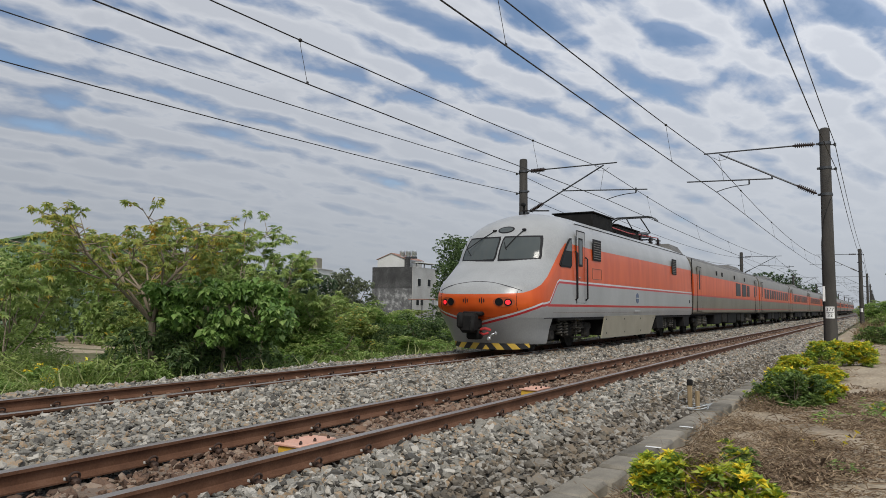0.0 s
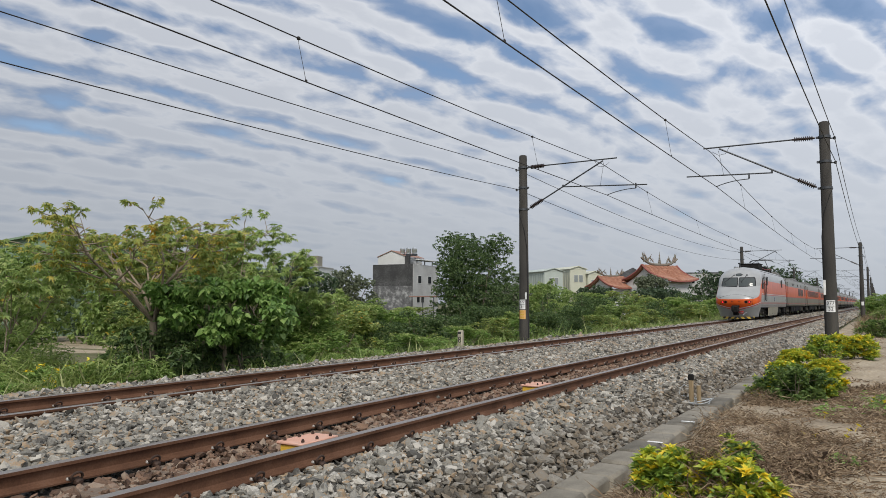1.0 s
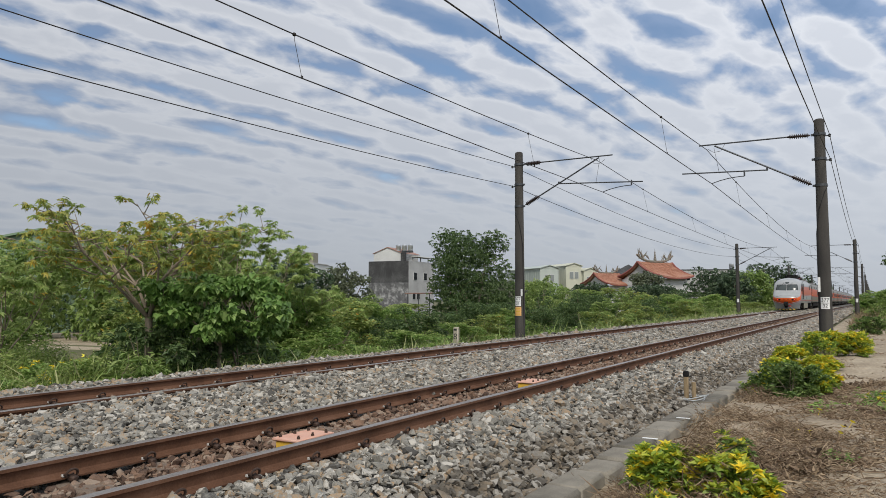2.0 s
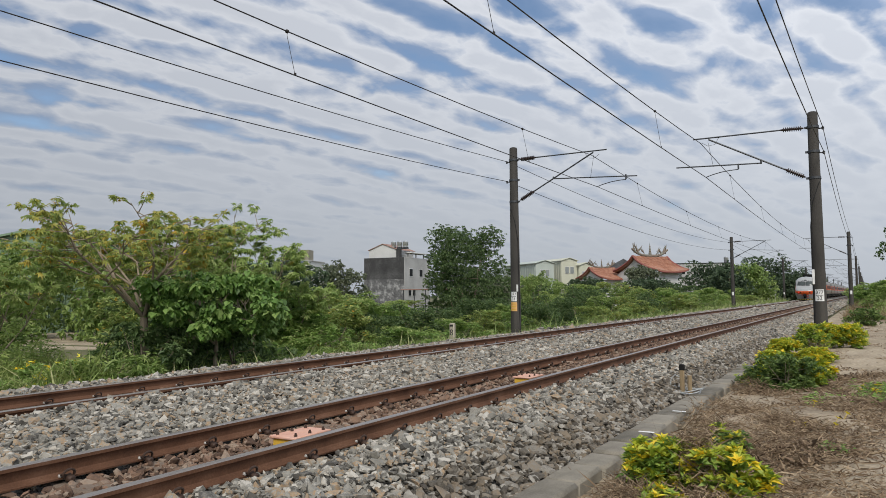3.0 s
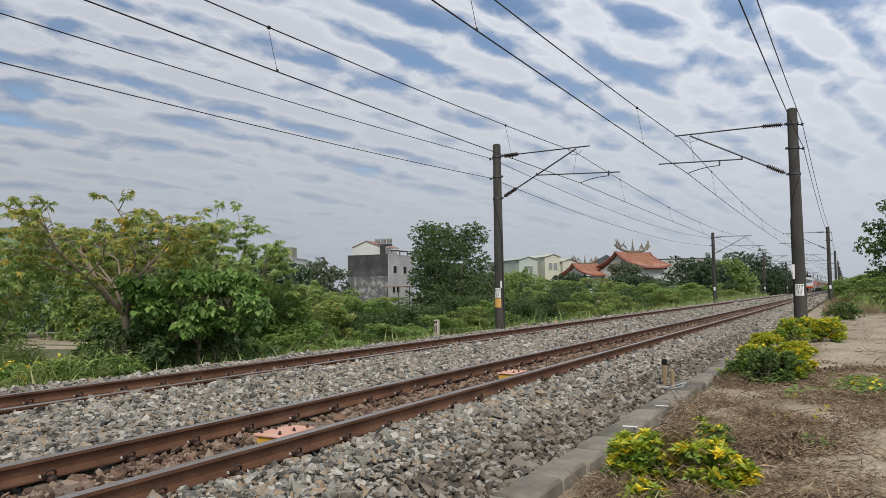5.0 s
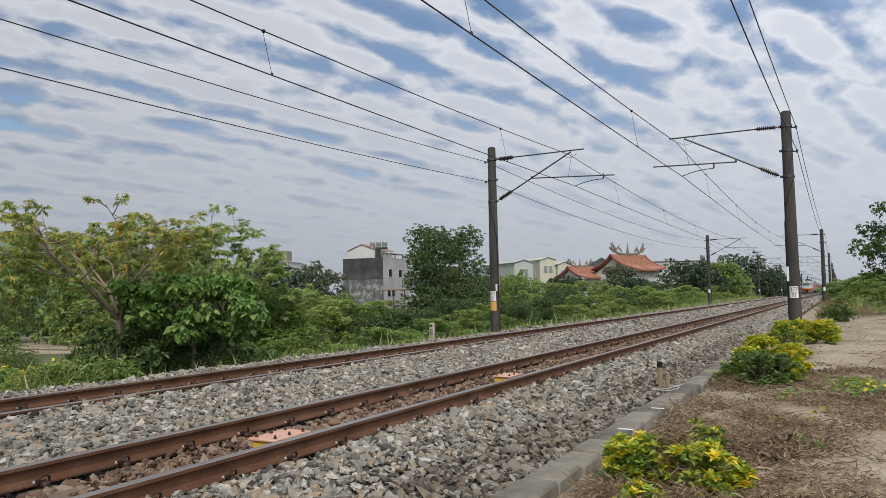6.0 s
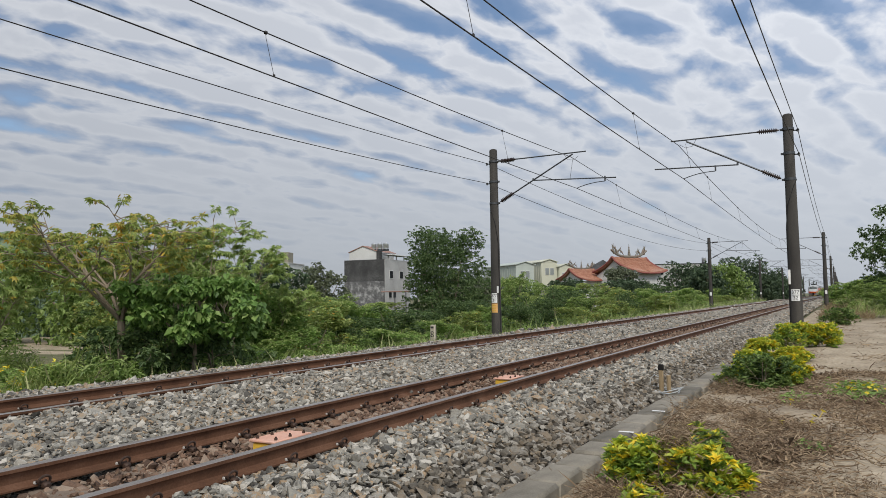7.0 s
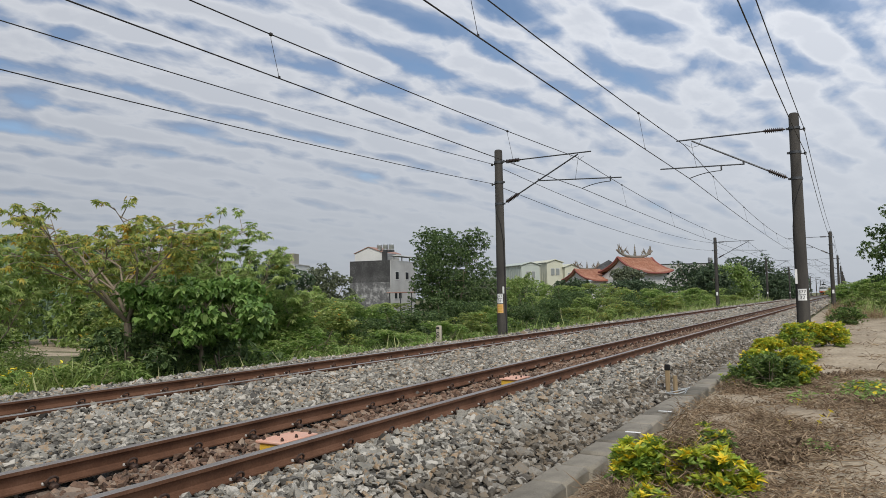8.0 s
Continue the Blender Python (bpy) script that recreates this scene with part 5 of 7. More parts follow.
G_MID = leaf_material("mid green leaves", [(0.125, 0.19, 0.048), (0.215, 0.315, 0.08), (0.29, 0.40, 0.115), (0.39, 0.47, 0.17)], 0.5)
G_DARK = leaf_material("dark green leaves", [(0.048, 0.085, 0.028), (0.088, 0.15, 0.048), (0.135, 0.205, 0.07), (0.19, 0.26, 0.10)], 0.45)
G_BRIGHT = leaf_material("fresh green leaves", [(0.11, 0.19, 0.042), (0.19, 0.31, 0.07), (0.26, 0.40, 0.095), (0.36, 0.48, 0.15)], 0.45)
G_BROAD = leaf_material("broad green leaves", [(0.075, 0.145, 0.033), (0.135, 0.25, 0.05), (0.20, 0.335, 0.08), (0.31, 0.43, 0.13)], 0.4)
G_OLIVE = leaf_material("olive leaves", [(0.14, 0.19, 0.05), (0.23, 0.30, 0.08), (0.30, 0.37, 0.105), (0.42, 0.44, 0.14)], 0.55)
G_TUFT = leaf_material("light tufted leaves", [(0.19, 0.28, 0.08), (0.30, 0.41, 0.12), (0.40, 0.50, 0.16), (0.52, 0.58, 0.24)], 0.5)
G_AUTUMN = leaf_material("yellowing olive leaves", [(0.18, 0.24, 0.06), (0.29, 0.37, 0.10), (0.40, 0.44, 0.12), (0.54, 0.47, 0.11)], 0.5)
# distance haze is mixed into this washed grey-green
G_GREY = leaf_material("far leaves tinted by haze", [(0.10, 0.12, 0.07), (0.16, 0.185, 0.11), (0.21, 0.235, 0.14)], 0.4)
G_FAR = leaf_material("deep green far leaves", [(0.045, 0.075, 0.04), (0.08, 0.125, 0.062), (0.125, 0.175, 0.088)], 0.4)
YEL_LEAF = leaf_material("yellowed leaves", [(0.45, 0.26, 0.03), (0.60, 0.40, 0.05), (0.5, 0.42, 0.08)])
BUSH = leaf_material("glossy bush leaves", [(0.11, 0.19, 0.035), (0.20, 0.32, 0.055), (0.29, 0.42, 0.07), (0.42, 0.52, 0.10)], 0.45)
G_BUSH = leaf_material("dark bush leaves", [(0.06, 0.105, 0.028), (0.11, 0.18, 0.045), (0.17, 0.26, 0.065), (0.26, 0.34, 0.10)], 0.4)
LIME = leaf_material("lime young leaves", [(0.30, 0.40, 0.04), (0.45, 0.50, 0.05), (0.60, 0.56, 0.06)], 0.4)
FLOWER = leaf_material("golden young leaves", [(0.70, 0.50, 0.02), (0.82, 0.62, 0.03), (0.80, 0.70, 0.07)], 0.3)
STRAW = leaf_material("dry straw", [(0.10, 0.064, 0.036), (0.22, 0.150, 0.090), (0.40, 0.305, 0.195)], 0.15, 0.9)
LITTER = leaf_material("brown leaf litter", [(0.085, 0.055, 0.033), (0.19, 0.128, 0.078), (0.33, 0.245, 0.155)], 0.15, 0.9)
GRASS = leaf_material("grass blades", [(0.13, 0.19, 0.045), (0.22, 0.30, 0.075), (0.32, 0.38, 0.12), (0.42, 0.41, 0.20)])
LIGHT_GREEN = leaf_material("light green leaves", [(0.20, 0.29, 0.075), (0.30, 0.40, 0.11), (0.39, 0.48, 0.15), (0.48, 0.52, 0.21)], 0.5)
RUSSET = leaf_material("brown seeding grass", [(0.14, 0.10, 0.05), (0.24, 0.17, 0.09), (0.32, 0.25, 0.14)])


def palm_leaf():
    """A lobed leaf of five pointed lobes that meet at its stalk."""
    v, f = [(0, 0, 0)], []
    for a, ln in ((-1.25, 0.62), (-0.62, 0.86), (0, 1.0), (0.62, 0.86), (1.25, 0.62)):
        c, d = math.cos(a), math.sin(a)
        k = len(v)
        for x, y, z in ((-0.15, 0.48, 0.05), (0, 1, -0.16), (0.15, 0.48, 0.05)):
            x, y = x * ln, y * ln
            v.append((x * c + y * d, y * c - x * d, z * ln))
        f.append((0, k + 2, k + 1, k))
    return np.array([v]), np.array(f)


PALM, PALM_F = palm_leaf()


def tufted_tree(label, base, fork, height, spread, limbs, twigs, nodes, per, leaf, mat, seed, trunk=0.07, yellow=0.0, upright=0.3, lean=(0, 0)):
    """A small open tree: limbs spray from a fork, twigs leave the limbs and end in tufts of drooping lobed leaves."""
    rng = np.random.default_rng(seed)
    ob = thing("tree", label, "tree", "", "", pose(*base))
    s = Shape()
    f = Vector((0.05, 0.0, fork))
    s.tube([(0, 0, -0.25), (0.04, 0.03, fork * 0.5), f], [trunk * 1.35, trunk, trunk * 0.9], 9)
    places, ways = [], []
    for i in range(limbs):
        a = 2 * math.pi * (i // 3 + (0, -0.4, 0.45)[i % 3] + rng.uniform(-0.25, 0.25)) / math.ceil(limbs / 3)
        u = math.sqrt(rng.uniform(0.08, 1.0))
        end = Vector((math.cos(a) * u * spread + lean[0], math.sin(a) * u * spread + lean[1], fork + (height - fork) * (1 - 0.5 * u ** 3 * rng.uniform(-0.1, 1.3)) * rng.uniform(0.72, 0.97)))
        start = f if i % 3 == 0 else joint
        m1 = start.lerp(end, 0.38) + Vector((*rng.normal(0, 0.10, 2), rng.uniform(-0.12, 0.12)))
        m2 = start.lerp(end, 0.72) + Vector((*rng.normal(0, 0.12, 2), rng.uniform(-0.10, 0.16)))
        line = [start, m1, m2, end]
        wide = 0.5 if i % 3 == 0 else 0.3
        s.tube(line, [trunk * wide, trunk * wide * 0.7, trunk * wide * 0.4, trunk * 0.07], 6)
        if i % 3 == 0:
            joint = m1
        for j in range(twigs):
            t = rng.uniform(0.9, 3.0)
            k = min(int(t), 2)
            p = line[k].lerp(line[k + 1], t - k)
            way = Vector((math.cos(a) + rng.normal(0, 0.8), math.sin(a) + rng.normal(0, 0.8), rng.normal(upright, 0.45))).normalized()
            q = p + way * rng.uniform(0.3, 0.85) * (0.4 + 0.25 * spread)
            q.z = min(q.z, height + 0.1)
            mid = p.lerp(q, 0.5) + Vector((0, 0, rng.uniform(-0.06, 0.05)))
            s.tube([p, mid, q], [trunk * 0.15, trunk * 0.10, trunk * 0.05], 5)
            for n in range(nodes):
                places.append(q.lerp(mid, n / max(nodes, 1) * 0.9))
                ways.append(way)
    part("trunk", s, BARK, ob, "pale grey-brown branching stem")
    pos = np.repeat(np.array([tuple(p) for p in places]), per, 0)
    n = len(pos)
    head = rng.uniform(0, 2 * np.pi, n)
    stalk = leaf * rng.uniform(0.25, 0.8, n)
    pos = pos + np.stack([-np.sin(head) * stalk, np.cos(head) * stalk, rng.uniform(-0.25, 0.3, n) * leaf], 1)
    size = leaf * rng.lognormal(0, 0.25, n)
    rot = turned(head, rng.uniform(-1.05, 0.05, n), rng.normal(0, 0.3, n))
    old = rng.uniform(0, 1, n) < yellow
    for name, ok, mt, lab in (("crown", ~old, mat, ""), ("yellow_leaf", old, YEL_LEAF, "scattered yellowed leaves")):
        if ok.any():
            v, ff = strew(PALM, PALM_F, pos[ok], rot[ok], np.repeat(size[ok][:, None], 3, 1), np.zeros(ok.sum(), int))
            tagged(part(name, raw_mesh(name, v, ff, mt), None, ob, lab), kind="stuff")
    return ob


def make_left_plants():
    tufted_tree("spreading small tree with pale thin branches and yellowing drooping leaves", (-13.25, 10.3, -1.0), 1.75, 4.2, 2.35, 18, 11, 3, 5, 0.115, G_AUTUMN, 8, 0.085, 0.07, 0.35, (-0.25, -0.35))
    tufted_tree("slender green tree with drooping leaf tufts at its tips", (-14.3, 12.6, -1.0), 1.5, 4.35, 1.7, 18, 10, 4, 5, 0.115, G_TUFT, 13, 0.06, 0.012, 0.5)
    tufted_tree("thin green tree with tufted upright wands above the thicket", (-14.6, 14.9, -1.0), 1.2, 3.8, 1.5, 13, 7, 5, 6, 0.115, G_TUFT, 14, 0.05, 0.01, 0.9)
    tufted_tree("thin green tree with tufted upright wands above the thicket", (-14.5, 16.4, -1.0), 1.0, 2.75, 1.2, 10, 7, 5, 6, 0.115, G_TUFT, 19, 0.05, 0.0, 0.9)
    tufted_tree("low leafy sapling with pale twigs before the green shed", (-15.4, 8.4, -1.05), 0.9, 3.3, 1.6, 12, 9, 3, 5, 0.13, G_TUFT, 20, 0.04, 0.03, 0.3)
    plant("shrub", "bright broad-leaved green shrub over dark shade", "shrub", "", (-12.3, 11.3, -0.9), 2.6, 1.75, 54, 8600, 0.13, G_BROAD, 12, 0.56, 0.22, 0.05, (-1.2, -0.1), 0.8, 4, (), 16, 0.4, 0.6)
    # dark leaves stand in for the deep shade beneath the canopy
    plant("shrub", "dark green shrub that paints the shade under the taller leaves", "shrub", "", (-12.9, 12.6, -0.9), 1.9, 1.5, 30, 3200, 0.16, G_DARK, 15, 0.1, 0.3, 0.05, (-1.1, 0.3), 0.55, 4)
    plant("shrub", "leafy green shrub at the foot of the small tree", "shrub", "", (-12.55, 9.75, -0.9), 1.55, 0.95, 26, 3000, 0.12, G_DARK, 18, 0.1, 0.3, 0.03, (-0.9, 0.3), 0.5, 5)
    plant("shrub", "feathery green shrub beside the ballast", "shrub", "", (-12.2, 8.7, -0.85), 1.05, 1.0, 24, 3000, 0.12, G_MID, 16, 0.1, 0.3, 0.03, (-0.9, 0.4), 0.4, 5)


make_left_plants()
tagged(new("yard", Shape().box((-40.0, 26.0, -1.2), (18, 12, 0.16), 0.05).mesh("yard", DIRT)), "pale sandy yard before the green shed", "yard", kind="structure")
plant("weed", "leafy weed with bright yellow flowers beside the thicket", "weed", "", (-12.6, 7.9, -0.9), 1.0, 0.75, 30, 2400, 0.10, G_BRIGHT, 17, 0.1, 0.3, 0.02, (-0.6, 0.8), 0.5, 5, (("yellow_flower", FLOWER, 160, 0.06, "small yellow flowers", 4),))


def make_shrub_rows():
    # lighter top leaves paint in the light that the self-shadowed shrubs lack
    tops = (("light_leaf", LIGHT_GREEN, 620, 0.13, "lighter leaves on top, coloured as if sunlit", 5),)
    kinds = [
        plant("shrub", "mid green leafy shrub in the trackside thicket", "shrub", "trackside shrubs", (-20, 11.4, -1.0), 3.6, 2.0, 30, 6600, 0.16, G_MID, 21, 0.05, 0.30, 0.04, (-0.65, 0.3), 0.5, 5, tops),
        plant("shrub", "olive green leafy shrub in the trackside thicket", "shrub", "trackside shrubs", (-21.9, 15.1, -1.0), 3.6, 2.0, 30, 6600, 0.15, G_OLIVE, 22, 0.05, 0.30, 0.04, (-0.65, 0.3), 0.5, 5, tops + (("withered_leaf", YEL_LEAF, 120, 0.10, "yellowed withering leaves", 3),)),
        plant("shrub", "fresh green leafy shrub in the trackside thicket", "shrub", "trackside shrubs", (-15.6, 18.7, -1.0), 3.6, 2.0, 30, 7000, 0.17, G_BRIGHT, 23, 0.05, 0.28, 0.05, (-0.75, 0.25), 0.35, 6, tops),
        plant("shrub", "dark green leafy shrub in the trackside thicket", "shrub", "trackside shrubs", (-17.5, 41.8, -1.0), 3.6, 2.0, 30, 7600, 0.15, G_DARK, 24, 0.05, 0.30, 0.04, (-0.9, 0.3), 0.5, 5, ()),
    ]
    # kind, x, y, height, half spread
    rows = [(0, -22.5, 11.2, 3.9, 2.0), (1, -20.6, 16.5, 3.9, 2.1), (3, -16.6, 14.6, 2.9, 1.9), (0, -17.6, 17.6, 3.0, 2.0),
            (2, -15.8, 16.0, 3.0, 1.7), (1, -19.0, 21.5, 2.65, 2.0), (2, -14.9, 17.2, 2.35, 1.7), (1, -16.4, 20.6, 2.5, 1.7), (2, -13.2, 15.0, 1.1, 1.2), (2, -17.9, 24.6, 2.15, 1.7), (0, -20.9, 29.6, 2.2, 2.0), (2, -18.6, 28.0, 1.9, 1.7),
            (2, -12.9, 17.7, 0.7, 1.0), (2, -13.5, 20.8, 1.1, 1.3), (2, -12.9, 23.2, 1.3, 1.2), (3, -15.9, 21.8, 1.8, 1.1), (3, -15.4, 24.6, 2.0, 1.7), (3, -15.2, 28.2, 2.3, 1.5), (2, -13.7, 29.2, 1.75, 1.25), (1, -13.4, 26.2, 1.6, 1.2),
            (3, -16.0, 33.6, 2.3, 1.8), (3, -13.9, 33.8, 2.0, 1.35), (0, -17.5, 41.6, 3.6, 1.5), (3, -14.6, 37.6, 2.3, 1.4), (1, -13.2, 40.4, 1.5, 1.5), (3, -16.8, 46.4, 2.9, 2.0), (0, -14.6, 45.6, 2.1, 1.7),
            (1, -14.4, 51.6, 2.1, 1.6), (3, -17.6, 54.0, 2.9, 2.2), (3, -15.4, 58.6, 2.5, 1.8), (0, -18.2, 63.0, 2.9, 2.4), (1, -14.4, 66.0, 2.2, 2.0), (2, -16.4, 71.0, 2.8, 2.5), (0, -14.2, 77.0, 2.2, 2.2), (2, -15.4, 85.0, 2.8, 2.8),
            (1, -13.8, 95.0, 2.0, 2.5), (0, -15.6, 102.0, 2.9, 2.6), (1, -14.2, 112.0, 1.9, 2.6), (3, -17.5, 120.0, 3.4, 3.2), (0, -26.0, 34.0, 2.5, 2.6), (1, -28.0, 42.0, 2.1, 2.8), (0, -24.0, 24.0, 3.2, 2.6), (3, -26.0, 21.8, 3.6, 2.6), (0, -27.0, 12.0, 3.6, 2.8), (3, -22.0, 52.0, 3.2, 2.6), (0, -23.0, 64.0, 3.4, 3.0), (1, -22.0, 76.0, 3.6, 3.2), (3, -20.5, 92.0, 3.8, 3.4),
            (2, -12.7, 6.6, 0.95, 0.9), (1, -15.2, 7.6, 0.7, 1.0), (2, -16.4, 9.0, 0.8, 1.0),
            (0, 2.2, 62.0, 2.2, 2.6), (2, 1.4, 80.0, 2.7, 2.8), (0, 4.0, 52.0, 2.3, 2.6), (2, 3.4, 98.0, 3.2, 3.4), (0, 1.0, 120.0, 3.0, 3.5), (1, 1.6, 160.0, 3.4, 4.5), (0, 0.8, 210.0, 3.4, 5.0)]
    rng = random.Random(4)
    used = set()
    for k, x, y, h, r in rows:
        src = kinds[k]
        o = src if k not in used else copy_thing(src, pose(0, 0, 0))
        used.add(k)
        z = float(ground_z(np.array(x), np.array(y))) - 0.05
        o.location = (x, y, z)
        o.rotation_euler = (0, 0, rng.uniform(0, 6.28))
        o.scale = (r / 2.0, r / 2.0, h / 3.6)
    # larger trees further off
    plant("tree", "dense round-crowned dark green tree", "tree", "", (-24.4, 45.7, -1.2), 7.3, 3.0, 120, 42000, 0.18, G_DARK, 41, 0.14, 0.36, 0.14, (-1.1, 0.1), 0.38, 8, (), 16, 0.5, 0.8)
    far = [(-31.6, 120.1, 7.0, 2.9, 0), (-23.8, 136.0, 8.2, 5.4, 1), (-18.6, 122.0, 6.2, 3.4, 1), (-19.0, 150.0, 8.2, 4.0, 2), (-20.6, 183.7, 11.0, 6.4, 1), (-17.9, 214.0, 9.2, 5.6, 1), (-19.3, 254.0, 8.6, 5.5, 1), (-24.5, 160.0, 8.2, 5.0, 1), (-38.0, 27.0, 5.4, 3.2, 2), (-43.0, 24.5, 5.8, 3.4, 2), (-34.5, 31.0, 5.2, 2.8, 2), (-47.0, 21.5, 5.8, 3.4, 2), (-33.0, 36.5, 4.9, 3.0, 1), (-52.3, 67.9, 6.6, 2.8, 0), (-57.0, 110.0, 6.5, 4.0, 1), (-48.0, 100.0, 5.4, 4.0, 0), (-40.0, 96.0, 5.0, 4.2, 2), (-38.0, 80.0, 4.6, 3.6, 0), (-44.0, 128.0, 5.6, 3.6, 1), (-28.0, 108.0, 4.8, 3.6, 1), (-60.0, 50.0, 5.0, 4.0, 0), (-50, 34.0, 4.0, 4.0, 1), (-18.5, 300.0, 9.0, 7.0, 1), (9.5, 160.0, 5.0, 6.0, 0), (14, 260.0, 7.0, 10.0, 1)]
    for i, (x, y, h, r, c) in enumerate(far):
        plant("tree", ("haze-tinted grey-green tree in the distance", "deep green rounded tree in the distance", "olive green tree in the distance")[c], "tree", "distant trees", (x, y, -1.2), h, r, 64, 7000, 0.26 + 0.0014 * y, (G_GREY, G_FAR, G_MID)[c], 50 + i, 0.08, 0.36, 0.16, (-1.2, 0.2), 0.6, 4, (), 8, 0.5, 0.8)
    plant("tree", "ragged dark tree standing on the bank", "tree", "", (4.7, 66.0, -0.3), 8.2, 3.3, 80, 17000, 0.22, G_DARK, 90, 0.12, 0.30, 0.10, (-1.2, 0.2), 0.5, 6, (), 14, 0.3, 0.7)


make_shrub_rows()


def make_undergrowth():
    rng = np.random.default_rng(77)

    def patch(name, label, n, xr, yr, h, size, mat, aspect, pitch, bias=1.0):
        x = rng.uniform(*xr, n)
        y = yr[0] + (yr[1] - yr[0]) * rng.uniform(0, 1, n) ** bias
        hump = 0.55 + 0.45 * np.sin(1.3 * x + 0.9 * np.sin(0.7 * y)) * np.sin(0.8 * y + x)
        z = ground_z(x, y) + rng.uniform(0, 1, n) ** 0.6 * h * hump
        if xr[1] > -11.2 and xr[1] < -9:
            z = np.maximum(z, -0.75)
        s = size * rng.lognormal(0, 0.3, n) * (1 + y / 90)
        rot = turned(rng.uniform(0, 2 * np.pi, n), rng.uniform(*pitch, n), rng.normal(0, 0.5, n))
        v, f = strew(BLADE, LEAF_F, np.stack([x, y, z], 1), rot, np.stack([s * aspect, s, s], 1), np.zeros(n, int))
        return tagged(new(name, raw_mesh(name, v, f, mat)), label, "undergrowth", kind="stuff")

    patch("undergrowth", "mixed green weeds and creepers beside the line", 18000, (-17.0, -11.6), (5.0, 130.0), 0.45, 0.12, G_MID, 0.5, (-0.5, 0.4), 1.7)
    patch("undergrowth", "yellow-green creepers beside the line", 12000, (-16.0, -11.3), (5.0, 90.0), 0.8, 0.10, G_BRIGHT, 0.5, (-0.7, 0.7), 1.7)
    patch("tall_grass", "tall green grass along the ballast edge", 30000, (-13.0, -10.9), (5.0, 130.0), 0.28, 0.34, GRASS, 0.04, (0.5, 1.4), 1.6)
    patch("undergrowth", "light green weeds at the ballast edge", 42000, (-15.0, -11.1), (5.0, 110.0), 0.5, 0.085, LIGHT_GREEN, 0.45, (-0.35, 0.45), 1.5)
    patch("undergrowth", "yellow-green weeds before the yard", 26000, (-17.0, -11.9), (5.6, 10.0), 1.35, 0.075, LIGHT_GREEN, 0.4, (-0.35, 0.6), 1.0)
    patch("tall_grass", "long green grass before the yard", 9000, (-16.0, -11.8), (5.4, 10.0), 0.75, 0.42, GRASS, 0.035, (0.5, 1.4), 1.0)
    patch("tall_grass", "light green grass before the thicket", 16000, (-13.4, -11.2), (12.5, 36.0), 0.30, 0.17, GRASS, 0.06, (0.3, 1.4), 1.2)
    patch("tall_grass", "pale grass tufts along the ballast edge", 14000, (-12.0, -10.8), (5.0, 90.0), 0.10, 0.26, GRASS, 0.05, (0.3, 1.3), 1.7)
    patch("tall_grass", "brown seeding grass beside the path", 14000, (-1.2, 1.6), (46.0, 110.0), 0.2, 0.26, RUSSET, 0.04, (0.7, 1.5), 1.2)
    patch("tall_grass", "green grass on the bank", 22000, (0.6, 7.5), (48.0, 140.0), 0.45, 0.32, GRASS, 0.05, (0.6, 1.5), 1.2)


make_undergrowth()


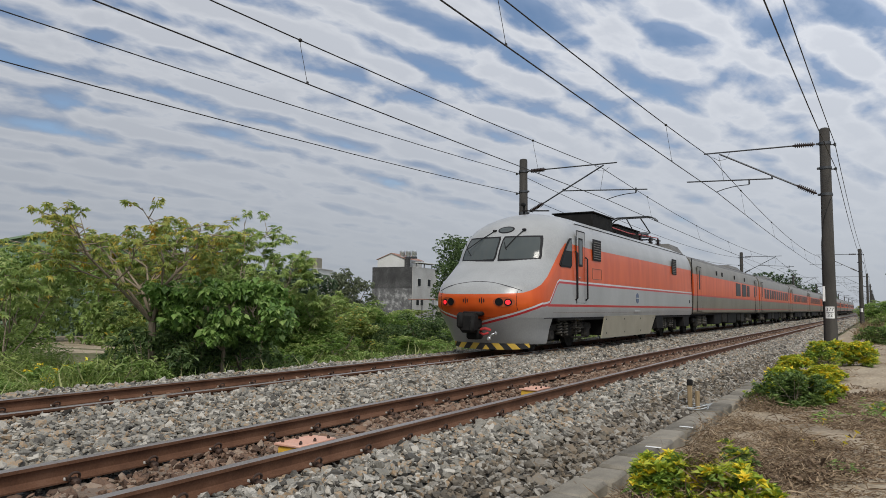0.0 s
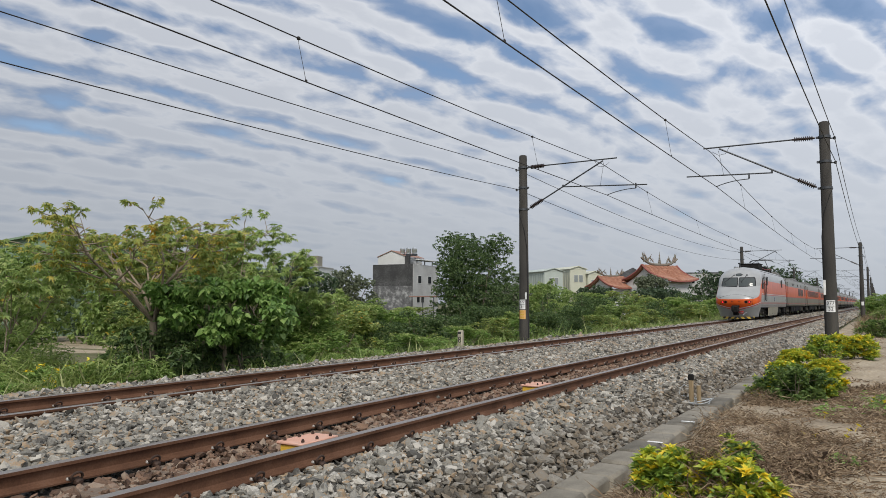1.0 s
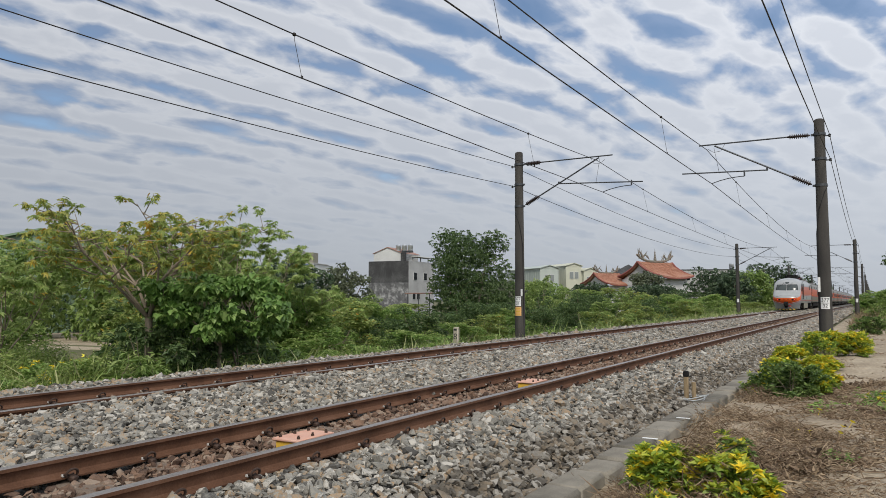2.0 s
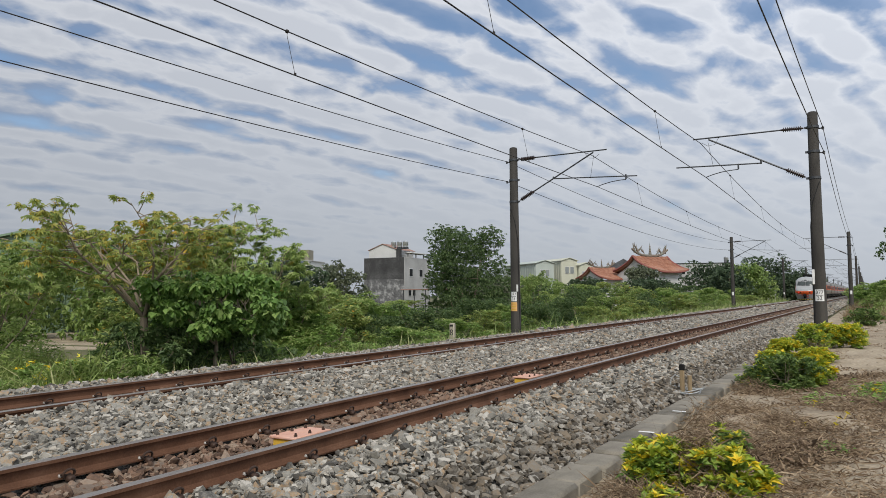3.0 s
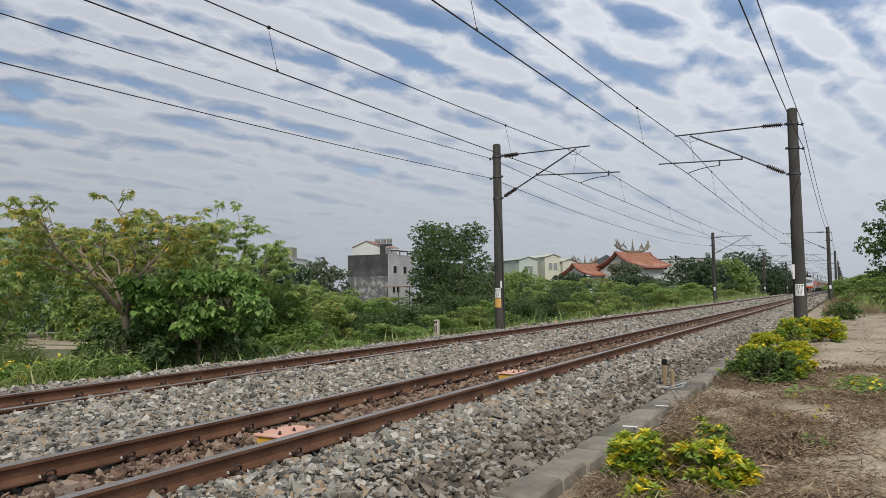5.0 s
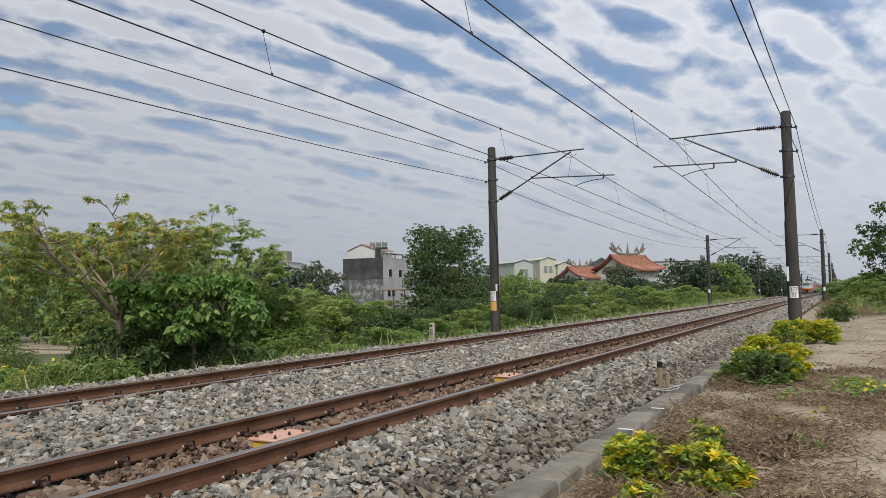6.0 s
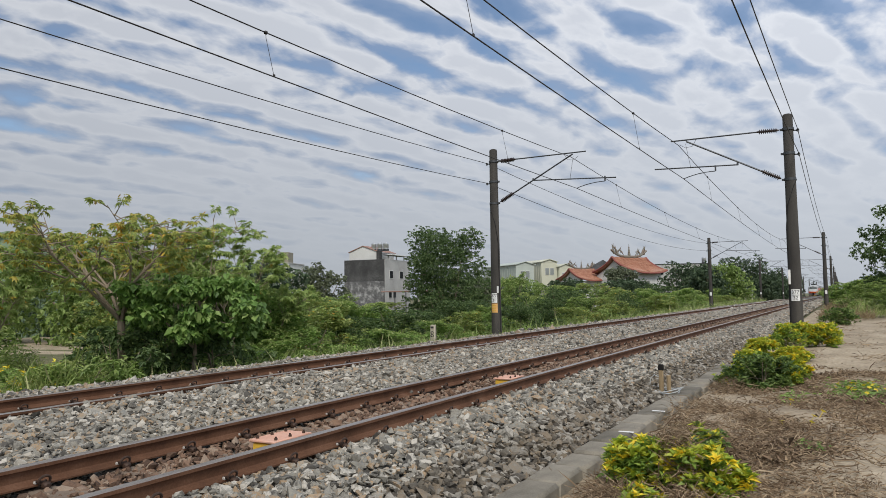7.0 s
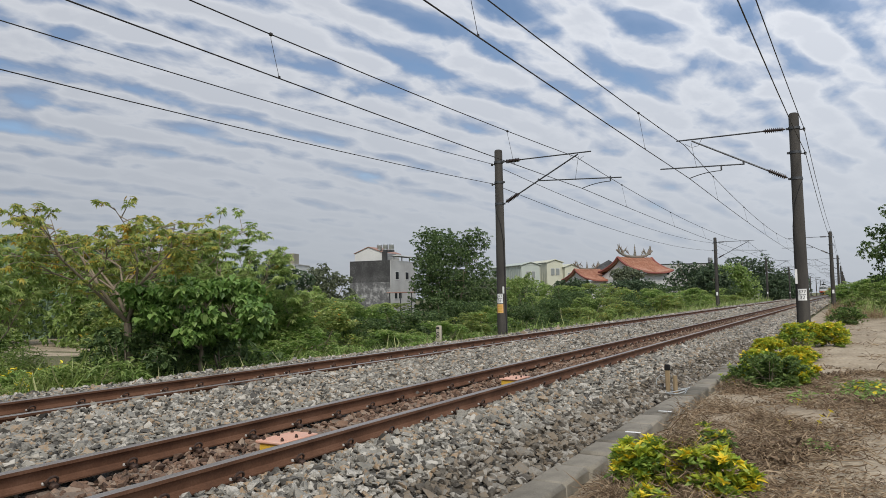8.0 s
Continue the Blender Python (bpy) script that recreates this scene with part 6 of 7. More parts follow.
def make_bushes_right():
    rows = (((-1.54, 6.50, -0.55), 0.44, 0.33, 2600, 0.07, 31, 80), ((-1.06, 6.40, -0.55), 0.39, 0.32, 2200, 0.07, 36, 86), ((-1.45, 5.85, -0.55), 0.16, 0.17, 380, 0.065, 46, 18), ((-1.27, 7.75, -0.55), 0.34, 0.22, 600, 0.065, 37, 12),
            ((-1.26, 13.8, -0.55), 0.68, 0.50, 4600, 0.075, 32, 0), ((-0.90, 14.5, -0.55), 0.52, 0.36, 2000, 0.075, 38, 150), ((-1.72, 14.0, -0.55), 0.40, 0.34, 1500, 0.07, 39, 8), ((-1.55, 14.8, -0.55), 0.62, 0.28, 700, 0.09, 45, 30),
            ((-1.75, 20.0, -0.55), 0.52, 0.50, 2800, 0.075, 33, 300), ((-1.35, 22.4, -0.55), 0.82, 0.5, 2900, 0.08, 40, 40), ((-1.10, 19.4, -0.55), 0.34, 0.36, 1500, 0.075, 42, 220),
            ((-0.70, 25.2, -0.53), 0.68, 0.62, 2900, 0.085, 34, 260), ((-0.52, 29.0, -0.5), 0.5, 0.5, 1800, 0.09, 43, 60), ((-0.15, 42.0, -0.5), 0.85, 0.85, 3000, 0.12, 35, 0))
    for i, (base, h, sp, n, leaf, seed, fl) in enumerate(rows):
        ex = (("lime_leaf", LIME, int(fl * 3.4), leaf, "lime young leaves", 6), ("young_leaf", FLOWER, int(fl * 1.0), leaf, "golden young leaves at the tips", 6)) if fl else ()
        plant("bush", "low green bush tipped with golden yellow young leaves" if fl else "dark green leafy bush on dry soil", "bush", "bushes along the bank", base, h, sp, 44, n, leaf, BUSH if fl > 13 else G_BUSH, seed, 0.10, 0.27, 0.014, (-0.6, 0.9), 0.46, 6, ex, 18, 0.4)
    rng = np.random.default_rng(8)
    # creepers with yellow flowers on the soil, and a thick litter of dry stalks
    n = 900
    a = rng.normal(0, 1, (n, 2))
    p = np.stack([0.24 + a[:, 0] * 0.26, 13.7 + a[:, 1] * 0.6, np.zeros(n)], 1)
    p = np.concatenate([p, np.stack([-0.75 + rng.normal(0, 0.12, 110), 12.5 + rng.normal(0, 0.3, 110), np.zeros(110)], 1), np.stack([-0.38 + rng.normal(0, 0.07, 120), 8.6 + rng.normal(0, 0.12, 120), np.zeros(120)], 1)])
    p[:, 2] = ground_z(p[:, 0], p[:, 1]) + rng.uniform(0.0, 0.07, len(p))
    v, f = leaves(rng, p, 0.075, (-0.4, 0.5), 0.5, 1)
    tagged(new("creeper", raw_mesh("creeper", v, f, G_BRIGHT)), "low green creeper spreading over the soil", "creeper", kind="stuff")
    pet = Shape()
    for i in range(6):
        a = i / 6 * 2 * math.pi
        c, s = math.cos(a), math.sin(a)
        pet.add([(0, 0, 0), (0.018 * c - 0.010 * s, 0.018 * s + 0.010 * c, 0.012), (0.034 * c, 0.034 * s, 0.010), (0.018 * c + 0.010 * s, 0.018 * s - 0.010 * c, 0.012)], [(0, 3, 2, 1)])
    pet.tube([(0, 0, 0), (0.004, 0, -0.05), (0, 0.004, -0.09)], 0.002, 4)
    fm = pet.mesh("flower", FLOWER)
    for k in range(26):
        x, y = (rng.normal(0.2, 0.26), rng.normal(13.6, 0.5)) if k < 20 else (rng.uniform(-1.0, -0.2), rng.uniform(8.5, 12))
        o = new("flower", fm)
        o.matrix_basis = pose(x, y, float(ground_z(np.array(x), np.array(y))) + 0.075, rng.uniform(-40, 40), rng.uniform(-40, 40), rng.uniform(0, 360)) @ Matrix.Scale(1.25, 4)
        tagged(o, "small yellow creeper flower over the soil", "flower", "creeper flowers")

    def litter(name, n, xr, yr, ln, mat, label, thick=0.05, keep=0.5):
        x, y = rng.uniform(*xr, n), rng.uniform(*yr, n)
        m = np.sin(2.1 * x + 1.3 * np.sin(1.1 * y) + 0.7) * np.sin(1.25 * y + 0.8 * x) + 0.35 * np.sin(5 * x + 3 * y) + rng.normal(0, 0.25, n)
        ok = (m > keep - 0.5) & (x > -2.05)
        x, y = x[ok], y[ok]
        k = len(x)
        s = ln * rng.lognormal(0, 0.4, k)
        z = ground_z(x, y) + rng.uniform(0.002, thick, k)
        rot = turned(rng.uniform(0, 2 * np.pi, k), rng.normal(0.0, 0.35, k), rng.normal(0, 1.0, k))
        v, f = strew(BLADE, LEAF_F, np.stack([x, y, z], 1), rot, np.stack([s * 0.06 + 0.004, s, s * 0.8], 1), np.zeros(k, int))
        tagged(new(name, raw_mesh(name, v, f, mat)), label, "straw", kind="stuff")

    litter("dry_litter", 60000, (-2.0, 1.8), (5.6, 17.0), 0.085, STRAW, "matted dry stalks and leaves on the soil", 0.04, 0.44)
    # long dead runners lying in tangles
    runners = Shape()
    for k in range(1500):
        x, y = rng.uniform(-1.95, 1.6), rng.uniform(6.0, 16.5)
        if math.sin(1.7 * x + 1.9 * math.sin(0.8 * y) + 2.0) * math.sin(1.6 * y - 0.9 * x) + rng.normal(0, 0.25) < 0.05:
            continue
        a = rng.uniform(0, 2 * math.pi)
        pts = []
        for _ in range(7):
            pts.append((max(x, -2.08), y, float(ground_z(np.array(x), np.array(y))) + rng.uniform(0.005, 0.085)))
            a += rng.normal(0, 0.55)
            x, y = x + 0.085 * math.cos(a), y + 0.085 * math.sin(a)
        runners.tube(pts, rng.uniform(0.003, 0.007), 4)
    tagged(new("dead_runners", runners.mesh("dead_runners", STRAW)), "tangled dead brown runners lying on the soil", "straw", kind="stuff")
    litter("dry_litter", 12000, (-2.0, 2.0), (16.0, 44.0), 0.14, STRAW, "thin dry stalks on the path", 0.04, 0.95)
    def dead_leaves(n, xr, yr, keep, thick):
        x, y = rng.uniform(*xr, n), rng.uniform(*yr, n)
        m = np.sin(1.7 * x + 1.9 * np.sin(0.8 * y) + 2.0) * np.sin(1.6 * y - 0.9 * x) + 0.4 * np.sin(4 * x - 2.6 * y) + rng.normal(0, 0.2, n)
        ok = (m > keep) & (x > -2.0)
        x, y, m = x[ok], y[ok], m[ok]
        k = len(x)
        s = 0.05 * rng.lognormal(0, 0.4, k)
        z = ground_z(x, y) + rng.uniform(0, 1, k) * thick * np.clip((m - keep) * 1.6, 0.1, 1)
        rot = turned(rng.uniform(0, 2 * np.pi, k), rng.normal(0, 0.5, k), rng.normal(0, 0.9, k))
        v, f = strew(BLADE, LEAF_F, np.stack([x, y, z], 1), rot, np.stack([s * rng.uniform(0.15, 0.6, k), s, s * 1.6], 1), np.zeros(k, int))
        tagged(new("dead_leaves", raw_mesh("dead_leaves", v, f, LITTER)), "curled brown dead leaves matted on the soil", "litter", kind="stuff")

    dead_leaves(70000, (-1.98, 1.9), (6.6, 18.0), 0.36, 0.10)
    # dry heap between the near bushes
    for (bx, by, r, h, k) in ((-1.27, 6.42, 0.19, 0.80, 2600), (-1.62, 5.85, 0.3, 0.16, 1500), (-1.15, 5.95, 0.3, 0.14, 1200), (-1.35, 8.2, 0.45, 0.30, 2600), (-1.75, 13.3, 0.35, 0.25, 900), (-1.8, 6.3, 0.25, 0.14, 700), (-1.75, 8.0, 0.3, 0.2, 900), (-1.7, 9.6, 0.35, 0.2, 900), (-1.75, 11.4, 0.4, 0.16, 700), (-0.95, 10.0, 0.5, 0.16, 1800), (-1.05, 21.0, 0.5, 0.4, 900)):
        x, y = np.maximum(rng.normal(bx, r * 0.5, k), -2.04), rng.normal(by, r * 0.6, k)
        dd = np.exp(-(((x - bx) / r) ** 2 + ((y - by) / r) ** 2))
        z = -0.53 + rng.uniform(0, 1, k) * h * dd
        rot = turned(rng.uniform(0, 2 * np.pi, k), rng.uniform(-0.8, 0.8, k), rng.normal(0, 1, k))
        s = 0.10 * rng.lognormal(0, 0.4, k)
        v, f = strew(BLADE, LEAF_F, np.stack([x, y, z], 1), rot, np.stack([s * 0.035 + 0.003, s, s], 1), np.zeros(k, int))
        tagged(new("dry_stalks", raw_mesh("dry_stalks", v, f, STRAW)), "heap of withered brown stalks among the bushes", "straw", kind="stuff")


make_bushes_right()


# ---------------------------------------------------------------- buildings beyond the thicket
CONC_DARK = material("blackened concrete", [(0.02, 0.02, 0.02), (0.045, 0.045, 0.045), (0.13, 0.13, 0.127)], 0.45, 0.9, 0, 0.3, 6, coarse=0.5)
CONC_GREY = material("grey cement render", [(0.28, 0.275, 0.26), (0.38, 0.375, 0.36), (0.46, 0.455, 0.44)], 0.5, 0.9, 0, 0.2, 6)
WALL_WHITE = material("off-white wall", [(0.50, 0.50, 0.48), (0.62, 0.62, 0.60)], 0.5, 0.85, 0, 0.1, 6)
WALL_YEL = material("pale yellow metal cladding", [(0.46, 0.46, 0.36), (0.53, 0.53, 0.42)], 0.5, 0.6, 0, 0.1, 6)
WALL_PALE = material("pale green-grey cladding", [(0.36, 0.40, 0.36), (0.44, 0.48, 0.43)], 0.5, 0.6, 0, 0.1, 6)
SHED_GREEN = material("green corrugated cladding", [(0.15, 0.22, 0.14), (0.21, 0.29, 0.19)], 0.5, 0.6, 0, 0.1, 6)
ROOF_RED = material("red-brown sheet roof", [(0.24, 0.13, 0.10), (0.34, 0.20, 0.15)], 0.6, 0.7, 0, 0.1, 6)
TILE_OR = material("orange glazed roof tiles", [(0.25, 0.105, 0.06), (0.33, 0.15, 0.09), (0.40, 0.215, 0.14)], 1.5, 0.5, 0, 0.2, 8)
TANK = material("stainless water tank", [(0.55, 0.56, 0.57), (0.68, 0.69, 0.70)], 2, 0.3, 0.8, 0, 6)
CARVED = material("painted ridge carvings", [(0.07, 0.11, 0.095), (0.20, 0.20, 0.165), (0.17, 0.12, 0.09), (0.28, 0.29, 0.26)], 1.6, 0.7, 0, 0.4, 8)
TRIM_RED = material("dark red trim", [(0.20, 0.06, 0.05), (0.27, 0.09, 0.07)], 2, 0.7, 0, 0, 6)


def house(name, label, category, m, size, mat, windows=(), parapet=0.3, roof_mat=None, glass=None):
    """A block with its foot at z = 0: front on -y, right side on +x. Windows: (side, along, up, width, height)."""
    w, d, h = size
    ob = thing(name, label, category, "", "", m)
    part("wall", Shape().box((w / 2, d / 2, h / 2), (w, d, h), 0.03), mat, ob)
    if parapet:
        part("roof", Shape().box((w / 2, d / 2, h + 0.08), (w + 0.3, d + 0.3, 0.22), 0.02), roof_mat or CONC_GREY, ob)
    for side, a, z, ww, hh in windows:
        c, s, o = ((a, -0.01, z), (ww, 0.14, hh), (0, -0.05, 0)) if side == "f" else ((w + 0.01, a, z), (0.14, ww, hh), (0.05, 0, 0))
        fr = part("window", Shape().box(c, (s[0] + 0.16 * (side == "f"), s[1] + 0.16 * (side != "f"), s[2] + 0.16), 0.01), WALL_WHITE, ob, "framed window")
        part("pane", Shape().box((c[0] + o[0], c[1] + o[1], c[2]), s, 0.01), glass or GLASS, fr)
    return ob


def gable_prism(x0, x1, y0, y1, z0, z1, over=0.4, th=0.18):
    """A pitched roof shell with its ridge along y."""
    xm = (x0 + x1) / 2
    prof = [(x0 - over, z0 - over * 0.3), (xm, z1), (x1 + over, z0 - over * 0.3), (x1 + over, z0 - over * 0.3 + th), (xm, z1 + th), (x0 - over, z0 - over * 0.3 + th)]
    return Shape().extrude(prof, y0 - over, y1 + over)


def gable_wall(x0, x1, y, th, z0, z1, z2):
    return Shape().extrude([(x0, z0), (x1, z0), (x1, z1), ((x0 + x1) / 2, z2), (x0, z1)], y, y + th)


def water_tank(x, y, z, s=1.0):
    ob = thing("water_tank", "round stainless steel water tank on a rooftop", "water tank", "rooftop tanks", "", pose(x, y, z))
    part("drum", Shape().disc_stack((0, 0, 0.3), (0, 0, 1), [(0, 0.5 * s), (0.05, 0.6 * s), (0.35, 0.6 * s), (0.38, 0.62 * s), (0.75, 0.6 * s), (0.8, 0.62 * s), (1.3 * s, 0.6 * s), (1.5 * s, 0.25 * s), (1.55 * s, 0.2 * s)], 16), TANK, ob)
    part("stand", Shape().box((0, 0, 0.15), (1.0 * s, 1.0 * s, 0.3), 0.03), STEEL, ob)
    return ob


def make_buildings():
    # three-storey block with a blackened flank and a rooftop cabin
    a = house("apartment_block", "weathered grey block with a blackened concrete flank and rooftop cabin", "building", pose(-73.2, 100.5, -1.2, 0, 0, 6), (7.6, 9.5, 8.9), CONC_DARK, (), 0)
    part("side_wall", Shape().box((7.63, 4.75, 4.45), (0.1, 9.6, 8.9), 0.02), CONC_GREY, a, "grey rendered side wall")
    part("lower_wall", Shape().box((3.8, -0.04, 2.65), (7.5, 0.08, 5.3), 0.02), material("patchy plaster", [(0.04, 0.04, 0.04), (0.13, 0.13, 0.13), (0.42, 0.42, 0.41)], 0.9, 0.9, 0, 0.2, 3), a, "patchy whitewashed plaster")
    for y, z, w, h in ((1.7, 3.05, 0.9, 0.95), (3.3, 3.05, 0.9, 0.95), (2.2, 6.4, 1.1, 1.2), (6.0, 6.4, 1.1, 1.2)):
        fr = part("window", Shape().box((7.68, y, z), (0.1, w + 0.2, h + 0.2), 0.01), WALL_WHITE if z > 5 else CONC_GREY, a, "framed window")
        part("pane", Shape().box((7.74, y, z), (0.06, w, h), 0.01), GLASS, fr)
    part("cabin_wall", gable_wall(0.7, 6.0, 0.5, 0.2, 8.9, 10.2, 11.2), WALL_WHITE, a, "white rooftop cabin wall")
    part("cabin_body", Shape().box((3.35, 3.9, 9.5), (5.1, 6.0, 1.3), 0.02), WALL_WHITE, a)
    part("cabin_roof", gable_prism(0.7, 6.0, 0.5, 7.0, 10.2, 11.2, 0.15, 0.10), ROOF_RED, a, "red-brown pitched sheet roof")
    part("chimney", Shape().box((6.35, 0.5, 9.6), (0.7, 0.7, 1.4), 0.03), CONC_DARK, a)
    part("roof_slab", Shape().box((7.3, 5.0, 9.7), (1.6, 7.0, 0.16), 0.02), WALL_WHITE, a, "pale projecting roof slab")
    for y in (2.0, 5.0, 8.0):
        part("slab_post", Shape().box((7.3, y, 9.25), (0.16, 0.16, 0.75), 0.02), CONC_GREY, a)
    for k in range(3):
        water_tank(-68.3 + k * 1.1, 102.2 + k * 0.12, 9.1, 0.75)
    rack = thing("lean_to_frame", "rusty lean-to roof on thin posts before the block", "shed", "", "", pose(-52.0, 82.0, -1.2))
    part("sheet", Shape().box((2.2, 1.2, 3.3), (7.6, 3.0, 0.12), 0.02), ROOF_RED, rack)
    for k in range(5):
        part("post", Shape().tube([(-1.3 + k * 1.7, 0, 0), (-1.3 + k * 1.7, 0, 3.3)], 0.06, 6), STEEL, rack)
    # pale house with a blue window band
    b = house("town_house", "pale flat-roofed house with blue windows and roof tanks", "building", pose(-104.6, 112.6, -1.2, 0, 0, 20), (7.5, 9.0, 9.8), WALL_WHITE, [("f", 1.2 + 1.6 * k, 8.4, 1.2, 1.1) for k in range(4)])
    part("stair_head", Shape().box((5.2, 3, 11.0), (3.2, 3, 2.4), 0.03), SKIRT, b)
    BLUE = material("faded blue panels", [(0.10, 0.15, 0.25), (0.15, 0.20, 0.31)], 0.6, 0.6, 0, 0.1, 6)
    for z in (9.35, 7.35):
        part("spandrel", Shape().box((3.3, -0.06, z), (6.4, 0.12, 0.7), 0.01), BLUE, b, "faded blue panel band")
    for k in range(3):
        water_tank(-103.0 + k * 1.3, 115.1, 8.6 + (1.5 if k == 2 else 0.3), 0.8)
    # yellow works buildings
    for x, y, w, d, h, mt, lab in ((-63.7, 152.0, 4.6, 17, 9.6, WALL_PALE, "pale grey-green metal works shed"), (-61.0, 160.8, 4.2, 13, 10.4, WALL_YEL, "pale yellow metal works building"), (-57.6, 163.5, 3.4, 6, 9.3, WALL_YEL, "small pale yellow works building with a gable")):
        o = house("works_building", lab, "building", pose(x, y, -1.2, 0, 0, 50), (w, d, h), mt, (("f", w * 0.35, h - 2.2, 0.9, 1.5), ("f", w * 0.35 + 1.3, h - 2.2, 0.9, 1.5)), 0, None, GLASS_PALE)
        part("roof", gable_prism(0, w, 0, d, h, h + 0.6, 0.3, 0.12), WALL_YEL if mt is WALL_YEL else WALL_PALE, o, "low pitched sheet roof")
        part("gable", gable_wall(0, w, -0.02, 0.2, h - 0.1, h, h + 0.6), mt, o)
        for k in range(int(d / 0.9)):
            part("rib", Shape().box((-0.03, 0.5 + 0.9 * k, h / 2), (0.06, 0.1, h), 0.01), mt, o)
        part("gutter", Shape().box((-0.12, d / 2, h - 0.1), (0.16, d, 0.14), 0.02), CONC_GREY, o)
    # green shed
    g = house("green_shed", "large green corrugated metal shed with a low gable", "shed", pose(-58.0, 27.0, -1.2, 0, 0, 27), (16.0, 36.0, 5.9), SHED_GREEN, (), 0)
    part("gable", gable_wall(0, 16, -0.05, 0.2, 5.85, 5.9, 7.3), SHED_GREEN, g)
    part("roof", gable_prism(0, 16, 0, 36, 5.9, 7.3, 0.4, 0.15), SHED_GREEN, g, "green sheet roof with a pale edge")
    for k in range(40):
        part("rib", Shape().box((0.2 + k * 0.4, -0.08, 2.95), (0.08, 0.06, 5.8), 0.01), SHED_GREEN, g)
    # long dark-roofed block with tanks
    house("flat_block", "long grey flat-roofed block behind the trees", "building", pose(-46.0, 204.0, -1.2, 0, 0, 20), (16.0, 10.0, 10.6), CONC_GREY, (("f", 3, 8.5, 1.4, 1.3), ("f", 8, 8.5, 1.4, 1.3), ("f", 12, 8.5, 1.4, 1.3)), 0.3, CONC_DARK)
    water_tank(-32.8, 211.4, 9.58, 1.0)
    wl = thing("block_wall", "low grey concrete yard wall", "wall", "", "structure", pose(-20.5, 158.0, -1.2))
    part("panel", Shape().box((1.5, 0, 1.5), (7.0, 0.3, 3.0), 0.03), CONC_GREY, wl)
    grey = house("small_house", "small grey house with a hipped roof behind the temple", "house", pose(-52.5, 168.0, -1.2, 0, 0, 10), (7.0, 7.0, 8.5), CONC_GREY, (("f", 3.5, 7.4, 1.2, 1.2),), 0)
    part("roof", Shape().add([(-0.4, -0.4, 8.5), (7.4, -0.4, 8.5), (7.4, 7.4, 8.5), (-0.4, 7.4, 8.5), (3.5, 3.5, 10.9)], [(0, 1, 4), (1, 2, 4), (2, 3, 4), (3, 0, 4), (3, 2, 1, 0)]), CONC_DARK, grey)


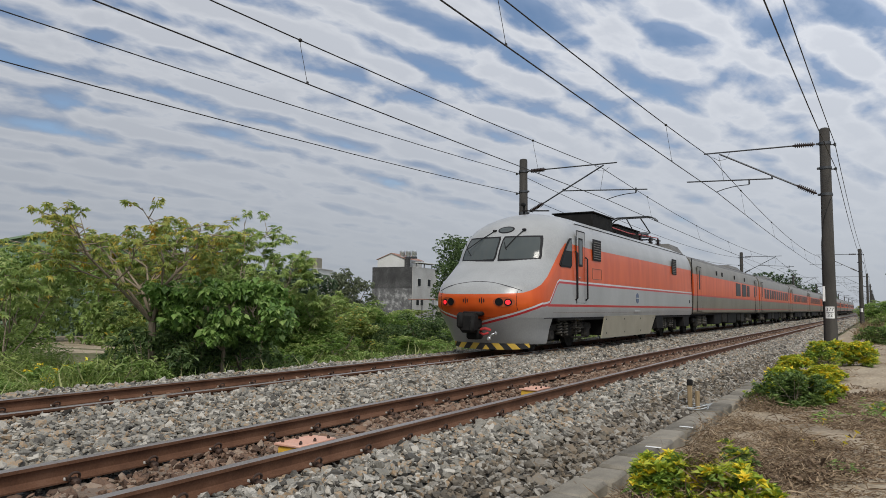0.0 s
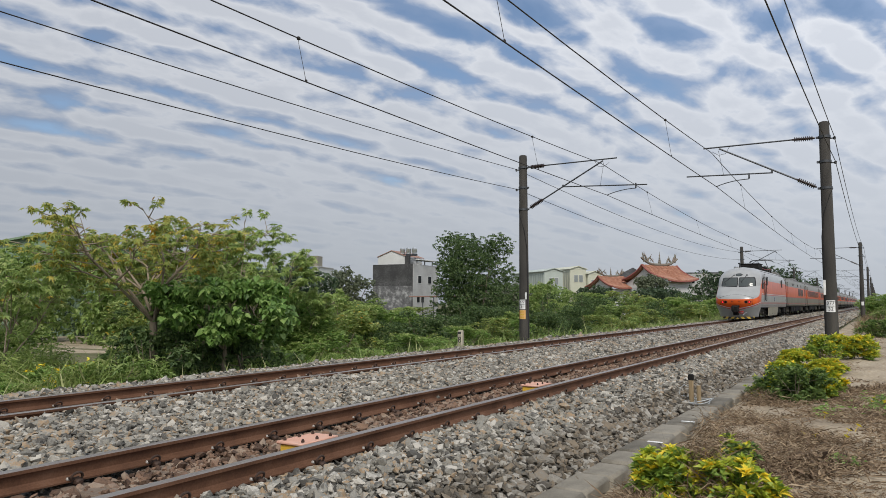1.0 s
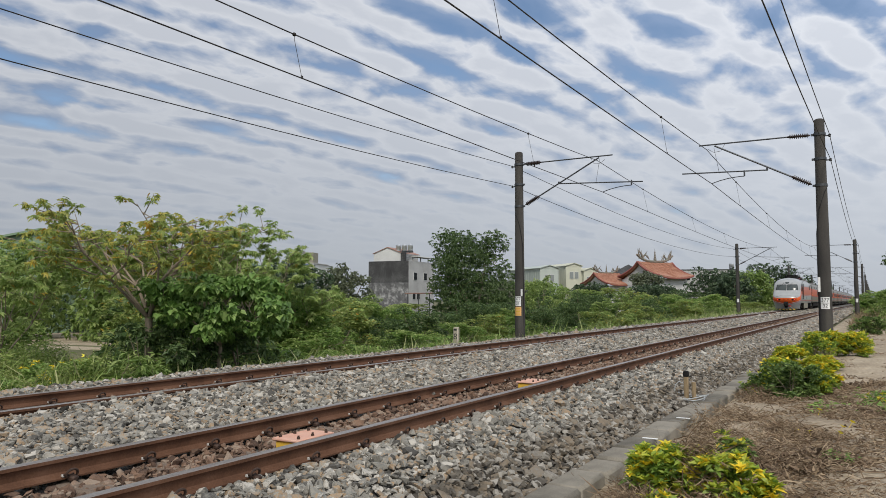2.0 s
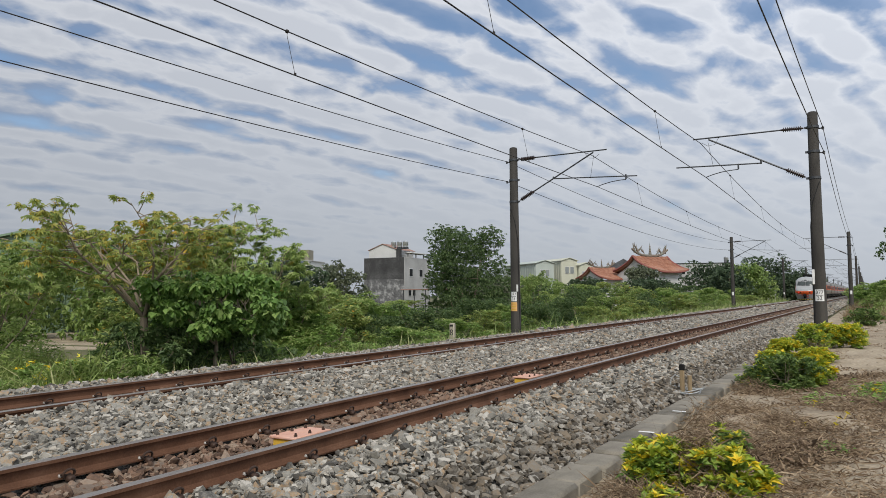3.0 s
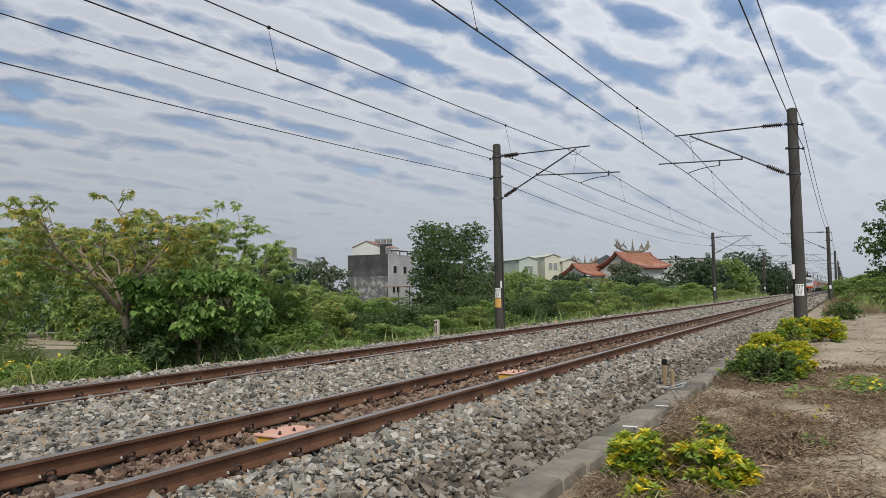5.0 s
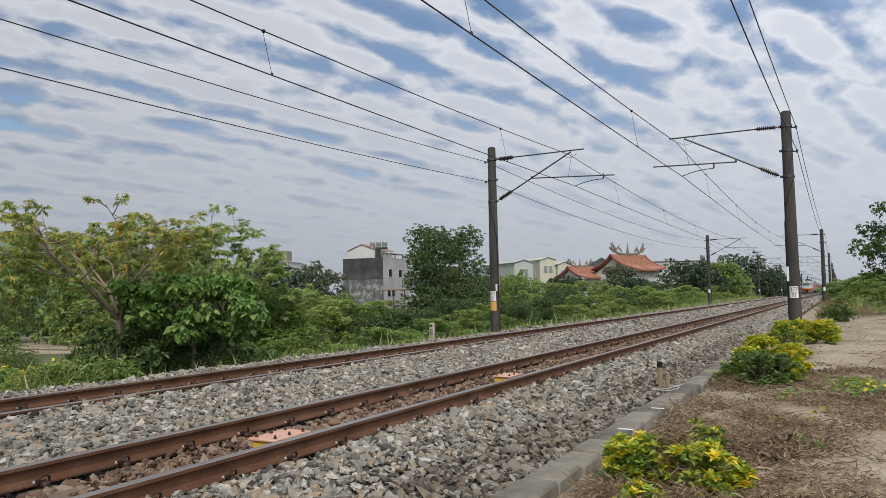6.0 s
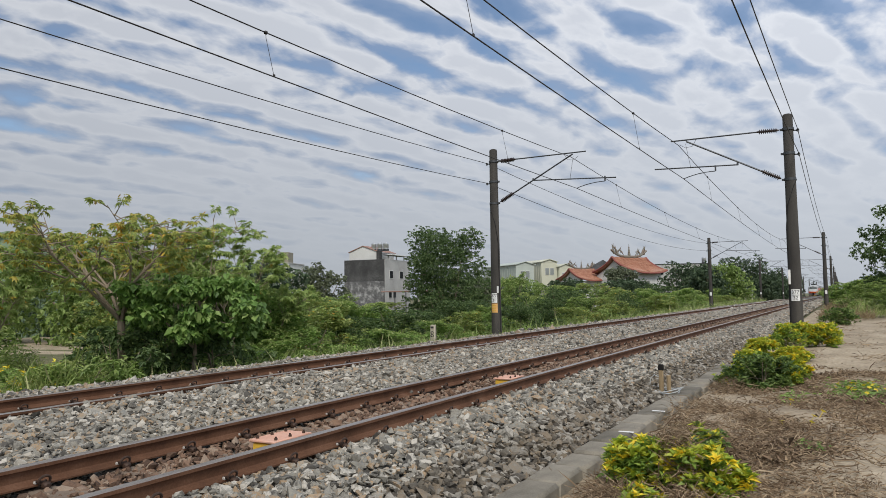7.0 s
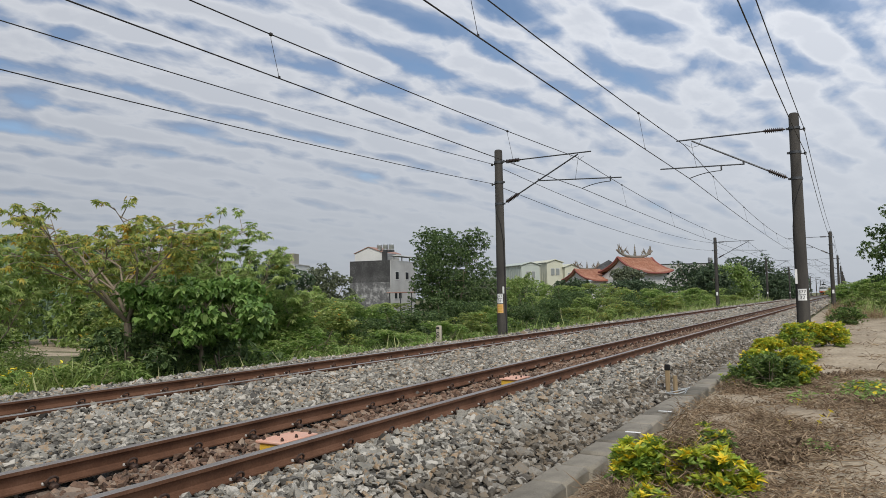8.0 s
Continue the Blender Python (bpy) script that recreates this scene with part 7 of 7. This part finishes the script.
def make_temple(m, s, he, hr, label):
    """A hall with a swept orange roof, ridge along y, gable to -y, and a ridge full of carvings."""
    ob = thing("temple_hall", label, "temple", "temple halls", "", m)
    w, d = 5.6 * s, 11.0 * s
    part("wall", Shape().box((0, d / 2, he / 2), (2 * w - 0.8, d - 0.4, he), 0.03), WALL_WHITE, ob, "pale rendered wall")
    n = 10

    def slope(u):      # half profile: 0 ridge, 1 eave; hollow like a hung sheet
        return (w + 0.7) * u, hr - (hr - he) * (u ** 0.72)

    gw = [(-slope(i / n)[0] * 0.93, slope(i / n)[1] - 0.25) for i in range(n, -1, -1)] + [(slope(i / n)[0] * 0.93, slope(i / n)[1] - 0.25) for i in range(1, n + 1)]
    part("gable", Shape().extrude([(-w, he - 1.2)] + [(w, he - 1.2)] + gw[::-1], 0.15, 0.5), WALL_WHITE, ob, "white gable wall")
    for sx in (-1, 1):
        r = Shape()
        vs = []
        for th in (0.0, 0.3):
            for y in (-0.5, d * 0.5, d + 0.5):
                for i in range(n + 1):
                    x, z = slope(i / n)
                    lift = 0.5 * s * (i / n) ** 3 * (abs(y - d / 2) / (d / 2)) ** 3
                    vs.append((sx * x, y, z + th - 0.15 + lift))
        q, L = n + 1, 3 * (n + 1)
        fs = []
        for j in range(2):
            for i in range(n):
                a = j * q + i
                fs += [(L + a, L + a + 1, L + a + q + 1, L + a + q)[::-sx], (a, a + 1, a + q + 1, a + q)[::sx]]
        for j in (0, 2):
            for i in range(n):
                a = j * q + i
                fs.append((a, a + 1, L + a + 1, L + a))
        for j in range(2):
            a = j * q + n
            fs.append((a, a + q, L + a + q, L + a))
        rf = part("roof", r.add(vs, fs), TILE_OR, ob, "orange glazed tile slope", smooth=0)
        for k in range(26):
            y = -0.4 + k * (d + 0.8) / 25
            part("tile_rib", Shape().tube([(sx * slope(i / 6)[0], y, slope(i / 6)[1] + 0.17 + 0.5 * s * (i / 6) ** 3 * (abs(y - d / 2) / (d / 2)) ** 3) for i in range(7)], 0.09, 5), TILE_OR, rf)
        for y in (-0.5, d + 0.5):
            part("verge", Shape().tube([(sx * slope(i / 6)[0], y, slope(i / 6)[1] + 0.15 + 0.5 * s * (i / 6) ** 3) for i in range(7)], 0.26 * s, 6), TRIM_RED, ob, "dark red verge ridge")
        part("eave", Shape().tube([(sx * slope(1)[0], y, slope(1)[1] + 0.5 * s * (abs(y - d / 2) / (d / 2)) ** 3) for y in np.linspace(-0.5, d + 0.5, 9)], 0.2 * s, 6), TRIM_RED, ob)
    rid = Shape()
    pts = [(0, y, hr + 0.30 * s + 1.05 * s * (abs(y - d / 2) / (d / 2)) ** 3.0) for y in np.linspace(-0.7, d + 0.7, 15)]
    rid.tube(pts, [(0.24 + 0.10 * math.sin(math.pi * i / 14)) * s for i in range(15)], 8)
    part("ridge", rid, CARVED, ob, "curved ridge crowded with painted carvings")
    rng = random.Random(9)
    for e in (0, 1):
        sg = 1 if e == 0 else -1
        y0 = -0.2 if e == 0 else d + 0.2
        # a writhing beast on each end of the ridge: arched body, raised head and tail, spiny back
        body = [(0.15 * math.sin(t * 8), y0 + sg * t * 3.6 * s, hr + (2.0 - 1.0 * t) * s + 0.62 * s * math.sin(t * 10.5 + 0.6) + (1.0 * s * (t - 0.75) * 4 * (t > 0.75) * 0.5)) for t in np.linspace(0, 1, 20)]
        part("carved_beast", Shape().tube(body, [0.09 * s + 0.14 * s * math.sin(math.pi * min(1, 0.1 + i / 19)) for i in range(20)], 7), CARVED, ob)
        for k in range(26):
            p = body[int(k / 26 * 19)]
            q2 = (rng.uniform(-0.25, 0.25), p[1] + rng.uniform(-0.3, 0.3) * s, p[2] + rng.choice((1, 1, -0.9)) * rng.uniform(0.35, 1.0) * s)
            part("carved_fin", Shape().tube([p, q2], [0.10 * s, 0.025 * s], 5), CARVED, ob)
        for k in range(5):
            y = y0 + sg * (0.2 + 0.16 * k) * s
            part("carved_fin", Shape().tube([(0, y, hr + 0.9 * s), (0, y - sg * 0.5 * s, hr + (3.3 - 0.3 * k) * s)], [0.15 * s, 0.03 * s], 5), CARVED, ob)
    part("finial", Shape().disc_stack((0, d / 2, hr + 0.6 * s), (0, 0, 1), [(0, 0.35 * s), (0.5 * s, 0.35 * s), (0.6 * s, 0.2 * s), (0.9 * s, 0.3 * s), (1.1 * s, 0.16 * s), (1.4 * s, 0.24 * s), (1.6 * s, 0.12 * s), (2.0 * s, 0.18 * s), (2.2 * s, 0.08 * s), (2.9 * s, 0.03 * s)], 10), CARVED, ob, "weathered pagoda finial")
    return ob


make_buildings()
make_temple(pose(-40.2, 147.0, -1.2, 0, 0, -27), 0.84, 6.7, 10.0, "white-walled temple hall with a swept orange tiled roof")
make_temple(pose(-49.0, 146.0, -1.2, 0, 0, -27), 0.57, 5.4, 7.9, "smaller temple hall with a crowded carved ridge")


# ---------------------------------------------------------------- small things by the line
def make_small_things():
    post = thing("distance_post", "short cream concrete post with a black numeral beside the ballast", "marker post", "", "", pose(-11.25, 20.1, -0.98))
    CREAM = material("cream painted concrete", [(0.30, 0.27, 0.20), (0.42, 0.38, 0.30)], 5, 0.8, 0, 0.2, 60)
    part("shaft", Shape().box((0, 0, 0.64), (0.17, 0.14, 1.28), 0.03), CREAM, post)
    part("numeral", text_mesh("8", 0.26, INK), None, post, "black numeral", pose(0, -0.073, 0.98, 90, 0, 0))
    part("printed_bar", Shape().box((0, -0.072, 1.2), (0.11, 0.006, 0.06), 0.002), INK, post)
    st = thing("cable_stub", "short wooden stub and steel pin with a coil of white cable", "cable stub", "", "", pose(-2.57, 12.1, -0.52))
    WOOD = material("weathered wood", [(0.20, 0.14, 0.07), (0.32, 0.24, 0.14)], 6, 0.85, 0, 0.4, 60, stretch=(1, 1, 0.2))
    part("stake", Shape().box((-0.03, 0, 0.22), (0.07, 0.06, 0.60), 0.012), WOOD, st, "weathered wooden stake")
    part("cap", Shape().box((-0.03, 0, 0.48), (0.085, 0.075, 0.10), 0.015), BLACK, st, "black cap")
    part("pin", Shape().tube([(0.09, -0.02, -0.05), (0.09, -0.02, 0.36)], 0.035, 8), WOOD, st)
    CABLE = material("pale grey cable", [(0.36, 0.38, 0.38), (0.48, 0.50, 0.50)], 8, 0.6, 0, 0, 60)
    for k in range(3):
        r = 0.21 + 0.025 * k
        pts = [(0.02 + r * math.cos(a) * 1.1, -0.02 + r * math.sin(a), 0.11 + 0.02 * k + 0.03 * math.sin(2 * a + k)) for a in np.linspace(0, 2 * math.pi, 26)]
        part("cable_loop", Shape().tube(pts, 0.007, 6), CABLE, st, "pale grey cable")
    part("cable_loop", Shape().tube([(-0.22, 0.0, 0.15), (-0.20, 0, 0.3), (-0.14, 0, 0.36), (-0.04, 0, 0.32)], 0.007, 6), CABLE, st, "pale grey cable")
    # two paint marks on the kerb
    for y in (8.35, 10.0):
        tagged(new("paint_mark", Shape().box((-2.2, y, -0.412), (0.17, 0.05, 0.006), 0.002).mesh("paint_mark", WHITE)), "short white paint mark across the kerb", "paint mark", "kerb marks")
    # pale stones lying on the soil
    rng = np.random.default_rng(15)
    protos, f = stone_protos(rng, 4)
    for k in range(40):
        x, y, r = rng.uniform(-1.9, 1.3), rng.uniform(6, 24), rng.uniform(0.015, 0.045)
        me = raw_mesh("pebble", protos[k % 4] * r * np.array([1.2, 1, 0.6]), f, STONE)
        o = new("pebble", me)
        o.matrix_basis = pose(x, y, float(ground_z(np.array(x), np.array(y))) + r * 0.3, 0, 0, rng.uniform(0, 360))
        tagged(o, "pale pebble lying on the soil", "pebble", "pebbles on the soil")
    # lattice pylon far down the line
    py = thing("lattice_pylon", "grey steel lattice power pylon far down the line", "pylon", "", "", pose(-27, 600, -1.2))
    for sx in (-1, 1):
        for sy in (-1, 1):
            part("leg", Shape().tube([(sx * 3, sy * 3, 0), (sx * 0.7, sy * 0.7, 27)], [0.22, 0.12], 5), STEEL, py)
    for k in range(9):
        z, z2 = k * 3.0, k * 3.0 + 3
        a, b2 = 3 - 2.3 * z / 27, 3 - 2.3 * z2 / 27
        part("brace", Shape().tube([(-a, -a, z), (b2, -b2, z2)], 0.1, 4).tube([(a, -a, z), (-b2, -b2, z2)], 0.1, 4), STEEL, py)
    for z in (20, 23.5, 26.5):
        part("arm", Shape().tube([(-4, 0, z), (4, 0, z)], 0.14, 4), STEEL, py)


make_small_things()


motions()
